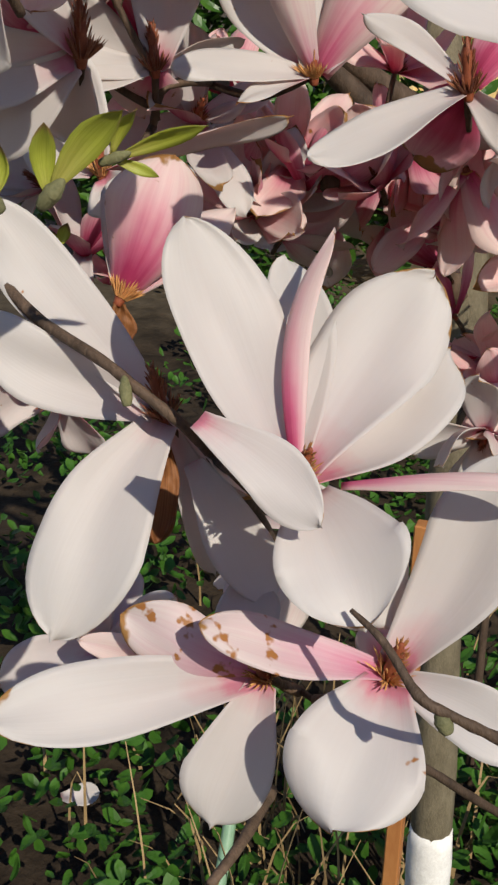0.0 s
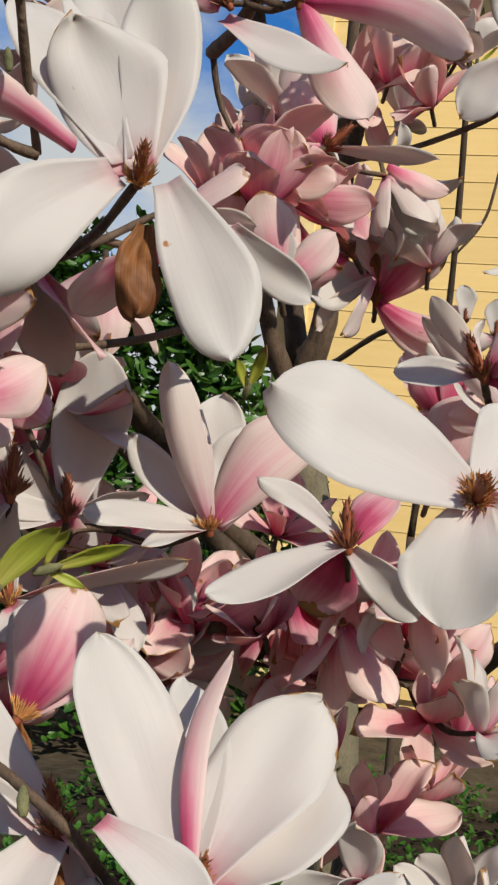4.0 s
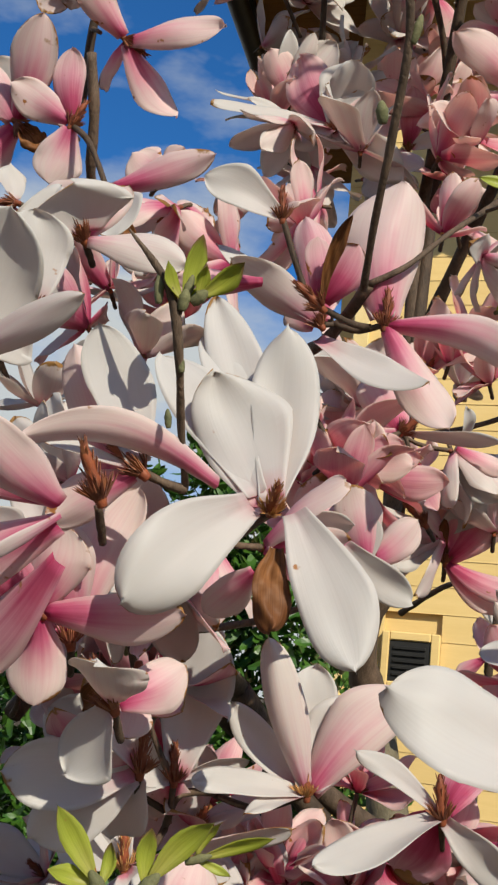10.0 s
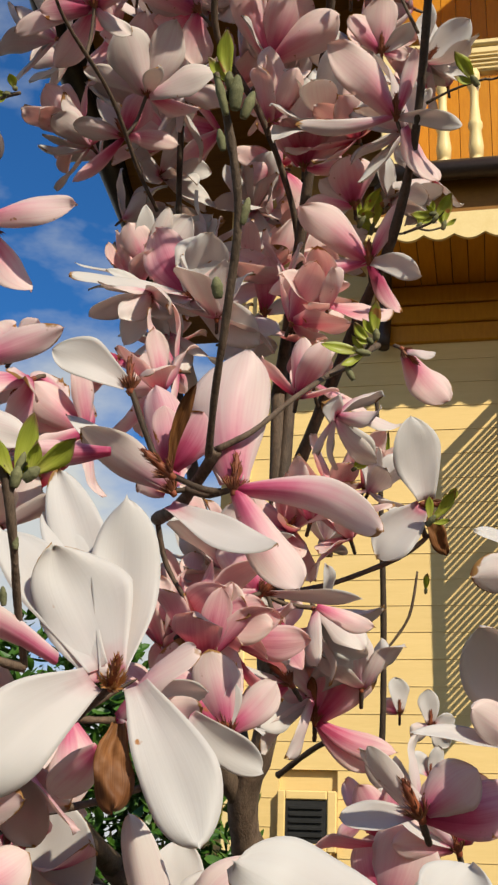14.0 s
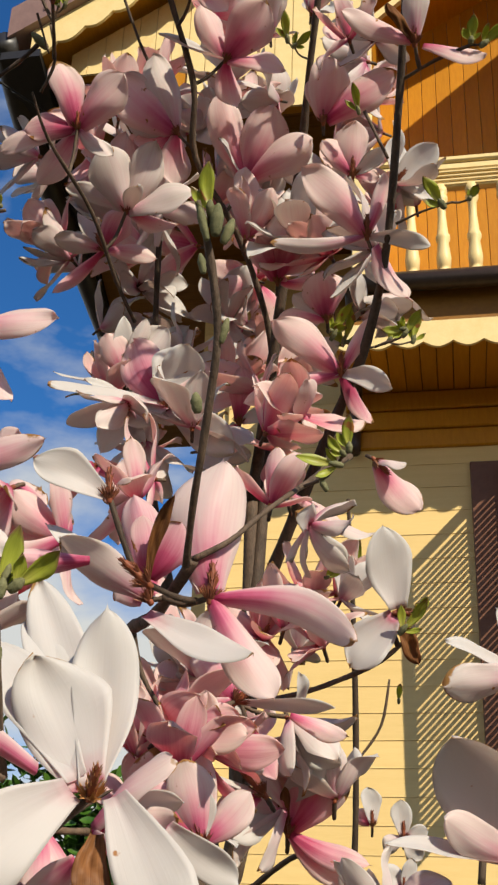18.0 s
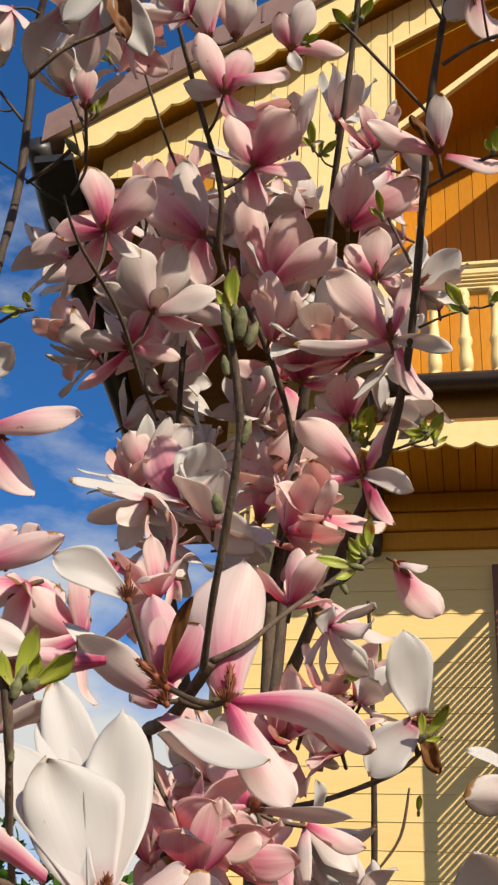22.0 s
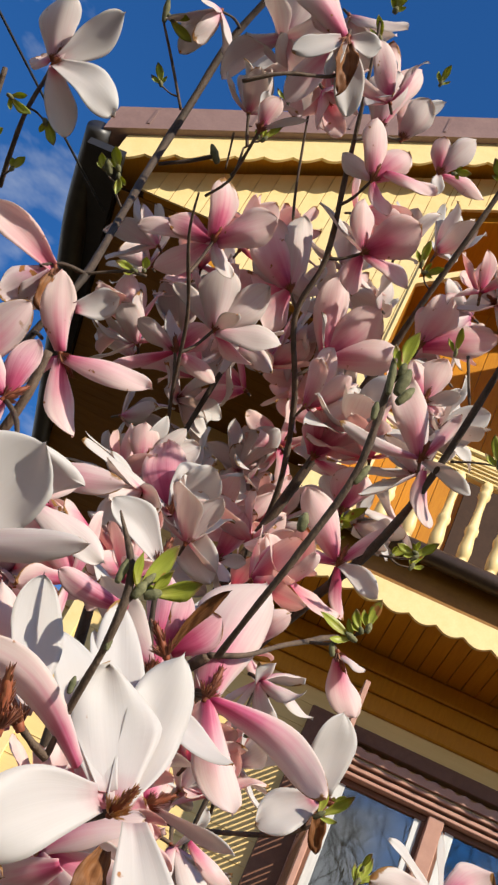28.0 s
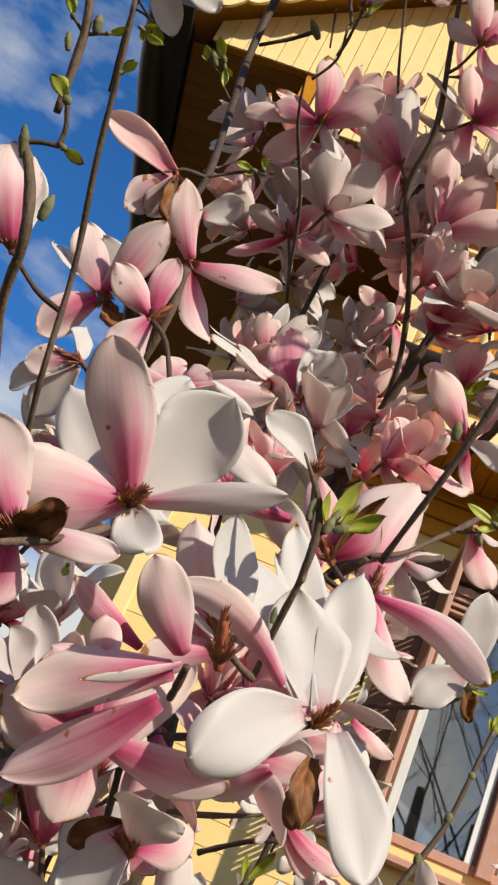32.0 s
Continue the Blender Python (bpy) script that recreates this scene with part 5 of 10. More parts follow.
flower((-0.5079, 0.8359, 2.1708), (0.77, 0.43, -0.47), [
    ((-0.0337, -0.0645, 0.0582), (-0.63, 0.6, 0.49), 0.0420, 0.05, 0.45, "p"),
    ((0.0393, -0.0082, 0.0345), (0.33, -0.73, -0.59), 0.0360, 0.04, 0.35, "w", (-0.0101, -0.0339, 0.0396)),
    ((0.1094, -0.0134, 0.0005), (0.01, 0.98, -0.21), 0.0470, 0.05, 0.4, "p"),
    ((0.0505, 0.031, -0.0748), (-0.56, 0.82, -0.15), 0.0430, -0.04, 0.4, "p"),
    ((-0.0417, 0.0405, -0.0269), (0.03, 0.96, -0.29), 0.0400, 0.05, 0.4, "p"),
], 1, True, "pink magnolia flower with spreading petals")
flower((-0.5735, 0.8289, 2.2769), (0.4, 0.56, -0.72), [
    ((-0.0999, -0.0368, 0.025), (0.3, -0.8, -0.4), 0.0420, 0.06, 0.4, "p"),
    ((-0.0438, 0.0182, -0.053), (-0.66, 0.65, 0.39), 0.0450, -0.05, 0.5, "s"),
    ((0.0108, 0.013, -0.0543), (0.35, -0.93, -0.11), 0.0300, -0.05, 0.5, "b"),
    ((-0.0169, 0.0314, -0.0446), (0.33, -0.7, -0.63), 0.0400, -0.04, 0.5, "s"),
], 0.9, True, "wilting magnolia flower with brown petals")
flower((-0.721, 0.7662, 2.5419), (0.04, -0.57, 0.82), [
    ((-0.0189, -0.0522, 0.0704), (0.03, 0.8, 0.6), 0.0541, 0.05, 0.4, "w"),
    ((0.0546, -0.0487, 0.0789), (0.72, -0.25, -0.65), 0.0498, 0.04, 0.35, "w"),
    ((0.1015, 0.0096, -0.0298), (0.05, -0.99, -0.14), 0.0554, -0.05, 0.35, "w"),
    ((0.0518, 0.0512, -0.063), (0.28, -0.84, -0.45), 0.0404, -0.03, 0.35, "w"),
    ((-0.0243, 0.0112, 0.0145), (0.33, 0.93, -0.17), 0.0497, 0.03, 0.4, "p"),
], 0.9, True, "white magnolia flower against the sky")
flower((-0.3315, 0.3315, 1.6632), (0.39, -0.92, 0.03), [
    ((-0.0378, -0.0501, 0.0668), (-0.14, 0.83, 0.54), 0.0399, 0.09, 0.45, "p"),
    ((0.0302, -0.0202, 0.0717), (0.44, -0.8, -0.41), 0.0551, 0.06, 0.35, "w"),
    ((-0.0615, -0.0015, 0.0529), (0.03, -1.0, 0.0), 0.0395, 0.06, 0.35, "w"),
    ((0.0226, -0.0159, -0.0292), (-0.31, -0.91, 0.26), 0.0283, -0.04, 0.4, "w"),
    ((0.0817, -0.0335, 0.023), (0.32, 0.92, 0.21), 0.0189, 0.04, 0.4, "w"),
    ((-0.0714, -0.0183, -0.0291), (-0.38, 0.82, 0.43), 0.0539, 0.06, 0.4, "p"),
], 1, False, "magnolia flower with a pink-backed upright petal")
flower((-0.2503, 0.348, 1.6033), (-0.24, -0.46, 0.85), [
    ((-0.0302, -0.0434, 0.0321), (-0.34, 0.75, 0.56), 0.0300, 0.08, 0.45, "p", (-0.0173, 0.0006, -0.0079)),
    ((-0.0126, 0.0019, 0.0299), (-0.09, 0.89, 0.45), 0.0200, 0.08, 0.4, "p", (-0.0538, 0.0024, -0.0338)),
    ((-0.0745, 0.0067, -0.0444), (-0.05, 0.95, 0.31), 0.0340, 0.05, 0.4, "p", (-0.0176, 0.002, -0.0127)),
    ((-0.0392, -0.033, -0.036), (0.03, 0.4, 0.92), 0.0150, 0.04, 0.4, "w", (-0.0161, 0.0011, -0.0089)),
    ((-0.067, 0.0364, -0.0626), (0.21, 0.91, 0.35), 0.0300, 0.05, 0.4, "d", (-0.0193, 0.0065, -0.0293)),
], 1, True, "dusky pink magnolia flower below the twig")
flower((-0.3064, 0.4122, 1.549), (-0.81, -0.35, 0.47), [
    ((-0.0349, -0.0312, 0.0298), (-0.37, 0.82, 0.43), 0.0453, 0.08, 0.45, "d"),
    ((-0.0543, -0.0085, 0.0014), (-0.14, 0.96, 0.24), 0.0457, 0.06, 0.45, "p"),
    ((0.0104, -0.0094, 0.0444), (-0.09, 0.97, 0.23), 0.0389, 0.06, 0.45, "p"),
    ((-0.0012, 0.0117, -0.0462), (-0.24, 0.94, 0.24), 0.0349, -0.05, 0.4, "p"),
    ((0.0822, -0.0017, 0.0045), (0.01, 0.99, 0.11), 0.0279, 0.04, 0.4, "p"),
], 1, True, "deep pink magnolia flower seen from below")
flower((-0.3708, 0.2866, 1.6063), (-0.86, -0.32, 0.4), [
    ((-0.0346, -0.026, 0.042), (-0.24, 0.9, 0.36), 0.0439, 0.07, 0.45, "p"),
    ((0.0258, -0.0246, 0.0116), (-0.16, -0.55, -0.82), 0.0201, -0.03, 0.5, "b"),
    ((0.0534, 0.0031, 0.0092), (-0.03, 0.98, -0.18), 0.0205, 0.04, 0.4, "p"),
    ((-0.0036, 0.0171, -0.0352), (-0.34, 0.83, 0.44), 0.0351, 0.05, 0.45, "d"),
], 1, True, "pink magnolia petals close by with a withered bract")
flower((-0.5747, 0.5482, 1.9263), (-0.36, -0.46, 0.81), [
    ((-0.0316, -0.0402, 0.0714), (-0.6, 0.78, 0.17), 0.0649, 0.12, 0.5, "p"),
    ((-0.016, -0.0189, 0.0782), (0.58, -0.81, -0.08), 0.0442, 0.1, 0.4, "w"),
], 0.9, True, "pink closed magnolia bloom beside the eave")
flower((-0.5313, 0.6882, 1.9968), (0.74, 0.39, -0.56), [
    ((0.0351, -0.0442, 0.0759), (-0.29, 0.76, 0.58), 0.0422, 0.05, 0.45, "p"),
    ((-0.0406, 0.0103, -0.0548), (-0.4, 0.8, 0.45), 0.0412, 0.04, 0.45, "p"),
    ((-0.0659, -0.007, 0.0402), (0.4, -0.76, 0.52), 0.0417, 0.05, 0.4, "w"),
    ((-0.042, -0.0153, 0.0636), (-0.45, 0.89, -0.08), 0.0504, 0.05, 0.4, "p"),
    ((0.0232, 0.0038, -0.0234), (0.41, -0.87, 0.27), 0.0249, -0.04, 0.5, "b"),
], 1, True, "pink magnolia flower on a slender branch")
flower((-0.5144, 0.6759, 1.9136), (-0.99, -0.16, 0.03), [
    ((-0.0446, 0.0027, -0.0182), (-0.04, 0.97, 0.24), 0.0335, 0.04, 0.4, "p"),
    ((-0.0115, 0.0032, 0.0354), (0.74, -0.61, 0.3), 0.0306, 0.04, 0.4, "w"),
    ((-0.0518, 0.0134, -0.0418), (-0.27, -0.96, 0.03), 0.0325, 0.04, 0.4, "w"),
    ((-0.0254, 0.0334, -0.0515), (0.16, -0.79, -0.59), 0.0381, -0.03, 0.4, "w"),
], 0.9, True, "slim pale pink magnolia flower")
flower((-0.4552, 0.8567, 2.0201), (0.76, -0.2, 0.62), [
    ((0.0213, -0.0104, 0.027), (-0.05, 0.92, 0.39), 0.0359, 0.04, 0.4, "p"),
    ((-0.0334, 0.0037, 0.028), (0.12, 0.99, 0.01), 0.0481, 0.05, 0.4, "p"),
], 0.9, True, "pink magnolia flower behind the branch")
flower((-0.345, 0.4809, 1.7948), (-0.4, -0.56, 0.72), [
    ((0.0024, -0.0281, 0.0228), (0.68, -0.42, -0.59), 0.0661, 0.06, 0.35, "w"),
    ((0.0195, 0.0124, 0.0383), (-0.37, 0.92, -0.11), 0.0260, 0.04, 0.4, "p"),
    ((0.0663, 0.0059, -0.0137), (-0.15, 0.94, -0.31), 0.0292, 0.03, 0.4, "w"),
    ((-0.041, -0.0127, 0.0104), (0.33, -0.93, 0.14), 0.0576, 0.05, 0.4, "w"),
], 1, True, "white magnolia petals catching the sun")
flower((-0.2608, 0.4215, 1.5036), (-0.36, -0.46, 0.81), [
    ((0.0036, -0.0324, 0.0207), (0.14, 0.54, 0.83), 0.0444, 0.05, 0.4, "w"),
    ((-0.0264, 0.014, -0.0355), (-0.2, -0.95, -0.22), 0.0386, 0.05, 0.4, "w"),
    ((0.0258, 0.0266, 0.0218), (-0.54, 0.78, -0.31), 0.0296, 0.05, 0.4, "p"),
], 1, True, "pale petals below")
flower((-0.1747, 1.0974, 1.6777), (0.04, -0.3, 0.95), [
    ((0.0051, -0.0173, 0.0891), (-0.11, 0.97, 0.2), 0.0442, 0.1, 0.5, "p"),
    ((0.0595, -0.0108, 0.0742), (0.03, 0.99, 0.12), 0.0527, 0.1, 0.5, "p"),
    ((0.0512, -0.0197, 0.0299), (0.02, -0.82, -0.58), 0.0341, 0.05, 0.4, "w", (-0.0107, -0.0119, 0.0287)),
    ((0.0838, 0.007, -0.0285), (-0.18, 0.93, -0.31), 0.0301, -0.06, 0.4, "d"),
    ((0.0556, 0.0179, -0.0485), (-0.3, 0.95, 0.01), 0.0236, -0.04, 0.4, "p"),
    ((0.0001, -0.0236, 0.039), (0.24, -0.83, -0.5), 0.0126, 0.05, 0.5, "b"),
    ((-0.0548, -0.0336, -0.0343), (0.39, -0.89, 0.25), 0.0463, 0.06, 0.4, "w", (-0.0019, -0.009, 0.026)),
], 1, True, "pink tulip-shaped magnolia flower with one white petal")
flower((-0.0208, 0.9064, 1.5467), (-0.33, -0.36, 0.87), [
    ((-0.0756, -0.0641, 0.0769), (-0.16, 0.83, 0.53), 0.0207, 0.08, 0.4, "w"),
    ((-0.0519, -0.0425, 0.0276), (0.7, -0.56, 0.45), 0.0131, 0.05, 0.4, "w"),
    ((-0.0514, -0.0235, 0.0029), (-0.38, 0.87, 0.33), 0.0297, 0.05, 0.4, "p"),
    ((0.0074, -0.0197, 0.0652), (-0.1, 0.95, 0.3), 0.0700, 0.08, 0.45, "p"),
], 1, True, "dusky magnolia flower with narrow twisting petals")
flower((-0.085, 0.9106, 1.4891), (0.34, -0.22, 0.91), [
    ((0.0269, -0.0192, 0.0773), (0.04, 0.97, 0.23), 0.0636, 0.08, 0.45, "p"),
    ((0.064, -0.0197, 0.039), (0.06, -0.85, -0.52), 0.0302, 0.05, 0.4, "w"),
    ((-0.0089, -0.0019, 0.0653), (-0.1, 1, 0.02), 0.0457, 0.06, 0.45, "d"),
], 1, True, "deep pink magnolia flower with a broad outer petal")
flower((-0.0992, 2.0998, 1.7938), (0.04, -0.3, 0.95), [
    ((-0.0028, -0.0207, 0.0611), (0.38, -0.88, -0.28), 0.0436, 0.05, 0.4, "w"),
    ((0.0423, 0.0059, 0.0115), (0.21, -0.93, -0.29), 0.0367, 0.05, 0.4, "w"),
    ((-0.0325, 0.0013, -0.0265), (-0.35, 0.81, 0.46), 0.0401, 0.05, 0.4, "w"),
    ((0.03, 0.0183, -0.0348), (0.15, -0.92, -0.35), 0.0375, -0.05, 0.4, "w"),
], 1, True, "small white magnolia flower against the wall")
flower((-0.156, 2.0807, 1.8125), (0.04, -0.3, 0.95), [
    ((-0.0028, -0.0207, 0.0611), (0.58, -0.78, -0.24), 0.0443, 0.05, 0.4, "w"),
    ((-0.0306, -0.0134, 0.0195), (-0.29, 0.94, 0.18), 0.0324, 0.05, 0.4, "p"),
], 0.9, True, "small white and pink magnolia flower")
flower((-0.0978, 2.0252, 1.6939), (0.04, -0.3, 0.95), [
    ((-0.0284, -0.019, 0.0381), (0.55, -0.84, -0.01), 0.0402, 0.05, 0.4, "w"),
    ((0.017, -0.0123, 0.0492), (0.36, -0.87, -0.34), 0.0317, 0.05, 0.4, "w"),
    ((-0.0377, -0.2244, 0.0012), (0.81, -0.13, 0.58), 0.0345, 0.05, 0.4, "w", (-0.0604, -0.01, -0.0115)),
    ((0.0396, 0.0119, -0.0086), (-0.33, 0.9, -0.27), 0.0355, 0.05, 0.4, "w"),
], 0.9, True, "small white magnolia flower with loose petals")
flower((-0.1585, 1.5038, 1.5996), (0.04, -0.3, 0.95), [
    ((-0.0394, 0.0023, -0.0346), (-0.2, 0.94, 0.29), 0.0237, 0.05, 0.4, "d"),
    ((-0.0064, -0.0112, 0.0295), (-0.07, 0.94, 0.34), 0.0241, 0.05, 0.4, "p"),
    ((0.0238, -0.0021, 0.023), (0.09, 1, -0), 0.0340, 0.05, 0.4, "d"),
    ((0.0539, 0.0069, 0.0165), (0.2, -0.95, -0.26), 0.0299, 0.05, 0.4, "w"),
], 0.9, True, "dusky pink magnolia flower in shade")
flower((-0.1979, 0.8993, 1.7731), (0.72, -0.06, 0.69), [
    ((0.0899, 0.0016, -0.0079), (-0.07, -0.5, -0.86), 0.0200, 0.04, 0.4, "w"),
    ((0.0516, 0.018, -0.0189), (-0.37, 0.92, -0.12), 0.0201, -0.05, 0.4, "p", (0.0467, 0.0136, -0.0088)),
    ((-0.0448, 0.0053, -0.0145), (-0.05, 0.88, 0.47), 0.0289, 0.05, 0.4, "p"),
    ((-0.036, 0.0067, 0.053), (-0, 0.99, -0.13), 0.0511, 0.06, 0.4, "p"),
], 1, True, "magnolia flower with thin curling petals")
flower((-0.1972, 0.9565, 1.7632), (-0.04, 0.3, -0.95), [
    ((0.0137, 0.0068, -0.044), (-0.73, 0.67, -0.13), 0.0242, -0.05, 0.4, "w"),
    ((0.0255, 0.0213, -0.0472), (-0.35, 0.91, 0.22), 0.0250, -0.04, 0.4, "d"),
    ((-0.0968, -0.0446, -0.03), (-0.46, 0.86, 0.2), 0.0340, 0.05, 0.4, "d"),
], 1, True, "deep rose magnolia flower with a pale hanging petal")
flower((-0.1833, 0.9806, 1.6996), (-0.66, -0.37, 0.65), [
    ((-0.0787, -0.0362, 0.0225), (0.48, -0.73, 0.5), 0.0170, 0.05, 0.4, "w"),
    ((-0.0449, -0.0011, -0.028), (-0.28, 0.86, 0.42), 0.0345, 0.05, 0.45, "p"),
], 1, True, "magnolia flower with a slim white petal")
flower((-0.1903, 0.7348, 1.623), (-0.27, -0.36, 0.89), [
    ((-0.0127, -0.022, 0.0581), (-0.37, 0.89, 0.26), 0.0387, 0.08, 0.45, "p"),
    ((0.0339, 0.006, 0.038), (-0.12, 0.99, -0.05), 0.0284, 0.06, 0.45, "p"),
    ((0.0056, -0.0097, 0.0336), (0.61, -0.73, -0.31), 0.0167, 0.05, 0.4, "w"),
    ((-0.0455, -0.0237, 0.0404), (-0.36, 0.92, 0.14), 0.0329, 0.06, 0.45, "d"),
], 1, True, "pink magnolia flower with upright petals")
flower((-0.3974, 1.2156, 2.2683), (0.05, -0.54, 0.84), [
    ((-0.0796, -0.0497, 0.0181), (0.52, -0.63, 0.57), 0.0265, 0.05, 0.4, "w"),
    ((0.0396, -0.0487, 0.0488), (0.27, -0.56, -0.78), 0.0614, 0.07, 0.4, "w", (0.0243, -0.0007, 0.0076)),
    ((-0.0923, -0.0054, -0.0167), (-0.12, 0.92, 0.37), 0.0210, 0.05, 0.4, "p"),
    ((-0.0091, 0.0266, -0.0621), (-0.56, 0.73, 0.39), 0.0438, -0.04, 0.45, "w"),
    ((-0.0513, -0.0122, 0.005), (0.24, -0.8, 0.55), 0.0207, -0.04, 0.4, "w", (-0.0271, 0.0287, -0.0517)),
    ((0.0706, 0.0036, -0.0236), (-0.01, -0.99, -0.17), 0.0295, 0.05, 0.4, "w"),
    ((0.0578, 0.0014, -0.0237), (-0.15, 0.94, -0.32), 0.0458, 0.05, 0.45, "w", (0.0816, 0.0322, -0.0277)),
    ((-0.0694, 0.0006, 0.0175), (0.19, -0.63, 0.76), 0.0152, 0.05, 0.4, "w", (-0.0659, -0.0276, 0.0248)),
], 1, True, "wide-open magnolia flower with white petals")
flower((-0.4496, 1.2481, 2.3343), (0.05, -0.54, 0.84), [
    ((-0.0217, -0.0353, 0.0486), (-0.51, 0.79, 0.34), 0.0487, 0.08, 0.5, "p"),
    ((0.006, -0.0361, 0.076), (0.77, -0.55, -0.32), 0.0315, 0.06, 0.4, "w"),
    ((0.035, -0.0294, 0.0734), (-0.08, 0.91, 0.4), 0.0274, 0.06, 0.4, "w"),
    ((0.0612, -0.0098, 0.0689), (-0.02, 0.99, 0.16), 0.0482, 0.06, 0.4, "w"),
], 1, True, "cupped magnolia flower with rose outside")
flower((-0.2236, 0.6422, 1.8061), (-0.66, -0.49, 0.57), [
    ((-0.0597, -0.0299, -0.0072), (-0.45, 0.81, 0.38), 0.0204, -0.08, 0.45, "d", (-0.0381, -0.0154, 0.0135)),
    ((0.0261, -0.0103, 0.0415), (-0.13, 0.94, 0.31), 0.0330, 0.08, 0.45, "d"),
    ((-0.0047, -0.0078, 0.048), (-0.39, 0.91, 0.11), 0.0255, 0.06, 0.45, "d"),
    ((0.0252, -0.032, 0.0562), (0.32, -0.76, -0.57), 0.0107, 0.05, 0.5, "b"),
], 1, True, "rose magnolia flower with a long curved petal")
flower((-0.3136, 0.989, 2.8271), (0.05, -0.54, 0.84), [
    ((-0.0317, -0.0513, 0.0707), (-0.36, 0.82, 0.43), 0.0451, 0.08, 0.5, "p"),
    ((0.0869, -0.0009, -0.0124), (-0.01, 0.99, -0.17), 0.0499, 0.07, 0.45, "p", (0.0096, -0.0101, 0.0183)),
    ((0.0297, -0.0164, 0.0706), (-0.27, 0.91, 0.32), 0.0499, 0.06, 0.4, "p"),
    ((0.0401, 0.027, -0.0309), (-0.49, 0.86, 0.11), 0.0388, -0.05, 0.4, "p"),
    ((-0.0563, -0.0085, 0.0165), (0.06, 0.8, 0.6), 0.0326, 0.05, 0.4, "w"),
], 1, True, "pink magnolia flower with a broad side petal")
flower((-0.3443, 0.9746, 2.934), (0.05, -0.54, 0.84), [
    ((-0.0062, -0.0563, 0.0667), (-0.55, 0.66, 0.51), 0.0706, 0.1, 0.55, "w"),
    ((-0.0433, -0.0539, 0.1274), (-0.48, 0.86, 0.2), 0.0514, 0.08, 0.5, "p"),
    ((0.0224, -0.039, 0.1222), (-0.34, 0.88, 0.34), 0.0466, 0.08, 0.5, "p"),
], 1, True, "upright pale pink magnolia bloom")
flower((-0.3043, 0.9945, 2.9512), (0.14, -0.52, 0.84), [
    ((0.0144, -0.0455, 0.0556), (-0.25, 0.72, 0.65), 0.0503, 0.12, 0.55, "w"),
    ((-0.0089, -0.0218, 0.0684), (-0.46, 0.86, 0.21), 0.0426, 0.1, 0.5, "p"),
    ((0.0351, -0.0206, 0.0971), (0.7, -0.61, -0.38), 0.0326, 0.05, 0.4, "w"),
], 1, True, "closed white and pink magnolia bloom")
flower((-0.232, 1.0709, 3.0016), (0.22, -0.5, 0.84), [
    ((-0.0172, -0.0329, 0.0462), (-0.07, 0.82, 0.56), 0.0344, 0.06, 0.5, "p"),
    ((0.0335, -0.0377, 0.0674), (-0.22, 0.8, 0.56), 0.0437, 0.1, 0.5, "w"),
    ((0.083, 0.0083, -0.0089), (-0.08, 0.98, 0.17), 0.0350, 0.06, 0.4, "p"),
    ((0.0118, 0.0039, -0.04), (0.07, -0.99, -0.07), 0.0238, -0.04, 0.4, "w"),
], 1, True, "small pink magnolia flower with curled tips")
flower((-0.4722, 0.8681, 2.692), (0.05, -0.54, 0.84), [
    ((-0.0127, -0.0296, 0.0422), (0.73, -0.65, -0.23), 0.0258, 0.06, 0.4, "w"),
    ((0.0066, -0.0266, 0.0429), (-0.47, 0.72, 0.52), 0.0327, 0.08, 0.5, "p"),
    ((0.0538, -0.0138, 0.0359), (0.49, -0.25, -0.83), 0.0138, 0.05, 0.4, "w"),
], 0.9, True, "small magnolia flower opening beside green leaves")
flower((-0.2852, 1.0888, 2.7736), (0.49, -0.41, 0.77), [
    ((0.065, -0.0485, 0.0553), (0.11, 0.81, 0.58), 0.0739, 0.07, 0.45, "p"),
    ((-0.0847, -0.0492, 0.0159), (0.51, -0.72, 0.48), 0.0302, 0.05, 0.4, "w"),
    ((0.084, 0.005, -0.0222), (-0.07, 1, -0.06), 0.0402, 0.06, 0.45, "p"),
    ((-0.0325, -0.0383, 0.069), (-0.41, 0.87, 0.29), 0.0445, 0.06, 0.45, "p"),
    ((0.0079, 0.0447, -0.0484), (-0.66, 0.6, 0.45), 0.0458, -0.05, 0.45, "p"),
], 1, True, "open magnolia flower with broad pink petals")
flower((-0.4972, 1.0701, 2.6522), (0.05, -0.54, 0.84), [
    ((-0.022, -0.0545, 0.0782), (-0.65, 0.7, 0.3), 0.0526, 0.08, 0.5, "p"),
    ((0.0763, -0.0429, 0.0497), (0.18, 0.86, 0.47), 0.0646, 0.08, 0.45, "p"),
    ((-0.0719, -0.0087, -0.006), (-0.14, 0.92, 0.36), 0.0426, 0.05, 0.4, "d"),
    ((-0.1148, 0.0066, -0.0226), (0.01, 0.98, 0.22), 0.0382, 0.05, 0.4, "p"),
    ((0.0443, 0.0277, -0.0308), (-0.44, 0.88, 0.16), 0.0303, -0.04, 0.4, "w"),
    ((-0.0696, 0.0472, -0.0545), (-0.08, 0.7, 0.71), 0.0423, -0.04, 0.4, "p"),
], 1, True, "pink magnolia flower with pale spreading petals")
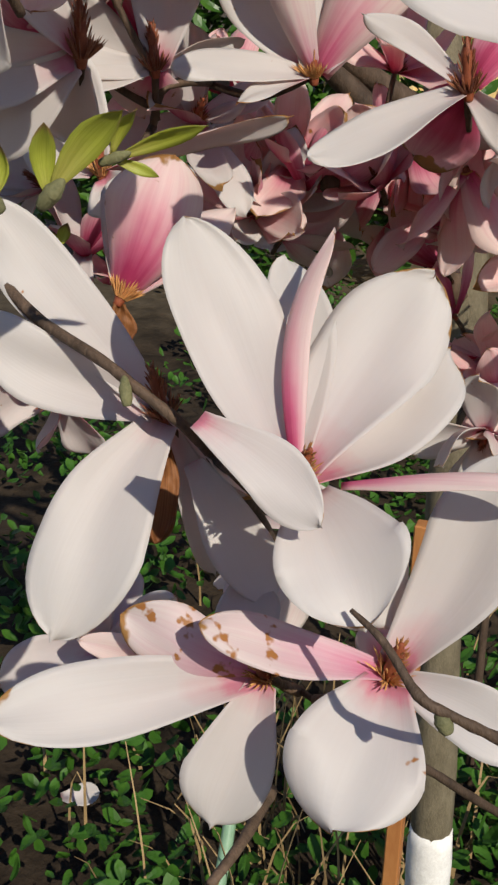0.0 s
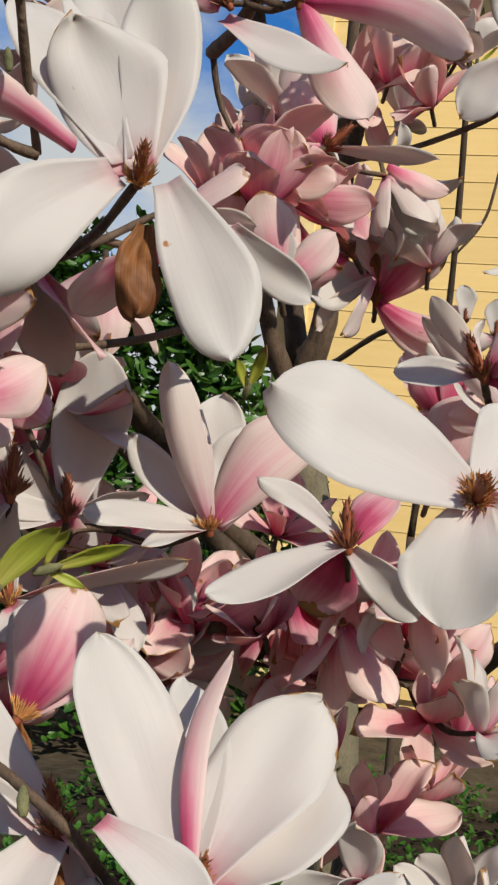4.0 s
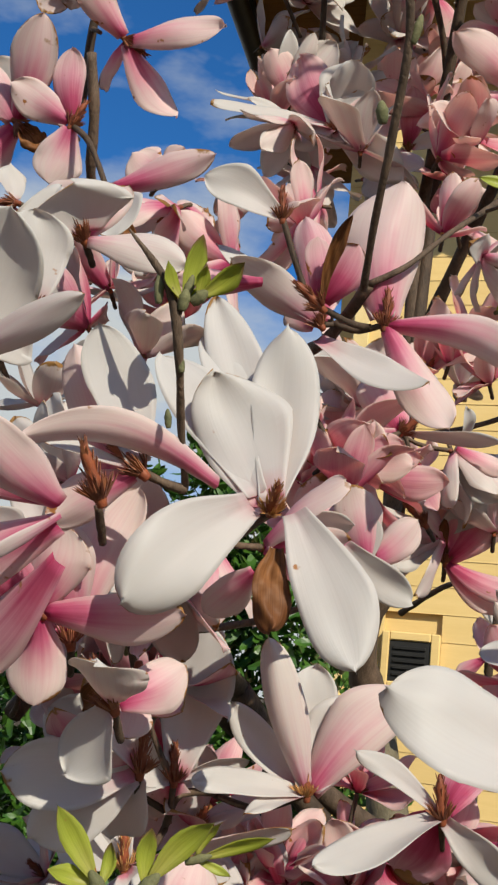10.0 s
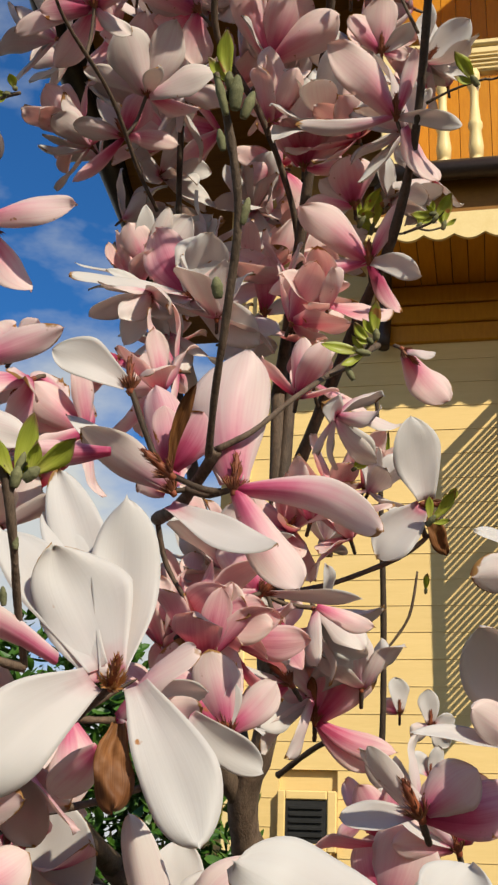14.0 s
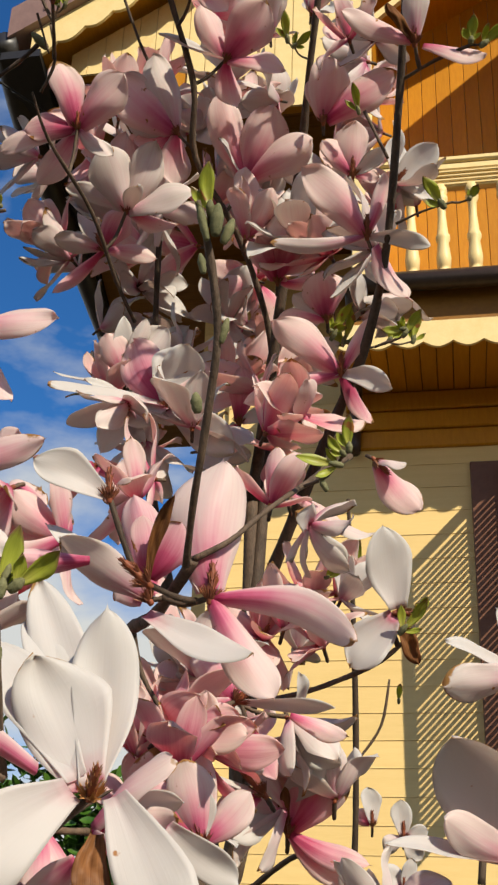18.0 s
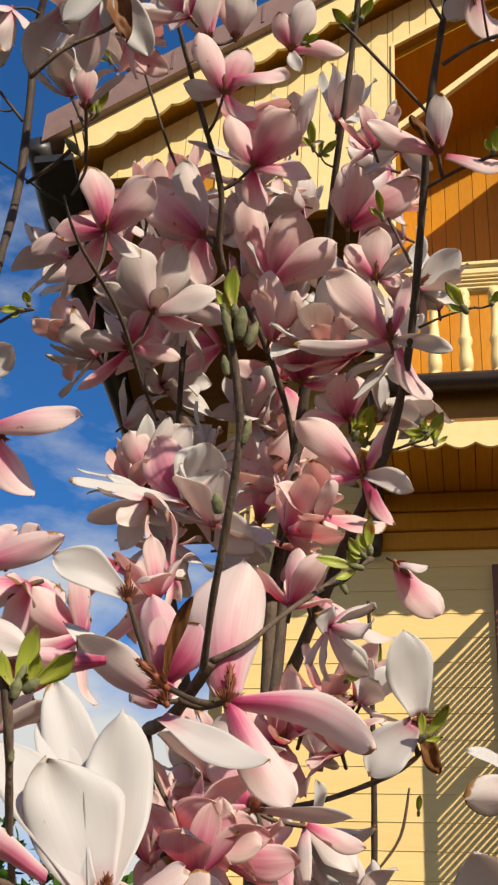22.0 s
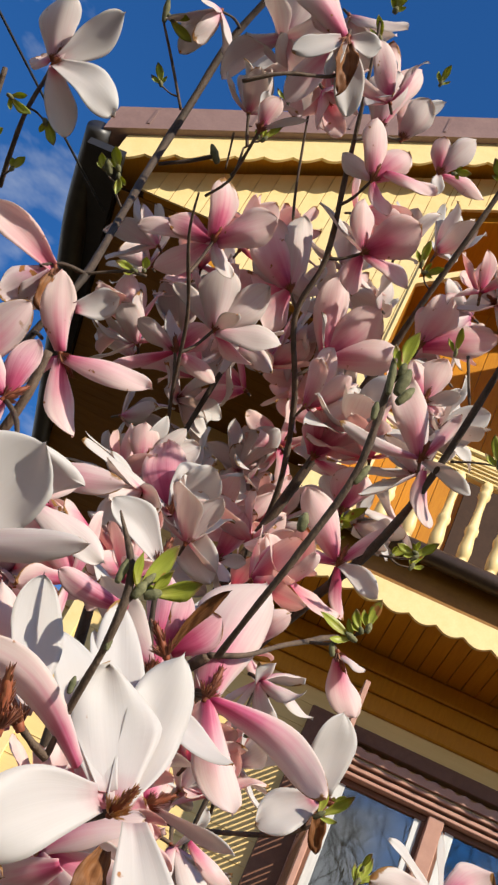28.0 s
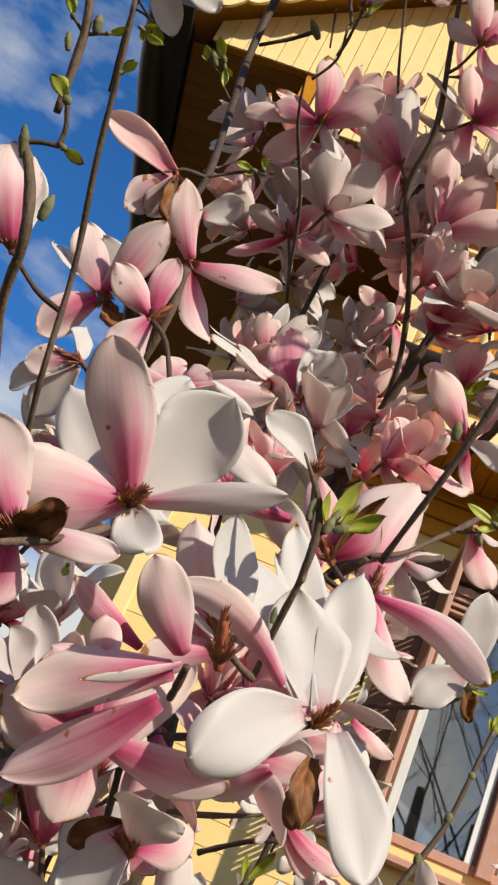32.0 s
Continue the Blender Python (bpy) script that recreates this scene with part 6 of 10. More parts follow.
flower((-0.3687, 1.149, 2.6953), (-0.55, -0.52, 0.65), [
    ((-0.0765, -0.0637, 0.0592), (-0.45, 0.83, 0.31), 0.0764, 0.07, 0.45, "p"),
    ((-0.0731, -0.0257, 0.0199), (-0.13, 0.81, 0.58), 0.0483, 0.06, 0.4, "w"),
    ((-0.0084, 0.0398, -0.0637), (-0.59, 0.65, 0.48), 0.0550, -0.05, 0.45, "p"),
    ((-0.0318, -0.0503, 0.1063), (-0.44, 0.86, 0.27), 0.0538, 0.07, 0.45, "w"),
    ((-0.0621, -0.0023, -0.0133), (-0.1, 0.95, 0.28), 0.0342, -0.04, 0.4, "d"),
], 1, True, "rose magnolia flower with drooping petals")
flower((-0.4487, 1.1832, 2.5835), (0.05, -0.54, 0.84), [
    ((-0.0175, -0.0686, 0.064), (-0.54, 0.64, 0.54), 0.0712, 0.08, 0.5, "w"),
    ((0.0481, -0.0383, 0.0908), (-0.18, 0.87, 0.46), 0.0533, 0.08, 0.45, "w"),
    ((0.1026, -0.0157, 0.0148), (0.17, 0.97, -0.18), 0.0571, 0.07, 0.4, "w"),
    ((0.0289, -0.0468, 0.0058), (0.13, -0.05, -0.99), 0.0285, 0.05, 0.4, "w"),
    ((0.0724, 0.0245, -0.0182), (-0.36, 0.91, -0.19), 0.0369, -0.05, 0.4, "p"),
    ((-0.0879, -0.0245, 0.0327), (-0.04, 0.85, 0.52), 0.0299, 0.05, 0.4, "w"),
], 1, True, "pale magnolia flower flushed with salmon pink")
flower((-0.5002, 1.248, 2.5625), (-0.39, -0.55, 0.74), [
    ((-0.0721, -0.0209, 0.0127), (-0.13, 0.81, 0.57), 0.0336, 0.06, 0.4, "w"),
    ((-0.0818, 0.0219, -0.0559), (-0.19, 0.79, 0.58), 0.0220, -0.08, 0.4, "d"),
    ((-0.0375, -0.027, 0.0502), (0.74, -0.63, 0.22), 0.0435, 0.05, 0.4, "w"),
    ((0.0318, -0.0189, 0.0564), (-0.24, 0.87, 0.43), 0.0491, 0.06, 0.45, "d"),
    ((0.0751, 0.0189, -0.0088), (-0.22, 0.96, 0.17), 0.0344, 0.05, 0.4, "p"),
], 1, True, "deep pink magnolia flower with narrow petals")
flower((-0.2762, 1.2258, 2.6573), (0.25, -0.5, 0.83), [
    ((0.1068, -0.0391, 0.0335), (0.18, 0.88, 0.44), 0.0615, 0.09, 0.45, "p"),
    ((0.0477, -0.0516, 0.0927), (-0.21, 0.81, 0.56), 0.0747, 0.11, 0.55, "p"),
    ((-0.0333, -0.0662, 0.1119), (-0.24, 0.87, 0.44), 0.0566, 0.1, 0.5, "p"),
    ((0.0377, 0.0303, -0.0367), (-0.52, 0.84, 0.17), 0.0475, -0.05, 0.4, "p"),
    ((-0.0245, -0.0538, 0.0393), (0.93, -0.34, 0.12), 0.0231, 0.05, 0.4, "w"),
], 1, True, "tall pink magnolia flower with a horizontal petal")
flower((-0.1427, 1.122, 2.6678), (0.05, -0.54, 0.84), [
    ((0.0131, -0.0458, 0.0744), (-0.34, 0.77, 0.54), 0.0627, 0.1, 0.5, "p"),
    ((0.1068, -0.0336, 0.0436), (0.16, 0.93, 0.33), 0.0576, 0.1, 0.45, "p"),
    ((-0.0158, -0.0174, 0.0599), (-0.21, 0.95, 0.22), 0.0381, 0.06, 0.4, "p"),
], 1, True, "two-toned pink magnolia flower on the high branch")
flower((-0.1027, 1.1459, 2.5859), (0.05, -0.54, 0.84), [
    ((-0.039, -0.0311, 0.0375), (-0.3, 0.86, 0.4), 0.0362, 0.06, 0.4, "p"),
    ((0.0049, -0.0303, 0.0667), (-0.33, 0.85, 0.41), 0.0510, 0.06, 0.4, "p"),
    ((0.0436, -0.0195, 0.0233), (0.08, -0.69, -0.72), 0.0254, 0.05, 0.4, "w"),
    ((0.0329, 0.0073, -0.0024), (-0.21, 0.97, 0.09), 0.0256, 0.05, 0.4, "p"),
], 1, True, "salmon-pink open magnolia flower")
flower((-0.2225, 1.2352, 2.4713), (0.14, -0.52, 0.84), [
    ((0.032, -0.0604, 0.0834), (-0.2, 0.76, 0.62), 0.0724, 0.1, 0.5, "p"),
    ((-0.0207, -0.0546, 0.0415), (-0.58, 0.62, 0.53), 0.0452, 0.09, 0.5, "d"),
    ((0.0067, -0.0337, 0.0911), (-0.28, 0.89, 0.35), 0.0553, 0.08, 0.45, "p"),
    ((0.0662, -0.0201, 0.0489), (0.08, 0.96, 0.28), 0.0389, 0.07, 0.4, "p"),
    ((0.0635, 0.0074, 0.0057), (-0.1, 0.99, -0.12), 0.0306, -0.05, 0.4, "p"),
], 1, True, "full pink magnolia bloom with striped petals")
flower((-0.0775, 1.057, 2.4139), (0.05, -0.54, 0.84), [
    ((-0.0756, -0.0736, 0.0561), (-0.47, 0.79, 0.4), 0.0548, 0.09, 0.45, "p"),
    ((-0.116, -0.0385, -0.0276), (-0.36, 0.57, 0.73), 0.0213, 0.05, 0.4, "w"),
    ((0.0763, 0.0024, -0.0203), (-0.17, -0.66, -0.73), 0.0252, 0.05, 0.35, "w"),
    ((0.0257, -0.0212, 0.0769), (-0.02, 0.96, 0.27), 0.0202, 0.05, 0.4, "p"),
    ((0.0374, 0.0428, -0.0559), (-0.69, 0.72, 0.09), 0.0456, -0.07, 0.45, "p", (0.0108, 0.0058, -0.006)),
], 1, True, "magnolia flower with a long arching pink petal")
flower((-0.1223, 1.1646, 2.2727), (0.05, -0.54, 0.84), [
    ((-0.0806, -0.0672, 0.0448), (-0.41, 0.79, 0.45), 0.0502, 0.09, 0.45, "p"),
    ((-0.1236, -0.0162, -0.0457), (-0.28, 0.85, 0.44), 0.0285, 0.06, 0.4, "p"),
    ((0.0638, -0.0067, -0.0282), (-0.23, -0.92, -0.31), 0.0327, 0.05, 0.4, "w"),
    ((0.0425, -0.0223, 0.0646), (0.03, 0.95, 0.31), 0.0225, 0.06, 0.4, "p"),
    ((-0.0618, 0.0031, -0.0214), (-0.24, -0.78, 0.58), 0.0226, 0.04, 0.4, "w"),
    ((0.0332, 0.0588, -0.0446), (-0.83, 0.55, 0.11), 0.0376, -0.04, 0.4, "d"),
], 1, True, "rose magnolia flower with petals folded back")
flower((-0.1492, 1.2334, 2.401), (-0.05, -0.55, 0.84), [
    ((-0.0038, -0.0442, 0.0487), (-0.33, 0.71, 0.62), 0.0685, 0.12, 0.55, "p"),
    ((-0.0445, -0.0163, 0.0318), (-0.19, 0.96, 0.22), 0.0329, 0.06, 0.4, "w"),
    ((-0.0655, -0.01, -0.0022), (-0.15, 0.97, 0.21), 0.0310, 0.06, 0.4, "p"),
], 1, True, "closed pale pink magnolia bloom")
flower((-0.0045, 0.8993, 2.5842), (0.05, -0.54, 0.84), [
    ((-0.0813, -0.0477, 0.0146), (-0.38, 0.79, 0.48), 0.0293, 0.05, 0.4, "p"),
    ((0.006, -0.0381, 0.0605), (-0.09, 0.84, 0.54), 0.0333, 0.06, 0.4, "w"),
    ((0.0724, 0.0072, -0.0288), (-0.21, 0.93, -0.3), 0.0356, 0.05, 0.4, "p", (0.0072, 0.0019, -0.001)),
    ((-0.0294, -0.0502, 0.0138), (0.5, -0.49, -0.72), 0.0145, 0.05, 0.5, "b"),
], 1, True, "pink magnolia flower with a brown-edged petal")
flower((0.0503, 0.7922, 2.7644), (-0.05, 0.54, -0.84), [
    ((-0.0699, -0.0346, 0.0345), (-0.06, 0.77, 0.64), 0.0397, 0.06, 0.4, "p"),
    ((-0.0334, 0.0256, -0.03), (-0.14, 0.67, 0.73), 0.0344, -0.05, 0.4, "w"),
    ((0.0201, 0.0409, -0.0578), (-0.57, 0.75, 0.33), 0.0520, -0.08, 0.5, "p"),
    ((0.0946, 0.0085, 0.0124), (-0.13, 0.94, 0.31), 0.0406, -0.06, 0.4, "p"),
    ((-0.0093, -0.0365, 0.0911), (-0.05, 0.93, 0.37), 0.0435, 0.06, 0.4, "p"),
    ((0.02, -0.013, -0.0303), (-0.58, -0.81, -0.04), 0.0309, 0.05, 0.4, "w"),
    ((0.0595, -0.0179, 0.081), (-0.13, 0.94, 0.3), 0.0577, 0.06, 0.45, "p"),
], 1, True, "pink magnolia flower hanging among bare twigs")
flower((-0.0764, 1.1245, 2.1239), (0.66, 0.49, -0.57), [
    ((0.0513, 0.0406, -0.0488), (-0.57, 0.82, 0.09), 0.0484, -0.1, 0.45, "p"),
    ((0.0352, -0.0094, -0.0131), (-0.05, 0.75, -0.66), 0.0256, 0.05, 0.4, "w"),
], 0.9, True, "pink magnolia flower with two hanging petals")
flower((-0.3878, 0.69, 2.711), (-0.05, 0.54, -0.84), [
    ((-0.0957, -0.0507, 0.0153), (-0.34, 0.79, 0.5), 0.0531, 0.06, 0.4, "p"),
    ((-0.0507, 0.0036, -0.0565), (0.1, -0.98, -0.16), 0.0360, -0.05, 0.4, "w"),
    ((0.0409, 0.0524, -0.07), (0.39, -0.83, -0.4), 0.0453, -0.05, 0.4, "w"),
    ((-0.0395, 0.0658, -0.0751), (-0.51, 0.49, 0.7), 0.0400, -0.05, 0.4, "p"),
    ((-0.0001, 0.0083, -0.0687), (0.02, -0.99, -0.12), 0.0186, -0.05, 0.4, "w"),
    ((0.0219, 0.0173, -0.0767), (0.27, -0.95, -0.14), 0.0316, -0.05, 0.6, "b"),
    ((-0.0546, -0.0218, 0.019), (-0.25, 0.91, 0.33), 0.0380, 0.05, 0.4, "p"),
    ((0.0401, 0.007, 0.0187), (0.4, -0.68, -0.61), 0.0326, 0.05, 0.4, "w"),
], 1, True, "magnolia flower with a withered brown heart")
flower((-0.2927, 1.3383, 2.2931), (0.05, -0.54, 0.84), [
    ((0.0086, -0.0428, 0.0685), (-0.39, 0.76, 0.52), 0.0408, 0.08, 0.5, "d"),
    ((0.0389, -0.0033, 0.0157), (0.1, -0.89, -0.44), 0.0242, 0.05, 0.4, "w"),
    ((-0.0276, 0.019, -0.0368), (-0.25, 0.77, 0.59), 0.0382, 0.05, 0.4, "p"),
    ((-0.0604, 0.0163, -0.0601), (-0.18, -0.98, -0.09), 0.0503, 0.05, 0.4, "w"),
], 1, True, "rose magnolia flower deep in the crown")
flower((-0.2104, 1.2649, 2.1497), (0.05, -0.54, 0.84), [
    ((-0.017, -0.026, 0.0355), (-0.62, 0.75, 0.25), 0.0418, 0.06, 0.45, "d"),
    ((0.0248, -0.0132, 0.0271), (0.16, 0.94, 0.31), 0.0348, 0.06, 0.4, "p"),
    ((0.0755, 0.0274, -0.0406), (-0.45, 0.86, -0.26), 0.0224, 0.05, 0.4, "p"),
], 1, True, "dark rose magnolia flower in the shade")
bloom((-0.4855, 0.8749, 2.8453), (-0.63, -0.76, 0.11), 0.087, 60, "w", 0, 6, "whitish magnolia bloom flushed with pink")
bloom((-0.4106, 0.8196, 2.7649), (0.76, 0.35, -0.55), 0.073, 60, "p", 1, 7, "pink magnolia bloom with paler petal tips")
bloom((-0.5046, 0.818, 2.8351), (-0.01, -0.39, 0.92), 0.098, 50, "w", 2, 8, "whitish magnolia bloom flushed with pink")
bloom((-0.3414, 1.188, 2.9585), (1, -0.07, 0.04), 0.098, 45, "p", 3, 6, "pink magnolia bloom with paler petal tips")
bloom((-0.4981, 1.2459, 2.8267), (0.2, -0.45, 0.87), 0.098, 35, "p", 4, 7, "pink magnolia bloom with paler petal tips")
bloom((-0.4502, 1.2756, 2.8868), (0.11, -0.71, 0.7), 0.098, 40, "p", 5, 8, "pink magnolia bloom with paler petal tips")
bloom((-0.6196, 1.2222, 2.7375), (-0.94, -0.3, 0.15), 0.089, 45, "w", 6, 6, "whitish magnolia bloom flushed with pink")
bloom((-0.5122, 1.3474, 2.7592), (0.34, -0.41, 0.85), 0.098, 35, "p", 7, 7, "pink magnolia bloom with paler petal tips")
bloom((-0.4374, 1.299, 2.6681), (0.87, 0.31, -0.39), 0.098, 60, "w", 8, 8, "whitish magnolia bloom flushed with pink")
bloom((-0.3435, 1.3607, 2.8772), (0.08, -0.67, 0.74), 0.096, 30, "w", 9, 6, "whitish magnolia bloom flushed with pink")
bloom((-0.2621, 1.3648, 2.8928), (0.04, -0.47, 0.88), 0.086, 28, "w", 10, 7, "whitish magnolia bloom flushed with pink")
bloom((-0.1121, 1.4094, 2.9574), (0.83, -0.48, 0.28), 0.088, 35, "p", 11, 8, "pink magnolia bloom with paler petal tips")
bloom((-0.3811, 1.4298, 2.7602), (0.39, -0.6, 0.7), 0.098, 40, "p", 12, 6, "pink magnolia bloom with paler petal tips")
bloom((-0.3078, 1.4818, 2.7928), (0.39, -0.35, 0.85), 0.098, 45, "w", 13, 7, "whitish magnolia bloom flushed with pink")
bloom((-0.5817, 1.3181, 2.5995), (-0.72, -0.52, 0.46), 0.089, 45, "w", 14, 8, "whitish magnolia bloom flushed with pink")
bloom((-0.4373, 1.3592, 2.3891), (0.41, -0.71, 0.57), 0.090, 50, "w", 15, 6, "whitish magnolia bloom flushed with pink")
bloom((-0.3944, 1.3804, 2.3679), (0.55, -0.35, 0.76), 0.094, 55, "w", 16, 7, "whitish magnolia bloom flushed with pink")
bloom((-0.4358, 1.3303, 2.2481), (-0.17, -0.36, 0.92), 0.080, 45, "p", 17, 8, "pink magnolia bloom with paler petal tips")
bloom((-0.3726, 1.4326, 2.2932), (0.93, -0.15, -0.34), 0.085, 60, "w", 18, 6, "whitish magnolia bloom flushed with pink")
bloom((-0.331, 1.4698, 2.433), (0.33, -0.29, 0.9), 0.098, 40, "p", 19, 7, "pink magnolia bloom with paler petal tips")
bloom((-0.3524, 1.4964, 2.5722), (0.3, -0.81, 0.51), 0.094, 40, "w", 20, 8, "whitish magnolia bloom flushed with pink")
bloom((-0.2775, 1.5457, 2.5161), (-0.14, -0.36, 0.92), 0.094, 40, "p", 21, 6, "pink magnolia bloom with paler petal tips")
bloom((-0.2484, 1.4979, 2.4119), (0.49, -0.42, 0.76), 0.089, 45, "p", 22, 7, "pink magnolia bloom with paler petal tips")
bloom((-0.1437, 1.218, 2.5006), (-0.5, -0.68, 0.54), 0.098, 55, "p", 23, 8, "pink magnolia bloom with paler petal tips")
bloom((-0.0603, 1.0645, 2.7604), (-0.85, -0.51, -0.16), 0.071, 60, "w", 24, 6, "whitish magnolia bloom flushed with pink")
bloom((0.02, 0.9052, 2.9352), (-0.85, -0.5, 0.17), 0.078, 55, "p", 25, 7, "pink magnolia bloom with paler petal tips")
bloom((-0.2484, 1.4516, 2.2974), (0.23, -0.61, 0.75), 0.090, 35, "p", 26, 8, "pink magnolia bloom with paler petal tips")
bloom((-0.1879, 1.3533, 2.0192), (0.22, -0.58, 0.78), 0.078, 50, "p", 27, 6, "pink magnolia bloom with paler petal tips")
bloom((-0.137, 1.3112, 2.005), (0.63, -0.44, 0.64), 0.071, 35, "w", 28, 7, "whitish magnolia bloom flushed with pink")
bloom((-0.2201, 1.1748, 1.9142), (0.39, -0.79, 0.48), 0.070, 60, "p", 29, 8, "pink magnolia bloom with paler petal tips")
bloom((-0.293, 1.0759, 1.8614), (0.6, -0.66, 0.46), 0.073, 55, "d", 30, 6, "deep rose magnolia bloom in the crown")
bloom((-0.2741, 0.9414, 1.7556), (0.31, -0.71, 0.63), 0.071, 50, "d", 31, 7, "deep rose magnolia bloom in the crown")
bloom((-0.231, 0.9054, 1.7313), (0.9, 0.43, 0.07), 0.070, 40, "d", 32, 8, "deep rose magnolia bloom in the crown")
bloom((-0.2597, 0.8206, 1.6416), (0.48, -0.71, 0.52), 0.070, 60, "d", 33, 6, "deep rose magnolia bloom in the crown")
bloom((-0.289, 0.8961, 1.7193), (-0.11, -0.29, 0.95), 0.070, 35, "p", 34, 7, "pink magnolia bloom with paler petal tips")
bloom((-0.2732, 0.9775, 1.8105), (0.67, -0.65, 0.35), 0.070, 60, "w", 35, 8, "whitish magnolia bloom flushed with pink")
bloom((-0.1918, 1.2807, 1.9277), (0.22, -0.23, 0.95), 0.070, 40, "w", 36, 6, "whitish magnolia bloom flushed with pink")
bloom((-0.1488, 1.3646, 2.0303), (0.49, -0.38, 0.79), 0.074, 35, "p", 37, 7, "pink magnolia bloom with paler petal tips")
bloom((-0.344, 0.7313, 1.5266), (0.29, -0.43, 0.86), 0.070, 50, "d", 38, 8, "deep rose magnolia bloom in the crown")
bloom((-0.3494, 0.6817, 1.5101), (-0.36, -0.18, 0.92), 0.070, 45, "d", 39, 6, "deep rose magnolia bloom in the crown")
bloom((-0.4395, 0.899, 1.9335), (-0.78, -0.63, 0.01), 0.070, 60, "w", 40, 7, "whitish magnolia bloom flushed with pink")
bloom((-0.2472, 0.9949, 1.8119), (-0.49, -0.19, 0.85), 0.070, 60, "w", 41, 8, "whitish magnolia bloom flushed with pink")
bloom((-0.2561, 0.8483, 1.7311), (0.52, 0.58, 0.62), 0.070, 50, "d", 42, 6, "deep rose magnolia bloom in the crown")
bloom((-0.2294, 0.8102, 1.6938), (0.1, 0.03, 0.99), 0.070, 45, "d", 43, 7, "deep rose magnolia bloom in the crown")
bloom((-0.2639, 0.9107, 1.6676), (0.5, -0.07, 0.86), 0.070, 45, "w", 44, 8, "whitish magnolia bloom flushed with pink")
bloom((-0.2177, 1.0692, 1.7441), (0.13, -0.06, 0.99), 0.070, 50, "d", 45, 6, "deep rose magnolia bloom in the crown")
bloom((-0.1745, 1.0901, 1.7005), (-0.97, 0.11, 0.2), 0.070, 50, "w", 46, 7, "whitish magnolia bloom flushed with pink")
bloom((-0.4429, 0.9212, 1.8955), (0.21, -0.78, 0.59), 0.070, 50, "d", 47, 8, "deep rose magnolia bloom in the crown")
bloom((-0.4921, 0.9483, 1.956), (0.36, 0.46, 0.81), 0.070, 60, "w", 48, 6, "whitish magnolia bloom flushed with pink")
bloom((-0.4965, 0.8514, 1.9001), (-0.37, -0.53, 0.76), 0.070, 50, "p", 49, 7, "pink magnolia bloom with paler petal tips")
bloom((-0.4419, 0.8289, 1.8237), (0.19, 0.31, 0.93), 0.070, 50, "w", 50, 8, "whitish magnolia bloom flushed with pink")
bloom((-0.5456, 0.8862, 1.9195), (-0.34, -0.7, -0.63), 0.070, 60, "w", 51, 6, "whitish magnolia bloom flushed with pink")
bloom((-0.4856, 0.7246, 1.7443), (0.35, -0.55, 0.75), 0.070, 50, "w", 52, 7, "whitish magnolia bloom flushed with pink")
bloom((-0.4677, 0.6927, 1.6595), (-0.41, -0.41, 0.81), 0.070, 45, "d", 53, 8, "deep rose magnolia bloom in the crown")
bloom((-0.4071, 0.6712, 1.5868), (0.15, -0.22, 0.96), 0.070, 40, "d", 54, 6, "deep rose magnolia bloom in the crown")
bloom((-0.4418, 0.6744, 1.514), (-0.11, 0.35, 0.93), 0.070, 50, "d", 55, 7, "deep rose magnolia bloom in the crown")
bloom((-0.393, 0.6976, 1.4672), (-0.15, -0.65, 0.75), 0.070, 45, "d", 56, 8, "deep rose magnolia bloom in the crown")
bloom((-0.4162, 0.6214, 1.5554), (-0.22, -0.87, 0.44), 0.070, 50, "p", 57, 6, "pink magnolia bloom with paler petal tips")
bloom((-0.3236, 0.7404, 1.6333), (0.04, 0.21, -0.98), 0.070, 40, "p", 58, 7, "pink magnolia bloom with paler petal tips")
bloom((-0.3219, 0.7824, 1.4099), (0.44, -0.61, 0.66), 0.070, 55, "d", 59, 8, "deep rose magnolia bloom in the crown")
bloom((-0.265, 0.8626, 1.354), (0.32, 0.61, 0.72), 0.070, 50, "d", 60, 6, "deep rose magnolia bloom in the crown")
bloom((-0.2089, 0.8783, 1.3598), (-0.23, -0.72, 0.65), 0.070, 50, "d", 61, 7, "deep rose magnolia bloom in the crown")
bloom((-0.3018, 0.8551, 1.3358), (-0.2, -0.86, 0.47), 0.070, 50, "d", 62, 8, "deep rose magnolia bloom in the crown")
bloom((-0.1374, 0.843, 1.3787), (0.23, 0.25, -0.94), 0.070, 45, "p", 63, 6, "pink magnolia bloom with paler petal tips")
bloom((-0.0821, 0.7986, 1.4214), (-0.08, -0.57, -0.82), 0.070, 45, "p", 64, 7, "pink magnolia bloom with paler petal tips")
bloom((-0.1083, 0.9276, 1.3276), (-0.73, 0.22, 0.65), 0.070, 45, "w", 65, 8, "whitish magnolia bloom flushed with pink")
bloom((-0.0683, 0.8888, 1.3082), (0.22, -0.62, 0.75), 0.070, 40, "p", 66, 6, "pink magnolia bloom with paler petal tips")
bloom((-0.146, 0.9679, 1.3405), (-0.82, -0.48, 0.33), 0.070, 50, "d", 67, 7, "deep rose magnolia bloom in the crown")
bloom((-0.0252, 0.8482, 1.3102), (0.09, -0.14, 0.99), 0.070, 45, "w", 68, 8, "whitish magnolia bloom flushed with pink")
bloom((-0.0931, 0.9274, 1.3638), (0.44, -0.27, 0.86), 0.070, 50, "d", 69, 6, "deep rose magnolia bloom in the crown")
bloom((-0.2419, 0.94, 1.3524), (-0.05, -0.71, 0.7), 0.070, 50, "d", 70, 7, "deep rose magnolia bloom in the crown")
bloom((-0.1837, 0.96, 1.3198), (0.74, -0.1, 0.66), 0.070, 50, "d", 71, 8, "deep rose magnolia bloom in the crown")
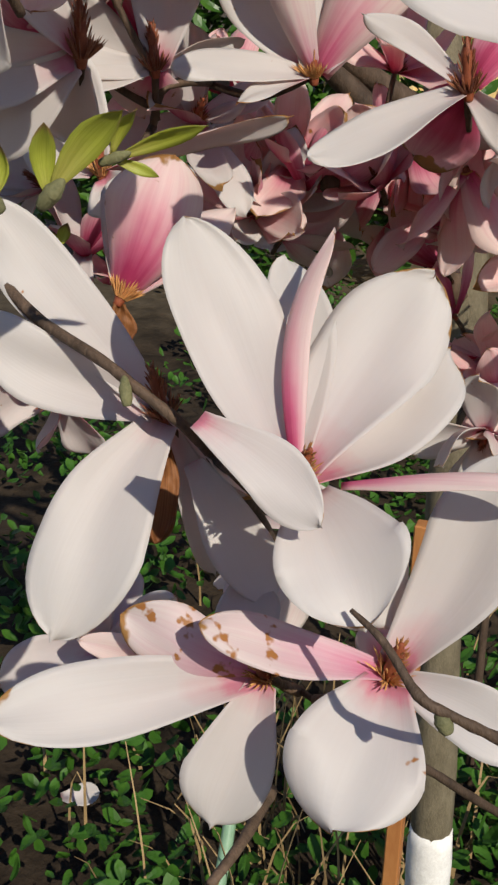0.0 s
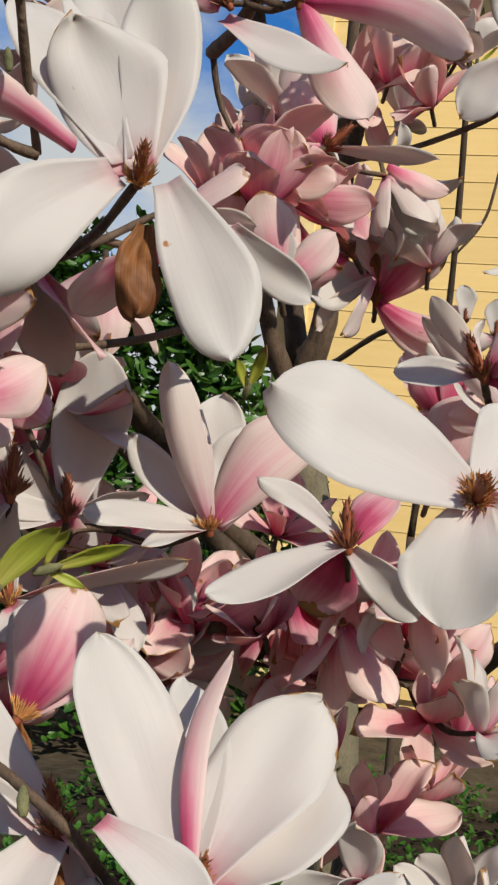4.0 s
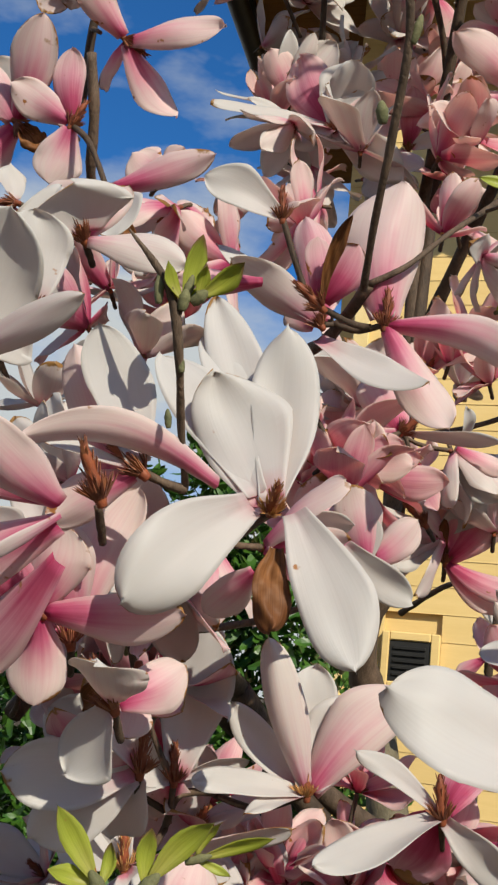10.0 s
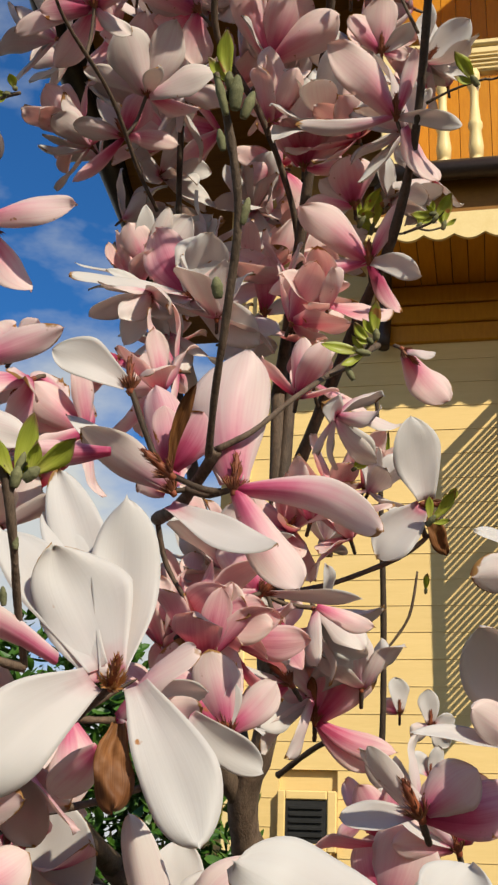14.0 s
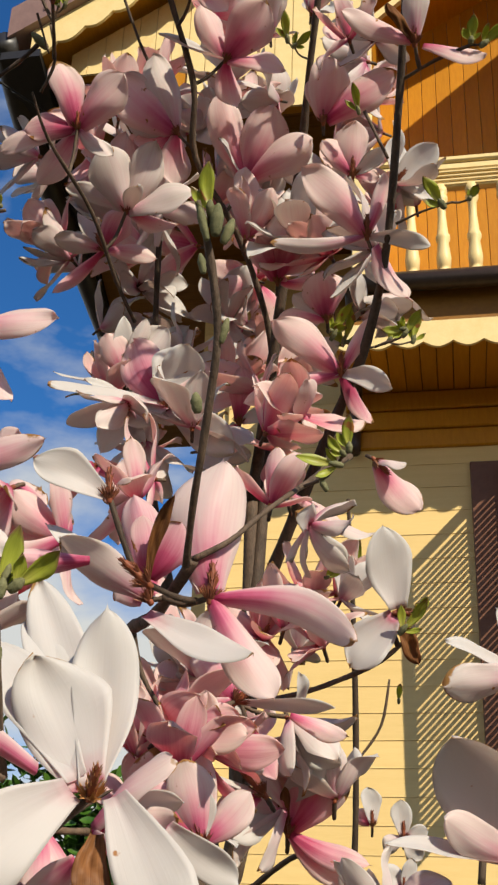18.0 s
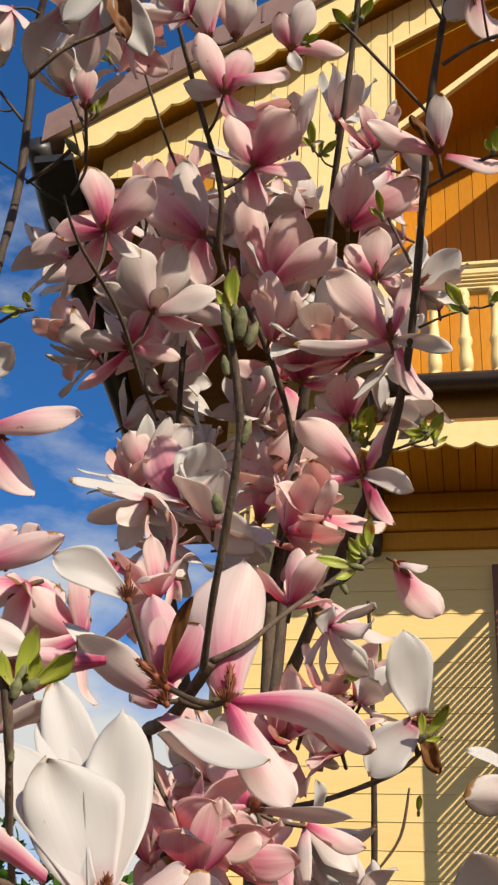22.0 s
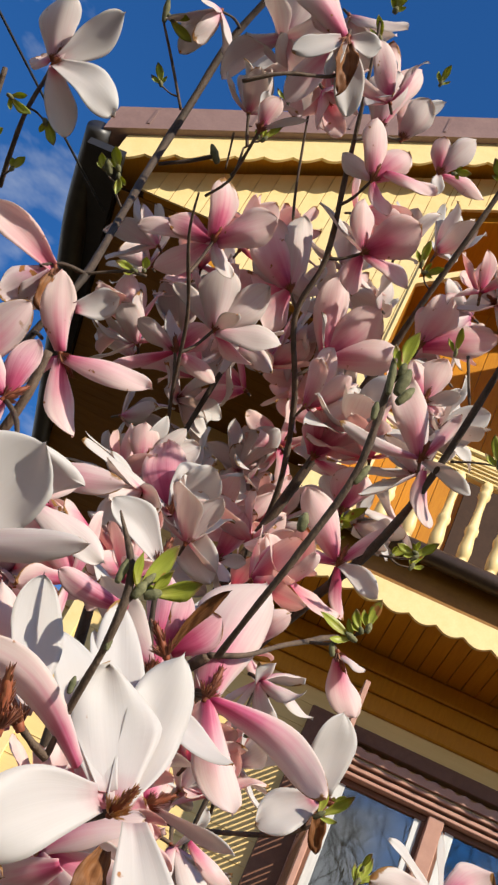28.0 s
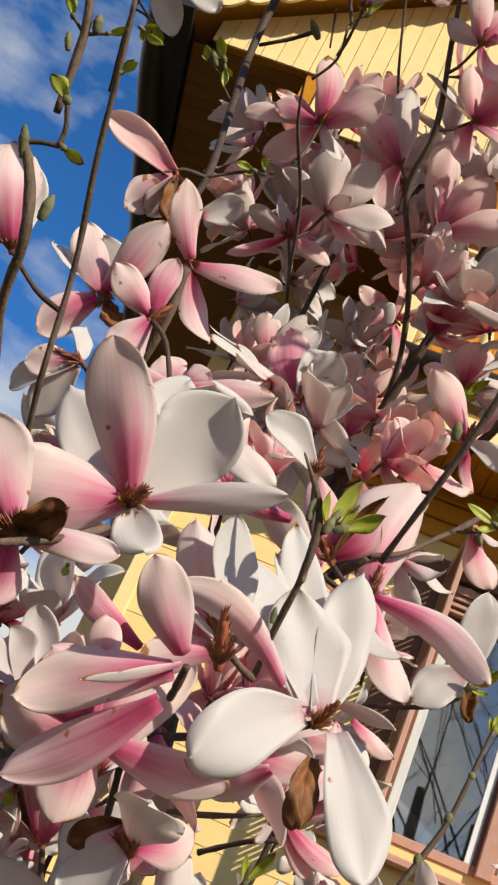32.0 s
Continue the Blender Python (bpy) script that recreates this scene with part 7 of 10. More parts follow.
bloom((-0.2994, 0.8735, 1.3393), (0.53, -0.68, 0.51), 0.070, 60, "w", 72, 6, "whitish magnolia bloom flushed with pink")
bloom((-0.279, 0.8752, 1.3715), (0.27, -0.71, 0.65), 0.070, 50, "p", 73, 7, "pink magnolia bloom with paler petal tips")
bloom((-0.0434, 1.2646, 1.2803), (-0.67, 0.27, 0.7), 0.070, 60, "w", 74, 8, "whitish magnolia bloom flushed with pink")
bloom((-0.4218, 0.8188, 1.5118), (0.41, -0.47, 0.78), 0.070, 45, "d", 75, 6, "deep rose magnolia bloom in the crown")
bloom((-0.3916, 0.7184, 1.5473), (0.68, -0.57, -0.45), 0.070, 35, "p", 76, 7, "pink magnolia bloom with paler petal tips")
bloom((-0.3881, 0.6648, 1.5663), (0.05, -0.85, 0.52), 0.070, 45, "d", 77, 8, "deep rose magnolia bloom in the crown")
bloom((-0.074, 0.9105, 1.5467), (-0.47, 0.14, 0.87), 0.070, 45, "d", 78, 6, "deep rose magnolia bloom in the crown")
bloom((-0.0652, 1.1158, 1.5967), (-0.87, 0.15, 0.47), 0.070, 55, "w", 79, 7, "whitish magnolia bloom flushed with pink")
bloom((-0.1226, 1.086, 1.7112), (0.07, 0.06, 1), 0.070, 35, "w", 80, 8, "whitish magnolia bloom flushed with pink")
bloom((-0.2441, 0.9364, 1.8079), (0.06, 0.18, 0.98), 0.070, 60, "w", 81, 6, "whitish magnolia bloom flushed with pink")
bloom((-0.2456, 0.8401, 1.7366), (0.92, -0.31, -0.23), 0.070, 45, "d", 82, 7, "deep rose magnolia bloom in the crown")
bloom((-0.1636, 1.0142, 1.7794), (0.63, 0.18, -0.76), 0.070, 45, "w", 83, 8, "whitish magnolia bloom flushed with pink")
bloom((-0.1897, 1.1469, 1.9179), (0.3, 0.12, 0.95), 0.070, 50, "p", 84, 6, "pink magnolia bloom with paler petal tips")
bloom((-0.1445, 1.1617, 1.899), (-0.24, -0.7, 0.67), 0.070, 50, "p", 85, 7, "pink magnolia bloom with paler petal tips")
bloom((-0.1538, 1.0913, 2.0272), (0.81, 0.42, -0.42), 0.070, 50, "w", 86, 8, "whitish magnolia bloom flushed with pink")
bloom((-0.1897, 1.029, 2.0289), (0.21, 0.15, 0.97), 0.070, 45, "p", 87, 6, "pink magnolia bloom with paler petal tips")
bloom((-0.4738, 0.7658, 1.8307), (-0.68, -0.47, 0.55), 0.070, 50, "d", 88, 7, "deep rose magnolia bloom in the crown")
bloom((-0.4005, 0.7717, 1.9483), (-0.78, -0.11, -0.61), 0.070, 50, "p", 89, 8, "pink magnolia bloom with paler petal tips")
bloom((-0.3991, 0.7062, 1.2149), (-0.07, -0.99, -0.12), 0.070, 55, "d", 90, 6, "deep rose magnolia bloom in the crown")
bloom((-0.4187, 0.7922, 1.3009), (0.18, 0.05, 0.98), 0.070, 50, "d", 91, 7, "deep rose magnolia bloom in the crown")
bloom((-0.4809, 0.844, 1.3407), (-0.45, -0.69, 0.56), 0.070, 55, "w", 92, 8, "whitish magnolia bloom flushed with pink")
bloom((-0.3314, 0.8946, 1.3369), (0.45, -0.04, 0.89), 0.070, 50, "d", 93, 6, "deep rose magnolia bloom in the crown")
bloom((-0.307, 0.9438, 1.2978), (0.31, 0.83, 0.46), 0.070, 50, "w", 94, 7, "whitish magnolia bloom flushed with pink")
bloom((-0.2939, 1.0586, 1.2892), (0.12, 0.78, 0.61), 0.070, 60, "w", 95, 8, "whitish magnolia bloom flushed with pink")
bloom((-0.2401, 1.0824, 1.301), (0.68, -0.5, 0.54), 0.070, 45, "d", 96, 6, "deep rose magnolia bloom in the crown")
bloom((-0.164, 1.0052, 1.3253), (0.3, 0.38, 0.87), 0.070, 45, "d", 97, 7, "deep rose magnolia bloom in the crown")
bloom((-0.1257, 0.9677, 1.2034), (0.04, -0.83, -0.55), 0.070, 45, "p", 98, 8, "pink magnolia bloom with paler petal tips")
bloom((-0.1924, 1.0808, 1.2574), (-0.78, 0.04, 0.62), 0.070, 50, "d", 99, 6, "deep rose magnolia bloom in the crown")
bloom((-0.4035, 0.9564, 1.4087), (-0.73, 0.59, 0.34), 0.070, 50, "d", 100, 7, "deep rose magnolia bloom in the crown")
bloom((-0.1102, 0.899, 1.1622), (0, -0.97, -0.24), 0.070, 50, "w", 101, 8, "whitish magnolia bloom flushed with pink")
bloom((-0.1267, 0.831, 1.4221), (0.36, -0.67, -0.65), 0.070, 45, "d", 102, 6, "deep rose magnolia bloom in the crown")
bloom((-0.1977, 0.9577, 1.3759), (0.39, -0.66, -0.64), 0.070, 40, "d", 103, 7, "deep rose magnolia bloom in the crown")
bloom((-0.468, 0.8939, 1.4494), (-0.53, 0.29, 0.8), 0.070, 50, "d", 104, 8, "deep rose magnolia bloom in the crown")
bloom((-0.1802, 0.6494, 1.1684), (-0.49, -0.11, -0.86), 0.070, 50, "w", 105, 6, "whitish magnolia bloom flushed with pink")
bloom((-0.3196, 0.6162, 1.0693), (0.54, -0.46, 0.7), 0.070, 50, "d", 106, 7, "deep rose magnolia bloom in the crown")
bloom((-0.1119, 0.9479, 1.1929), (-0.28, -0.61, 0.74), 0.070, 45, "d", 107, 8, "deep rose magnolia bloom in the crown")
bloom((-0.0748, 1.0096, 1.2073), (0.12, -0.29, 0.95), 0.070, 40, "p", 108, 6, "pink magnolia bloom with paler petal tips")
bloom((-0.0497, 1.0178, 1.2708), (0.12, 0.63, 0.77), 0.070, 45, "p", 109, 7, "pink magnolia bloom with paler petal tips")
bloom((-0.1651, 1.0405, 1.3118), (0.42, 0.41, 0.81), 0.070, 50, "d", 110, 8, "deep rose magnolia bloom in the crown")
bloom((-0.1236, 1.0513, 1.3148), (0.76, 0.22, 0.61), 0.070, 50, "d", 111, 6, "deep rose magnolia bloom in the crown")
bloom((-0.0742, 0.9611, 1.3228), (0.28, 0.64, 0.71), 0.070, 40, "p", 112, 7, "pink magnolia bloom with paler petal tips")
bloom((-0.0315, 0.9672, 1.1303), (-0.44, -0.51, 0.74), 0.070, 50, "w", 113, 8, "whitish magnolia bloom flushed with pink")
bloom((-0.1762, 1.0866, 1.2083), (-0.8, 0.26, 0.55), 0.070, 50, "d", 114, 6, "deep rose magnolia bloom in the crown")
bloom((-0.2158, 1.0787, 1.3011), (0.07, -0.61, 0.79), 0.070, 50, "d", 115, 7, "deep rose magnolia bloom in the crown")
bloom((-0.3149, 1.0533, 1.3164), (-0.34, -0.91, -0.23), 0.070, 55, "w", 116, 8, "whitish magnolia bloom flushed with pink")
bloom((-0.2415, 1.0218, 1.3601), (0.38, 0.75, 0.55), 0.070, 50, "d", 117, 6, "deep rose magnolia bloom in the crown")
bloom((-0.1523, 0.9939, 1.3815), (0.72, 0.63, 0.3), 0.070, 45, "d", 118, 7, "deep rose magnolia bloom in the crown")
bloom((-0.3169, 0.9512, 1.3901), (-0.23, -0.09, -0.97), 0.070, 50, "w", 119, 8, "whitish magnolia bloom flushed with pink")
bloom((-0.2367, 1.025, 1.4358), (0.31, -0.67, 0.67), 0.070, 50, "d", 120, 6, "deep rose magnolia bloom in the crown")
bloom((-0.42, 0.8695, 1.2635), (0.33, -0.39, 0.86), 0.070, 50, "d", 121, 7, "deep rose magnolia bloom in the crown")
bloom((-0.3805, 0.9869, 1.4092), (0.23, 0.64, 0.73), 0.070, 50, "d", 122, 8, "deep rose magnolia bloom in the crown")
bloom((-0.2668, 1.2024, 2.5306), (0.37, -0.65, 0.67), 0.098, 40, "p", 123, 6, "pink magnolia bloom with paler petal tips")
bloom((-0.1888, 1.2111, 2.5325), (-0.02, -0.89, 0.46), 0.098, 45, "w", 124, 7, "whitish magnolia bloom flushed with pink")
bloom((-0.4104, 1.1461, 2.2354), (-0.55, -0.19, -0.81), 0.082, 60, "w", 125, 8, "whitish magnolia bloom flushed with pink")
bloom((-0.4322, 1.1002, 2.1222), (-0.9, 0.12, -0.41), 0.085, 60, "p", 126, 6, "pink magnolia bloom with paler petal tips")
bloom((-0.3253, 1.1759, 2.2089), (0.01, -0.34, 0.94), 0.090, 55, "w", 127, 7, "whitish magnolia bloom flushed with pink")
bloom((-0.3584, 1.1198, 2.1079), (-0.94, -0.18, -0.3), 0.077, 55, "p", 128, 8, "pink magnolia bloom with paler petal tips")
bloom((-0.2614, 1.3346, 2.3445), (-0.67, -0.7, 0.25), 0.092, 45, "p", 129, 6, "pink magnolia bloom with paler petal tips")
bloom((-0.4654, 0.91, 3.0823), (0.76, 0.55, -0.34), 0.098, 45, "w", 130, 7, "whitish magnolia bloom flushed with pink")
bloom((-0.4897, 0.9551, 3.0139), (0.27, 0.4, -0.88), 0.097, 40, "p", 131, 8, "pink magnolia bloom with paler petal tips")
bloom((-0.6768, 0.9684, 3.048), (-0.36, 0.25, -0.9), 0.090, 45, "w", 132, 6, "whitish magnolia bloom flushed with pink")
bloom((-0.3161, 0.7897, 2.757), (-0.71, -0.5, 0.49), 0.074, 50, "p", 133, 7, "pink magnolia bloom with paler petal tips")
bloom((-0.5092, 0.8942, 2.7481), (-0.08, -0.65, 0.76), 0.070, 20, "w", 134, 8, "whitish magnolia bloom flushed with pink")
bloom((-0.0929, 0.9903, 2.6884), (-0.38, -0.38, 0.84), 0.070, 50, "p", 135, 6, "pink magnolia bloom with paler petal tips")
bloom((-0.0685, 1.1537, 2.4615), (-0.66, -0.58, 0.47), 0.096, 55, "w", 136, 7, "whitish magnolia bloom flushed with pink")
bloom((-0.3856, 1.3446, 2.417), (-0.74, -0.37, 0.57), 0.078, 60, "w", 137, 8, "whitish magnolia bloom flushed with pink")
bloom((-0.4019, 1.2203, 2.2101), (0.15, 0.28, -0.95), 0.078, 50, "w", 138, 6, "whitish magnolia bloom flushed with pink")
bloom((-0.4699, 1.2693, 2.3178), (0.08, -0.39, 0.92), 0.083, 55, "p", 139, 7, "pink magnolia bloom with paler petal tips")
bloom((-0.2187, 1.1483, 2.1814), (0.51, 0.04, 0.86), 0.082, 45, "p", 140, 8, "pink magnolia bloom with paler petal tips")
bloom((-0.1754, 1.1457, 2.1991), (-0.05, -0.93, 0.36), 0.082, 50, "p", 141, 6, "pink magnolia bloom with paler petal tips")
bloom((-0.3372, 0.9845, 2.024), (-0.38, -0.1, 0.92), 0.072, 50, "p", 142, 7, "pink magnolia bloom with paler petal tips")
bloom((-0.3562, 0.8128, 1.911), (-0.89, 0.11, 0.45), 0.070, 55, "p", 143, 8, "pink magnolia bloom with paler petal tips")
bloom((-0.4114, 0.6452, 1.6666), (-0.53, -0.76, 0.37), 0.070, 55, "w", 144, 6, "whitish magnolia bloom flushed with pink")
bloom((-0.3833, 0.5761, 1.5876), (0.15, -0.91, 0.39), 0.070, 45, "d", 145, 7, "deep rose magnolia bloom in the crown")
bloom((-0.2909, 0.5287, 1.5962), (0.41, -0.11, -0.9), 0.070, 45, "d", 146, 8, "deep rose magnolia bloom in the crown")
bloom((-0.2319, 0.5848, 1.6137), (0.96, 0.24, 0.13), 0.070, 45, "p", 147, 6, "pink magnolia bloom with paler petal tips")
bloom((-0.6701, 1.4057, 2.8486), (-0.87, -0.45, -0.21), 0.093, 53, "w", 148, 7, "whitish magnolia bloom flushed with pink")
bloom((-0.5774, 1.3778, 2.8702), (-0.34, -0.86, 0.37), 0.098, 59, "p", 149, 8, "pink magnolia bloom with paler petal tips")
bloom((-0.5117, 1.3963, 2.8734), (-0.9, -0.44, -0.04), 0.098, 58, "w", 150, 6, "whitish magnolia bloom flushed with pink")
bloom((-0.4369, 1.2743, 2.8508), (0.1, 0.97, 0.2), 0.087, 33, "w", 151, 7, "whitish magnolia bloom flushed with pink")
bloom((-0.3281, 1.3466, 2.9774), (-0.27, -0.59, 0.76), 0.098, 42, "w", 152, 8, "whitish magnolia bloom flushed with pink")
bloom((-0.2509, 1.2622, 2.989), (-0.04, -0.54, 0.84), 0.091, 38, "w", 153, 6, "whitish magnolia bloom flushed with pink")
bloom((-0.186, 1.3069, 3.077), (0.25, -0.56, 0.79), 0.098, 26, "w", 154, 7, "whitish magnolia bloom flushed with pink")
bloom((-0.6086, 1.3303, 2.6354), (-0.61, -0.47, 0.64), 0.096, 40, "p", 155, 8, "pink magnolia bloom with paler petal tips")
bloom((-0.5562, 1.4524, 2.7685), (-0.53, -0.65, 0.55), 0.098, 29, "w", 156, 6, "whitish magnolia bloom flushed with pink")
bloom((-0.4121, 1.2935, 2.7061), (-0.94, -0.07, -0.33), 0.089, 33, "p", 157, 7, "pink magnolia bloom with paler petal tips")
bloom((-0.3972, 1.3426, 2.8659), (-0.06, -0.99, -0.12), 0.084, 48, "w", 158, 8, "whitish magnolia bloom flushed with pink")
bloom((-0.2976, 1.3248, 2.8745), (-0.18, -0.07, 0.98), 0.082, 33, "p", 159, 6, "pink magnolia bloom with paler petal tips")
bloom((-0.2366, 1.2809, 2.8607), (-0.84, -0.45, -0.31), 0.089, 43, "w", 160, 7, "whitish magnolia bloom flushed with pink")
bloom((-0.0837, 1.1921, 2.84), (-0.98, 0.07, 0.16), 0.081, 51, "w", 161, 8, "whitish magnolia bloom flushed with pink")
bloom((-0.6208, 1.4597, 2.6767), (-0.78, -0.42, 0.46), 0.088, 40, "w", 162, 6, "whitish magnolia bloom flushed with pink")
bloom((-0.4882, 1.4378, 2.6796), (-0.9, -0.27, 0.35), 0.091, 56, "p", 163, 7, "pink magnolia bloom with paler petal tips")
bloom((-0.4512, 1.4623, 2.7563), (-0.92, -0.39, -0), 0.096, 43, "w", 164, 8, "whitish magnolia bloom flushed with pink")
bloom((-0.3667, 1.4318, 2.8323), (0.88, -0.26, 0.4), 0.091, 47, "w", 165, 6, "whitish magnolia bloom flushed with pink")
bloom((-0.2532, 1.3875, 2.8636), (-0.76, -0, -0.65), 0.088, 59, "w", 166, 7, "whitish magnolia bloom flushed with pink")
bloom((-0.1556, 1.4571, 2.8875), (0.55, -0.81, -0.22), 0.094, 51, "p", 167, 8, "pink magnolia bloom with paler petal tips")
bloom((-0.0733, 1.4021, 2.8759), (-0.98, -0.19, 0.1), 0.083, 57, "w", 168, 6, "whitish magnolia bloom flushed with pink")
bloom((-0.5921, 1.5328, 2.5959), (0.95, -0.13, 0.29), 0.091, 36, "w", 169, 7, "whitish magnolia bloom flushed with pink")
bloom((-0.4946, 1.4275, 2.6059), (0.86, -0.52, 0.05), 0.092, 53, "w", 170, 8, "whitish magnolia bloom flushed with pink")
bloom((-0.4002, 1.4395, 2.6934), (-0.99, 0.14, 0.09), 0.098, 42, "p", 171, 6, "pink magnolia bloom with paler petal tips")
bloom((-0.3002, 1.4878, 2.8001), (-0.92, 0.39, -0.04), 0.091, 39, "p", 172, 7, "pink magnolia bloom with paler petal tips")
bloom((-0.2496, 1.4714, 2.7281), (-0.92, -0.38, -0.09), 0.087, 56, "p", 173, 8, "pink magnolia bloom with paler petal tips")
bloom((-0.1582, 1.4782, 2.8048), (-0.21, -0.83, 0.51), 0.098, 50, "w", 174, 6, "whitish magnolia bloom flushed with pink")
bloom((-0.0533, 1.3911, 2.7556), (0.64, -0.7, 0.33), 0.095, 58, "w", 175, 7, "whitish magnolia bloom flushed with pink")
bloom((-0.5375, 1.4777, 2.4399), (0.03, -0.52, 0.86), 0.086, 30, "w", 176, 8, "whitish magnolia bloom flushed with pink")
bloom((-0.4749, 1.5594, 2.5796), (-0.32, -0.62, -0.72), 0.093, 58, "w", 177, 6, "whitish magnolia bloom flushed with pink")
bloom((-0.3286, 1.5451, 2.5919), (-0.7, -0.68, 0.23), 0.098, 57, "w", 178, 7, "whitish magnolia bloom flushed with pink")
bloom((-0.3019, 1.486, 2.6455), (-0.94, 0.21, 0.27), 0.087, 54, "p", 179, 8, "pink magnolia bloom with paler petal tips")
bloom((-0.1887, 1.4284, 2.591), (-0.78, -0.59, 0.22), 0.094, 31, "w", 180, 6, "whitish magnolia bloom flushed with pink")
bloom((-0.0638, 1.4535, 2.7352), (-0.27, -0.31, 0.91), 0.098, 26, "p", 181, 7, "pink magnolia bloom with paler petal tips")
bloom((-0.0202, 1.4559, 2.7571), (-0.17, -0.61, 0.77), 0.083, 33, "w", 182, 8, "whitish magnolia bloom flushed with pink")
bloom((-0.4907, 1.6654, 2.4964), (-0.47, -0.8, 0.36), 0.087, 56, "p", 183, 6, "pink magnolia bloom with paler petal tips")
bloom((-0.3753, 1.6151, 2.5017), (0.43, -0.32, 0.84), 0.098, 36, "w", 184, 7, "whitish magnolia bloom flushed with pink")
bloom((-0.3098, 1.611, 2.5717), (-0.14, -0.61, 0.78), 0.084, 36, "w", 185, 8, "whitish magnolia bloom flushed with pink")
bloom((-0.2472, 1.5401, 2.5267), (0.9, 0.23, 0.37), 0.096, 55, "w", 186, 6, "whitish magnolia bloom flushed with pink")
bloom((-0.1174, 1.4952, 2.5618), (0.9, -0.4, -0.2), 0.084, 28, "w", 187, 7, "whitish magnolia bloom flushed with pink")
bloom((-0.0531, 1.5061, 2.6104), (-0.62, -0.06, -0.78), 0.089, 40, "w", 188, 8, "whitish magnolia bloom flushed with pink")
branch([(-0.325, 0.508, 1.36), (-0.289, 0.49, 1.342), (-0.245, 0.477, 1.328), (-0.218, 0.47, 1.316), (-0.198, 0.48, 1.296), (-0.19, 0.531, 1.247), (-0.193, 0.595, 1.186)], [0.0036, 0.0037, 0.0034, 0.0035, 0.0038, 0.0043, 0.0054], seed=0)
branch([(-0.093, 0.392, 1.269), (-0.077, 0.383, 1.263), (-0.06, 0.372, 1.25), (-0.047, 0.374, 1.243), (-0.028, 0.386, 1.229)], [0.0014, 0.0021, 0.0028, 0.0028, 0.0031], seed=1)
branch([(-0.111, 0.62, 1.039), (-0.088, 0.649, 1.009), (-0.066, 0.669, 0.983), (-0.04, 0.715, 0.936)], [0.0032, 0.0040, 0.0045, 0.0047], seed=2)
branch([(-0.267, 0.698, 0.811), (-0.26, 0.757, 0.811), (-0.268, 0.859, 0.788)], [0.0057, 0.0064, 0.0076], seed=3)
branch([(-0.123, 0.457, 1.178), (-0.155, 0.487, 1.167), (-0.183, 0.494, 1.154), (-0.229, 0.517, 1.137)], [0.0022, 0.0023, 0.0024, 0.0023], seed=4)
branch([(-0.253, 0.349, 1.7425), (-0.231, 0.359, 1.7135), (-0.227, 0.374, 1.6795), (-0.231, 0.398, 1.6505), (-0.233, 0.421, 1.6215)], [0.0007, 0.0035, 0.0030, 0.0026, 0.0024], seed=5)
branch([(-0.195, 0.675, 1.836), (-0.211, 0.693, 1.821), (-0.244, 0.748, 1.813), (-0.283, 0.819, 1.824)], [0.0061, 0.0066, 0.0067, 0.0073], seed=6)
branch([(-0.195, 0.675, 1.836), (-0.166, 0.681, 1.854), (-0.143, 0.723, 1.897), (-0.121, 0.796, 1.951), (-0.108, 0.848, 1.988), (-0.092, 0.949, 2.049)], [0.0040, 0.0029, 0.0030, 0.0037, 0.0043, 0.0047], seed=7)
branch([(-0.351, 1.584, 1.616), (-0.377, 1.539, 1.669), (-0.393, 1.486, 1.752)], [0.0192, 0.0161, 0.0130], seed=8)
branch([(-0.473, 0.724, 1.481), (-0.461, 0.771, 1.531), (-0.457, 0.867, 1.595), (-0.453, 0.966, 1.635)], [0.0090, 0.0094, 0.0094, 0.0093], seed=9)
branch([(-0.463, 1.077, 1.598), (-0.462, 1.19, 1.56), (-0.456, 1.304, 1.524)], [0.0123, 0.0144, 0.0167], seed=10)
branch([(-0.346, 1.064, 1.283), (-0.235, 1.089, 1.323), (-0.09, 1.129, 1.344)], [0.0124, 0.0113, 0.0103], seed=11)
branch([(-0.301, 0.784, 1.435), (-0.32, 0.725, 1.436), (-0.331, 0.727, 1.409)], [0.0041, 0.0043, 0.0035], seed=12)
branch([(-0.469, 0.691, 2.065), (-0.468, 0.712, 2.011), (-0.477, 0.738, 1.971), (-0.489, 0.793, 1.94)], [0.0061, 0.0062, 0.0059, 0.0057], seed=13)
branch([(-0.477, 0.703, 1.986), (-0.507, 0.701, 2.01), (-0.546, 0.707, 2.027)], [0.0044, 0.0031, 0.0027], seed=14)
branch([(-0.151, 0.443, 2.014), (-0.146, 0.464, 1.987), (-0.143, 0.492, 1.936), (-0.157, 0.529, 1.878), (-0.17, 0.561, 1.839), (-0.183, 0.602, 1.804)], [0.0025, 0.0042, 0.0039, 0.0037, 0.0034, 0.0036], seed=15)
branch([(-0.282, 1.407, 1.973), (-0.304, 1.488, 1.876), (-0.31, 1.538, 1.718), (-0.351, 1.584, 1.616), (-0.344, 1.646, 1.528)], [0.0142, 0.0175, 0.0204, 0.0251, 0.0285], seed=16)
branch([(-0.163, 1.699, 2.315), (-0.161, 1.748, 2.166), (-0.163, 1.821, 1.944), (-0.171, 1.88, 1.758), (-0.185, 1.916, 1.637), (-0.208, 1.984, 1.415)], [0.0043, 0.0060, 0.0069, 0.0069, 0.0077, 0.0077], seed=17)
branch([(-0.161, 1.839, 1.888), (-0.12, 1.83, 1.945), (-0.103, 1.809, 2.02)], [0.0026, 0.0034, 0.0026], seed=18)
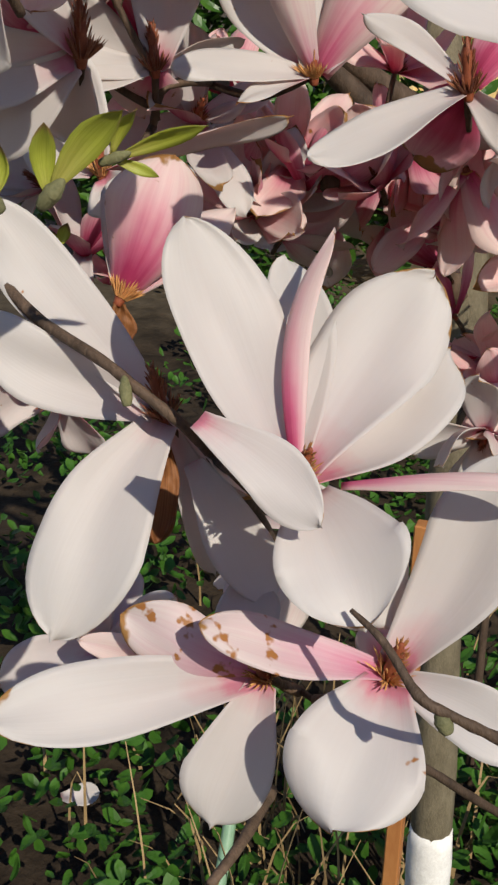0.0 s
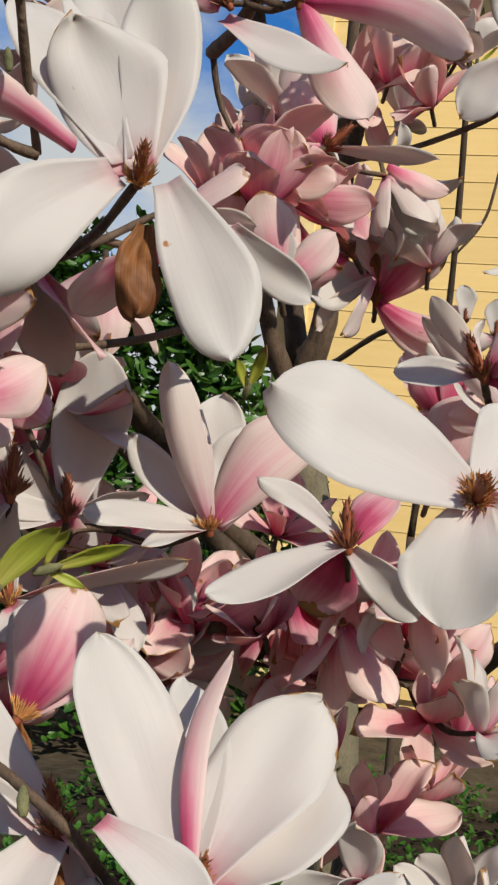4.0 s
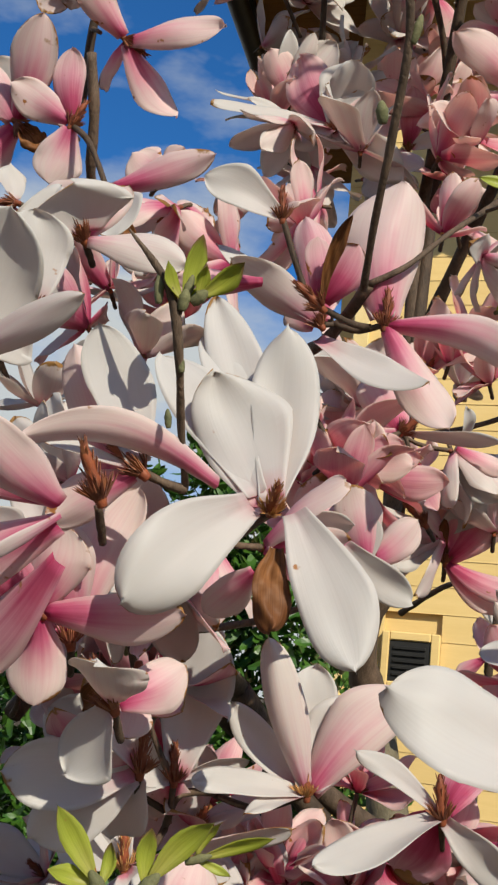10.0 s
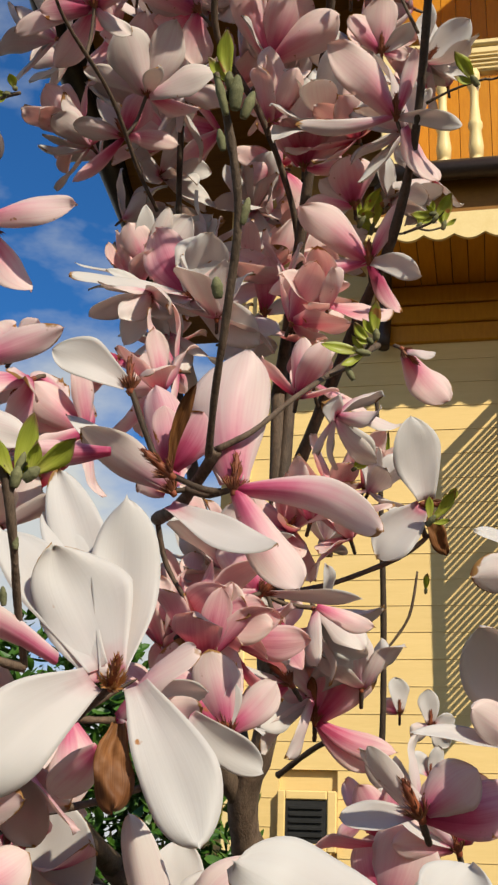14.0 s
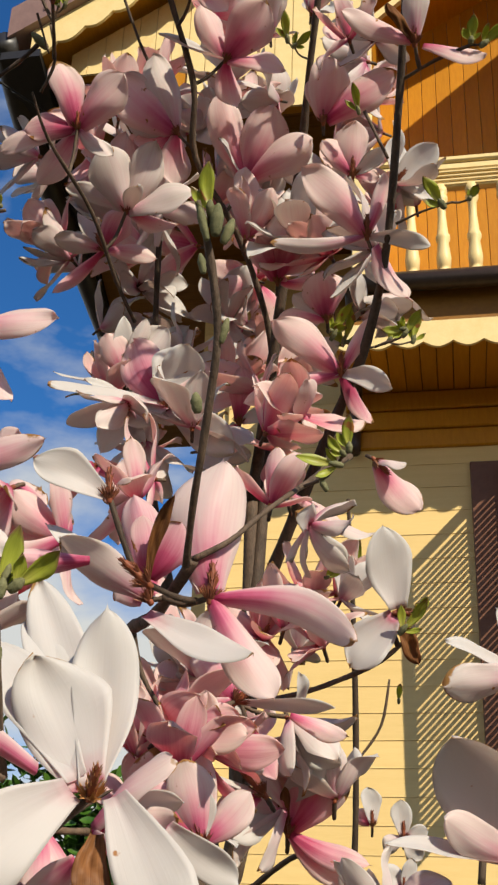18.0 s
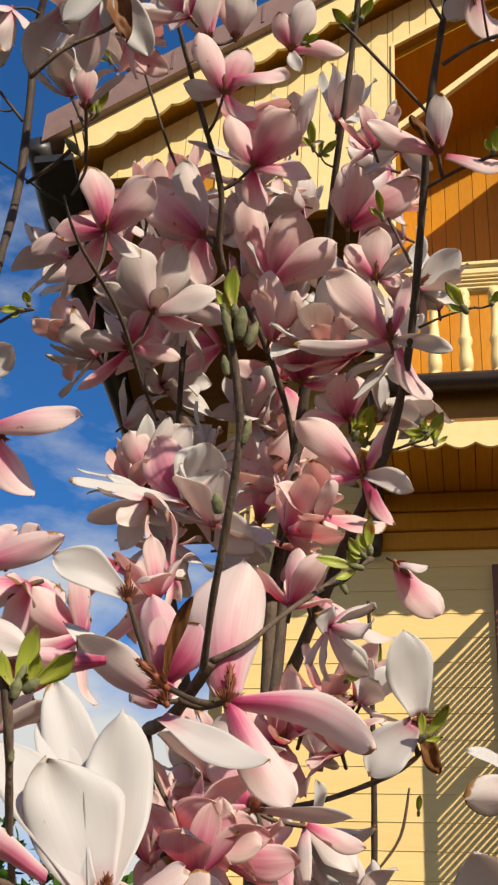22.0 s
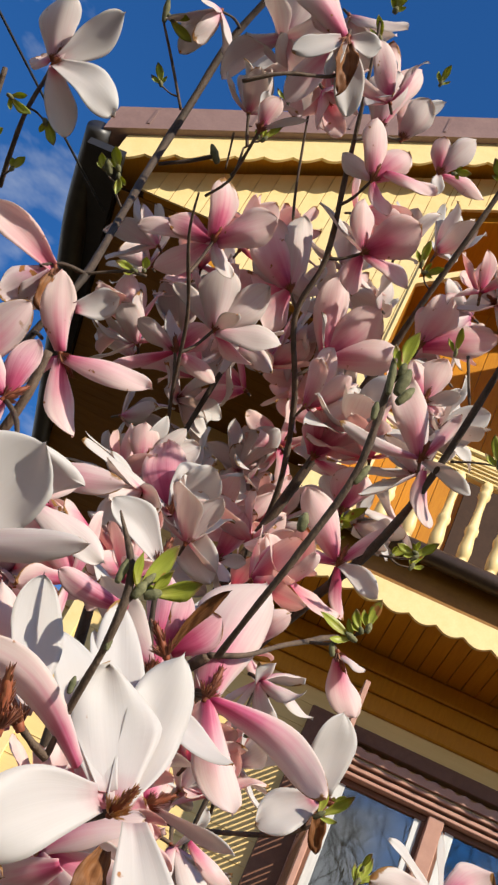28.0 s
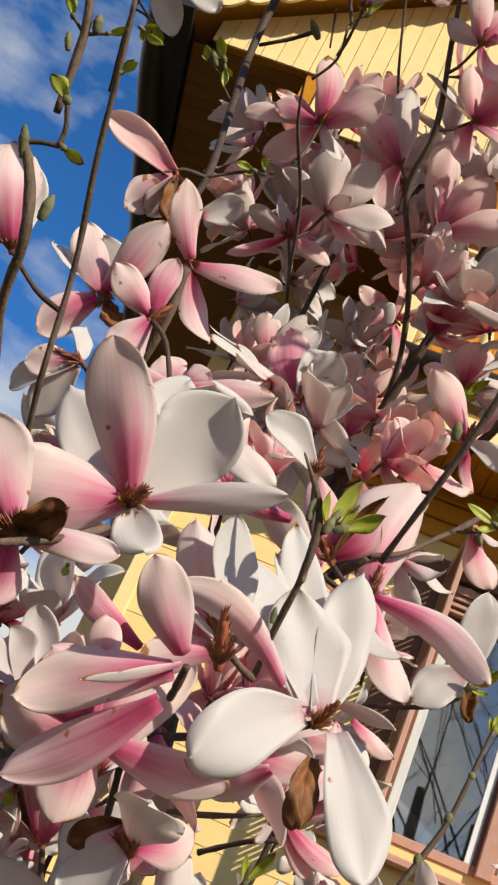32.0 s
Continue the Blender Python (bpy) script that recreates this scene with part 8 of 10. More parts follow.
branch([(-0.199, 1.049, 1.807), (-0.15, 1.027, 1.811), (-0.101, 1.012, 1.824), (-0.065, 0.995, 1.836), (-0.037, 0.984, 1.856)], [0.0043, 0.0037, 0.0036, 0.0035, 0.0025], seed=19)
branch([(-0.26, 1.359, 1.64), (-0.202, 1.309, 1.672), (-0.167, 1.261, 1.677)], [0.0052, 0.0044, 0.0030], seed=20)
branch([(-0.403, 0.852, 3.014), (-0.379, 0.916, 2.922), (-0.358, 1.011, 2.837), (-0.335, 1.1, 2.742), (-0.344, 1.172, 2.666), (-0.294, 1.267, 2.588), (-0.261, 1.372, 2.491), (-0.261, 1.455, 2.401), (-0.275, 1.503, 2.322)], [0.0033, 0.0042, 0.0053, 0.0063, 0.0063, 0.0065, 0.0066, 0.0076, 0.0087], seed=21)
branch([(-0.471, 1.044, 2.978), (-0.433, 1.126, 2.862), (-0.408, 1.16, 2.816)], [0.0025, 0.0031, 0.0036], seed=22)
branch([(-0.525, 0.962, 2.626), (-0.518, 1.021, 2.592), (-0.487, 1.137, 2.552), (-0.472, 1.237, 2.494), (-0.462, 1.315, 2.469)], [0.0018, 0.0032, 0.0038, 0.0039, 0.0040], seed=23)
branch([(-0.493, 0.919, 2.702), (-0.491, 0.945, 2.661), (-0.517, 0.971, 2.633)], [0.0022, 0.0027, 0.0027], seed=24)
branch([(-0.426, 1.293, 2.605), (-0.442, 1.362, 2.496), (-0.455, 1.445, 2.363), (-0.471, 1.508, 2.261)], [0.0061, 0.0061, 0.0082, 0.0092], seed=25)
branch([(-0.102, 0.93, 3.068), (-0.122, 0.999, 2.956), (-0.141, 1.054, 2.867), (-0.167, 1.136, 2.769), (-0.19, 1.224, 2.683), (-0.226, 1.317, 2.53), (-0.263, 1.41, 2.377), (-0.299, 1.497, 2.232)], [0.0043, 0.0058, 0.0063, 0.0068, 0.0079, 0.0089, 0.0099, 0.0119], seed=26)
branch([(0.031, 0.769, 2.795), (0.01, 0.824, 2.742), (-0.013, 0.885, 2.642), (-0.026, 0.951, 2.555), (-0.052, 1.065, 2.408), (-0.086, 1.147, 2.309), (-0.127, 1.214, 2.251), (-0.181, 1.284, 2.165), (-0.248, 1.376, 2.06)], [0.0032, 0.0057, 0.0065, 0.0066, 0.0067, 0.0072, 0.0086, 0.0096, 0.0106], seed=27)
branch([(0.006, 0.754, 2.812), (0.017, 0.809, 2.767), (0.009, 0.828, 2.736)], [0.0024, 0.0033, 0.0037], seed=28)
branch([(0.006, 0.855, 2.692), (0.057, 0.833, 2.703), (0.136, 0.82, 2.708)], [0.0037, 0.0032, 0.0032], seed=29)
branch([(-0.013, 0.887, 2.639), (-0.074, 0.825, 2.68), (-0.114, 0.781, 2.7)], [0.0029, 0.0028, 0.0024], seed=30)
branch([(-0.051, 0.745, 2.81), (-0.025, 0.773, 2.774), (0.008, 0.818, 2.731)], [0.0020, 0.0024, 0.0028], seed=31)
branch([(-0.022, 0.943, 2.567), (0.02, 0.915, 2.567), (0.063, 0.897, 2.569)], [0.0029, 0.0028, 0.0028], seed=32)
branch([(-0.039, 1.046, 2.422), (-0.005, 1.027, 2.424), (0.032, 1.01, 2.422)], [0.0025, 0.0020, 0.0020], seed=33)
branch([(-0.075, 1.144, 2.298), (-0.036, 1.125, 2.302), (-0.016, 1.098, 2.311)], [0.0025, 0.0025, 0.0024], seed=34)
branch([(-0.046, 1.016, 2.504), (-0.074, 0.994, 2.567)], [0.0025, 0.0030], seed=35)
branch([(-0.475, 0.705, 2.572), (-0.432, 0.693, 2.602), (-0.383, 0.701, 2.64), (-0.369, 0.71, 2.685)], [0.0034, 0.0034, 0.0030, 0.0031], seed=36)
branch([(-0.57, 0.878, 2.115), (-0.559, 0.857, 2.199), (-0.543, 0.841, 2.295), (-0.59, 0.94, 2.494), (-0.652, 1.069, 2.754), (-0.658, 1.061, 2.92), (-0.653, 1.023, 3.062), (-0.613, 0.955, 3.166)], [0.0057, 0.0058, 0.0060, 0.0069, 0.0075, 0.0078, 0.0070, 0.0064], seed=37)
branch([(-0.544, 0.839, 2.297), (-0.502, 0.83, 2.318), (-0.475, 0.829, 2.324)], [0.0023, 0.0026, 0.0026], seed=38)
branch([(-0.654, 1.095, 2.786), (-0.606, 1.083, 2.811), (-0.572, 1.072, 2.834)], [0.0036, 0.0046, 0.0046], seed=39)
branch([(-0.642, 1.046, 2.996), (-0.58, 1.023, 3.04), (-0.485, 1.004, 3.085)], [0.0037, 0.0037, 0.0037], seed=40)
branch([(-0.667, 1.066, 2.895), (-0.713, 1.023, 2.947), (-0.752, 0.988, 2.989)], [0.0031, 0.0031, 0.0026], seed=41)
branch([(-0.739, 0.904, 2.431), (-0.728, 0.814, 2.474), (-0.722, 0.78, 2.522)], [0.0050, 0.0040, 0.0032], seed=42)
branch([(-0.607, 0.967, 2.54), (-0.631, 0.951, 2.559)], [0.0022, 0.0022], seed=43)
branch([(-0.517, 0.98, 2.712), (-0.528, 0.947, 2.757)], [0.0019, 0.0023], seed=45)
branch([(-0.416, 0.323, 1.656), (-0.424, 0.253, 1.704), (-0.419, 0.218, 1.73), (-0.426, 0.204, 1.755), (-0.437, 0.194, 1.773)], [0.0037, 0.0035, 0.0036, 0.0041, 0.0026], seed=46)
branch([(-0.371, 0.271, 1.592), (-0.345, 0.287, 1.613), (-0.334, 0.32, 1.64)], [0.0030, 0.0031, 0.0030], seed=47)
branch([(-0.362, 0.463, 1.526), (-0.33, 0.485, 1.56), (-0.266, 0.532, 1.597), (-0.235, 0.576, 1.63), (-0.22, 0.584, 1.641)], [0.0031, 0.0042, 0.0038, 0.0026, 0.0007], seed=48)
branch([(-0.304, 0.605, 1.552), (-0.252, 0.639, 1.567), (-0.208, 0.658, 1.587), (-0.192, 0.656, 1.596)], [0.0033, 0.0034, 0.0023, 0.0008], seed=49)
branch([(-0.509, 0.697, 1.76), (-0.51, 0.6, 1.84), (-0.518, 0.554, 1.931), (-0.527, 0.495, 2.002), (-0.53, 0.444, 2.058), (-0.535, 0.408, 2.105)], [0.0041, 0.0034, 0.0034, 0.0034, 0.0033, 0.0029], seed=50)
branch([(-0.523, 0.377, 1.944), (-0.525, 0.35, 1.999), (-0.533, 0.334, 2.028)], [0.0036, 0.0044, 0.0036], seed=51)
bud((-0.226, 0.4652, 1.3111), (-0.2295, 0.4697, 1.3248), 0.0033)
bud((-0.0469, 0.3714, 1.2366), (-0.0523, 0.3729, 1.2445), 0.0035)
bud((-0.2359, 0.3583, 1.7055), (-0.2362, 0.3561, 1.7224), 0.0026)
bud((-0.2236, 0.3614, 1.7072), (-0.2197, 0.3607, 1.7219), 0.0025)
bud((-0.2337, 0.3868, 1.6473), (-0.2348, 0.3853, 1.6574), 0.0020)
bud((-0.2255, 0.3754, 1.674), (-0.2271, 0.3738, 1.6838), 0.0021)
bud((-0.145, 0.4533, 1.9872), (-0.151, 0.443, 2.0145), 0.0031)
bud((-0.1396, 0.4534, 1.9908), (-0.1369, 0.4466, 2.0132), 0.0049)
bud((-0.1364, 0.4645, 1.992), (-0.1286, 0.4605, 2.0096), 0.0039)
bud((-0.1477, 0.46, 1.9648), (-0.1499, 0.455, 1.9785), 0.0029)
bud((-0.1411, 0.4947, 1.9294), (-0.1357, 0.4901, 1.9472), 0.0032)
bud((-0.1641, 0.533, 1.8953), (-0.1653, 0.5279, 1.9099), 0.0043)
bud((-0.0959, 0.7635, 1.9294), (-0.1026, 0.7583, 1.9408), 0.0030)
bud((-0.5659, 1.0795, 2.824), (-0.5874, 1.0627, 2.8438), 0.0069)
bud((-0.7523, 0.9877, 2.9894), (-0.761, 0.9623, 3.0238), 0.0059)
bud((-0.6415, 0.9422, 2.5688), (-0.6549, 0.9292, 2.5847), 0.0060)
bud((-0.4349, 0.1978, 1.7655), (-0.4399, 0.1896, 1.7804), 0.0029)
bud((-0.4152, 0.212, 1.7427), (-0.4132, 0.2056, 1.7562), 0.0031)
bud((-0.5172, 0.3492, 2.0024), (-0.5194, 0.3424, 2.0155), 0.0041)
bud((-0.5319, 0.3561, 1.9845), (-0.5364, 0.3494, 1.9966), 0.0028)
leaf((-0.3911, 0.6984, 1.3259), (-0.384, 0.7025, 1.3435), (0.42, -0.91, 0.05), 0.0117, seed=0)
leaf((-0.2236, 0.3614, 1.7072), (-0.2143, 0.3546, 1.7414), (0.57, -0.76, -0.31), 0.0141, seed=1)
leaf((-0.217, 0.363, 1.7096), (-0.1931, 0.362, 1.729), (0.48, -0.61, -0.63), 0.0156, seed=2)
leaf((-0.2352, 0.3716, 1.4214), (-0.2537, 0.3541, 1.4574), (0.67, -0.74, -0.02), 0.0158, seed=3)
leaf((-0.215, 0.3772, 1.4235), (-0.1833, 0.3751, 1.457), (0.2, -0.95, -0.25), 0.0163, seed=4)
leaf((-0.1961, 0.3909, 1.4372), (-0.1592, 0.3939, 1.4515), (0.24, -0.87, -0.42), 0.0102, seed=5)
leaf((-0.1424, 0.4471, 2.0079), (-0.1418, 0.4317, 2.0387), (0.2, -0.88, -0.44), 0.0144, seed=6)
leaf((-0.0854, 0.7582, 1.9529), (-0.1226, 0.7431, 1.9566), (0.36, -0.92, -0.12), 0.0146, seed=7)
leaf((-0.0753, 0.7559, 1.9671), (-0.0737, 0.7417, 1.995), (0.08, -0.89, -0.46), 0.0146, seed=8)
leaf((-0.0803, 0.7563, 1.9624), (-0.0934, 0.7435, 1.9759), (0.34, -0.82, -0.45), 0.0122, seed=9)
leaf((-0.1417, 1.1652, 1.9865), (-0.1209, 1.1617, 1.9951), (0.14, -0.76, -0.64), 0.0123, seed=10)
leaf((-0.1496, 1.7505, 2.1666), (-0.144, 1.7195, 2.2484), (0.25, -0.9, -0.36), 0.0137, seed=11)
leaf((-0.058, 1.1798, 2.3282), (-0.0391, 1.1726, 2.3469), (0.23, -0.81, -0.54), 0.0161, seed=12)
leaf((-0.0259, 1.1868, 2.3292), (-0.0135, 1.1725, 2.365), (0.07, -0.92, -0.39), 0.0161, seed=13)
leaf((-0.0245, 1.0082, 1.8902), (-0.0151, 0.9999, 1.9056), (-0.06, -0.89, -0.45), 0.0129, seed=14)
leaf((-0.153, 1.5224, 2.5309), (-0.1366, 1.5013, 2.5902), (0.13, -0.92, -0.36), 0.0185, seed=15)
leaf((-0.1439, 1.5244, 2.5311), (-0.1789, 1.5064, 2.545), (0.19, -0.81, -0.56), 0.0185, seed=16)
leaf((-0.062, 1.1205, 1.5218), (-0.0433, 1.1083, 1.5556), (-0.1, -0.95, -0.29), 0.0129, seed=17)
leaf((0.0211, 1.0108, 2.4189), (-0.0022, 0.9833, 2.4458), (0.21, -0.77, -0.6), 0.0205, seed=18)
leaf((0.054, 1.0118, 2.4262), (0.0657, 0.9996, 2.4389), (0.07, -0.69, -0.72), 0.0146, seed=19)
leaf((-0.0345, 1.0899, 2.2817), (-0.011, 1.0712, 2.3075), (-0.03, -0.82, -0.57), 0.0161, seed=20)
leaf((-0.0341, 1.0859, 2.2879), (-0.0628, 1.0772, 2.2843), (0.31, -0.81, -0.5), 0.0146, seed=21)
leaf((0.0775, 0.899, 2.5697), (0.1106, 0.8866, 2.5884), (0.16, -0.67, -0.73), 0.0188, seed=22)
leaf((0.0634, 0.8949, 2.5722), (0.0685, 0.8743, 2.5961), (-0.03, -0.76, -0.65), 0.0173, seed=23)
leaf((-0.1927, 1.0886, 2.7989), (-0.1941, 1.0609, 2.832), (0.11, -0.77, -0.64), 0.0176, seed=24)
leaf((-0.1845, 1.0947, 2.7918), (-0.1568, 1.0833, 2.8075), (0.1, -0.71, -0.69), 0.0158, seed=25)
leaf((-0.113, 0.9957, 2.964), (-0.0937, 0.9786, 2.9864), (0.15, -0.72, -0.68), 0.0211, seed=26)
leaf((-0.1221, 0.9991, 2.9563), (-0.155, 0.9763, 2.9732), (0.06, -0.65, -0.76), 0.0211, seed=27)
leaf((-0.4717, 0.9086, 2.7225), (-0.4525, 0.8883, 2.7498), (0.29, -0.66, -0.69), 0.0145, seed=28)
leaf((-0.4797, 0.9074, 2.7223), (-0.4811, 0.8926, 2.7354), (0.28, -0.65, -0.7), 0.0129, seed=29)
leaf((-0.1467, 1.2909, 2.4057), (-0.1141, 1.2638, 2.4472), (0.04, -0.82, -0.57), 0.0188, seed=30)
leaf((-0.1505, 1.2857, 2.4128), (-0.1246, 1.283, 2.4147), (-0.05, -0.85, -0.53), 0.0171, seed=31)
leaf((-0.0886, 1.0847, 2.6471), (-0.0943, 1.0574, 2.6783), (0.05, -0.76, -0.65), 0.0149, seed=32)
leaf((-0.0016, 0.7604, 2.7996), (0.0108, 0.7432, 2.8202), (0.09, -0.74, -0.67), 0.0176, seed=33)
leaf((0.053, 0.7517, 2.7348), (0.0513, 0.7289, 2.7602), (-0.04, -0.74, -0.67), 0.0156, seed=34)
leaf((-0.2074, 1.035, 2.9708), (-0.1794, 1.0285, 2.9791), (0.08, -0.64, -0.76), 0.0162, seed=35)
leaf((-0.3914, 0.8679, 2.9932), (-0.4095, 0.8433, 3.0169), (0.11, -0.73, -0.67), 0.0154, seed=36)
leaf((-0.0408, 0.9451, 1.8525), (-0.014, 0.9259, 1.8801), (-0.14, -0.87, -0.47), 0.0146, seed=37)
leaf((-0.4897, 0.8274, 2.3234), (-0.5151, 0.8205, 2.3198), (0.29, -0.9, -0.33), 0.0137, seed=38)
leaf((-0.4804, 0.8258, 2.3274), (-0.483, 0.812, 2.3378), (0.27, -0.61, -0.74), 0.0137, seed=39)
leaf((-0.7476, 0.9809, 2.9999), (-0.6945, 0.9958, 2.9798), (-0.05, -0.73, -0.68), 0.0227, seed=40)
leaf((-0.7145, 1.047, 2.9124), (-0.7326, 1.0233, 2.934), (0.21, -0.74, -0.64), 0.0170, seed=41)
leaf((-0.4922, 0.972, 2.9025), (-0.5094, 0.9435, 2.931), (0.12, -0.74, -0.67), 0.0144, seed=42)
leaf((-0.3313, 0.6017, 2.6718), (-0.3292, 0.5814, 2.6923), (0.15, -0.69, -0.7), 0.0178, seed=43)
leaf((-0.6338, 0.9358, 2.5793), (-0.6495, 0.914, 2.5986), (0.25, -0.74, -0.63), 0.0193, seed=44)
leaf((-0.6521, 0.9389, 2.5715), (-0.6639, 0.9225, 2.5839), (0.29, -0.7, -0.66), 0.0145, seed=45)
leaf((-0.6305, 0.9403, 2.5735), (-0.6213, 0.9532, 2.5482), (0.19, -0.9, -0.39), 0.0145, seed=46)
leaf((-0.2697, 0.8268, 2.8873), (-0.266, 0.8049, 2.9102), (0.1, -0.71, -0.7), 0.0133, seed=47)
leaf((-0.6999, 0.8111, 2.4823), (-0.6754, 0.8236, 2.4603), (0.06, -0.89, -0.44), 0.0176, seed=49)
leaf((-0.7224, 0.8671, 2.4337), (-0.7103, 0.8516, 2.4492), (0.28, -0.56, -0.78), 0.0148, seed=50)
leaf((-0.0282, 0.5891, 1.6997), (-0.0262, 0.5768, 1.7088), (-0.23, -0.6, -0.76), 0.0055, seed=51)
leaf((-0.4238, 0.183, 1.7982), (-0.4352, 0.1731, 1.8036), (0.36, -0.72, -0.59), 0.0117, seed=52)
leaf((-0.4181, 0.1939, 1.778), (-0.4024, 0.1934, 1.7724), (-0.28, -0.65, -0.71), 0.0088, seed=53)
leaf((-0.537, 0.3445, 2.0063), (-0.5448, 0.3335, 2.0147), (0.35, -0.71, -0.61), 0.0108, seed=54)
leaf((-0.5096, 0.3488, 2.0056), (-0.4959, 0.3424, 2.0109), (0.05, -0.58, -0.81), 0.0083, seed=55)
leaf((-0.5296, 0.4438, 2.0578), (-0.5161, 0.4349, 2.0682), (0.18, -0.62, -0.76), 0.0094, seed=56)
leaf((-0.5258, 0.4256, 2.0953), (-0.5018, 0.4273, 2.0875), (-0.13, -0.81, -0.58), 0.0094, seed=57)
leaf((-0.3109, 0.5561, 1.5356), (-0.3069, 0.5433, 1.5512), (0.03, -0.77, -0.64), 0.0101, seed=58)
leaf((-0.3672, 0.5614, 1.5088), (-0.3614, 0.5503, 1.5214), (0, -0.75, -0.66), 0.0094, seed=59)
leaf((-0.1923, 0.683, 1.5416), (-0.1772, 0.6646, 1.5714), (-0.17, -0.87, -0.45), 0.0114, seed=60)
leaf((-0.4078, 0.5763, 1.6928), (-0.4075, 0.5758, 1.6826), (0.24, -0.97, 0.05), 0.0088, seed=61)
twig([(-0.477, 0.829, 2.323), (-0.482, 0.829, 2.324), (-0.49, 0.827, 2.323)], [0.0017, 0.0014, 0.0013])
twig([(-0.394, 0.876, 2.981), (-0.392, 0.873, 2.986), (-0.391, 0.868, 2.993)], [0.0017, 0.0014, 0.0013])
twig([(-0.229, 0.367, 1.6945), (-0.227, 0.365, 1.6995), (-0.224, 0.361, 1.7075)], [0.0017, 0.0014, 0.0013])
twig([(-0.148, 0.456, 1.997), (-0.145, 0.453, 2.001), (-0.142, 0.447, 2.008)], [0.0017, 0.0014, 0.0013])
twig([(-0.122, 0.999, 2.956), (-0.118, 0.998, 2.959), (-0.113, 0.996, 2.964)], [0.0017, 0.0014, 0.0013])
twig([(-0.525, 0.35, 1.999), (-0.53, 0.348, 2.002), (-0.537, 0.344, 2.006)], [0.0017, 0.0014, 0.0013])
twig([(-0.483, 0.98, 2.893), (-0.487, 0.977, 2.897), (-0.492, 0.972, 2.902)], [0.0017, 0.0014, 0.0013])
twig([(0.01, 0.774, 2.796), (0.003, 0.768, 2.796), (-0.002, 0.76, 2.8)], [0.0017, 0.0014, 0.0013])
twig([(-0.161, 1.755, 2.146), (-0.156, 1.754, 2.154), (-0.15, 1.75, 2.167)], [0.0017, 0.0014, 0.0013])
twig([(-0.752, 0.988, 2.989), (-0.751, 0.984, 2.995), (-0.748, 0.981, 3)], [0.0017, 0.0014, 0.0013])
twig([(0.063, 0.897, 2.569), (0.069, 0.898, 2.569), (0.078, 0.899, 2.57)], [0.0017, 0.0014, 0.0013])
twig([(-0.354, 0.281, 1.605), (-0.361, 0.285, 1.605), (-0.371, 0.287, 1.606)], [0.0031, 0.0026, 0.0023])
twig([(-0.291, 0.529, 1.596), (-0.298, 0.537, 1.603), (-0.304, 0.545, 1.607)], [0.0022, 0.0024, 0.0022])
twig([(-0.069, 1.279, 1.258), (-0.053, 1.271, 1.266), (-0.043, 1.265, 1.28)], [0.0029, 0.0024, 0.0022])
twig([(-0.525, 0.35, 1.999), (-0.519, 0.35, 2.002), (-0.51, 0.349, 2.006)], [0.0017, 0.0014, 0.0013])
twig([(-0.737, 0.887, 2.439), (-0.731, 0.879, 2.434), (-0.722, 0.867, 2.434)], [0.0017, 0.0014, 0.0013])
twig([(-0.437, 0.194, 1.773), (-0.43, 0.194, 1.776), (-0.418, 0.194, 1.778)], [0.0017, 0.0014, 0.0013])
twig([(-0.252, 0.552, 1.612), (-0.246, 0.567, 1.612), (-0.232, 0.585, 1.614)], [0.0029, 0.0024, 0.0022])
twig([(-0.276, 1.08, 1.309), (-0.261, 1.083, 1.302), (-0.24, 1.082, 1.301)], [0.0029, 0.0024, 0.0022])
twig([(-0.326, 1.068, 1.29), (-0.311, 1.06, 1.287), (-0.294, 1.059, 1.289)], [0.0029, 0.0024, 0.0022])
twig([(-0.329, 0.727, 1.414), (-0.325, 0.718, 1.426), (-0.321, 0.708, 1.448)], [0.0031, 0.0026, 0.0023])
twig([(-0.477, 0.703, 1.986), (-0.477, 0.693, 1.986), (-0.474, 0.682, 1.99)], [0.0031, 0.0026, 0.0023])
twig([(0.032, 1.01, 2.422), (0.042, 1.013, 2.423), (0.054, 1.012, 2.426)], [0.0017, 0.0014, 0.0013])
twig([(-0.233, 0.421, 1.6215), (-0.241, 0.414, 1.6225), (-0.254, 0.405, 1.6275)], [0.0031, 0.0026, 0.0023])
twig([(-0.123, 1.208, 2.256), (-0.123, 1.189, 2.26), (-0.122, 1.165, 2.273)], [0.0031, 0.0026, 0.0023])
twig([(-0.323, 0.494, 1.538), (-0.325, 0.503, 1.526), (-0.328, 0.511, 1.517)], [0.0023, 0.0026, 0.0023])
twig([(-0.723, 0.786, 2.513), (-0.722, 0.779, 2.524), (-0.721, 0.766, 2.542)], [0.0031, 0.0026, 0.0023])
twig([(-0.193, 0.512, 1.265), (-0.206, 0.505, 1.276), (-0.22, 0.496, 1.297)], [0.0031, 0.0026, 0.0023])
twig([(-0.68, 1.054, 2.909), (-0.695, 1.053, 2.908), (-0.715, 1.047, 2.912)], [0.0017, 0.0014, 0.0013])
twig([(-0.631, 0.951, 2.559), (-0.631, 0.945, 2.567), (-0.634, 0.936, 2.579)], [0.0017, 0.0014, 0.0013])
twig([(-0.217, 0.703, 1.82), (-0.224, 0.697, 1.811), (-0.234, 0.689, 1.808)], [0.0031, 0.0026, 0.0023])
twig([(-0.344, 0.475, 1.545), (-0.333, 0.467, 1.546), (-0.326, 0.456, 1.551)], [0.0031, 0.0026, 0.0023])
twig([(-0.332, 0.331, 1.663), (-0.34, 0.347, 1.662), (-0.347, 0.358, 1.661)], [0.0023, 0.0026, 0.0023])
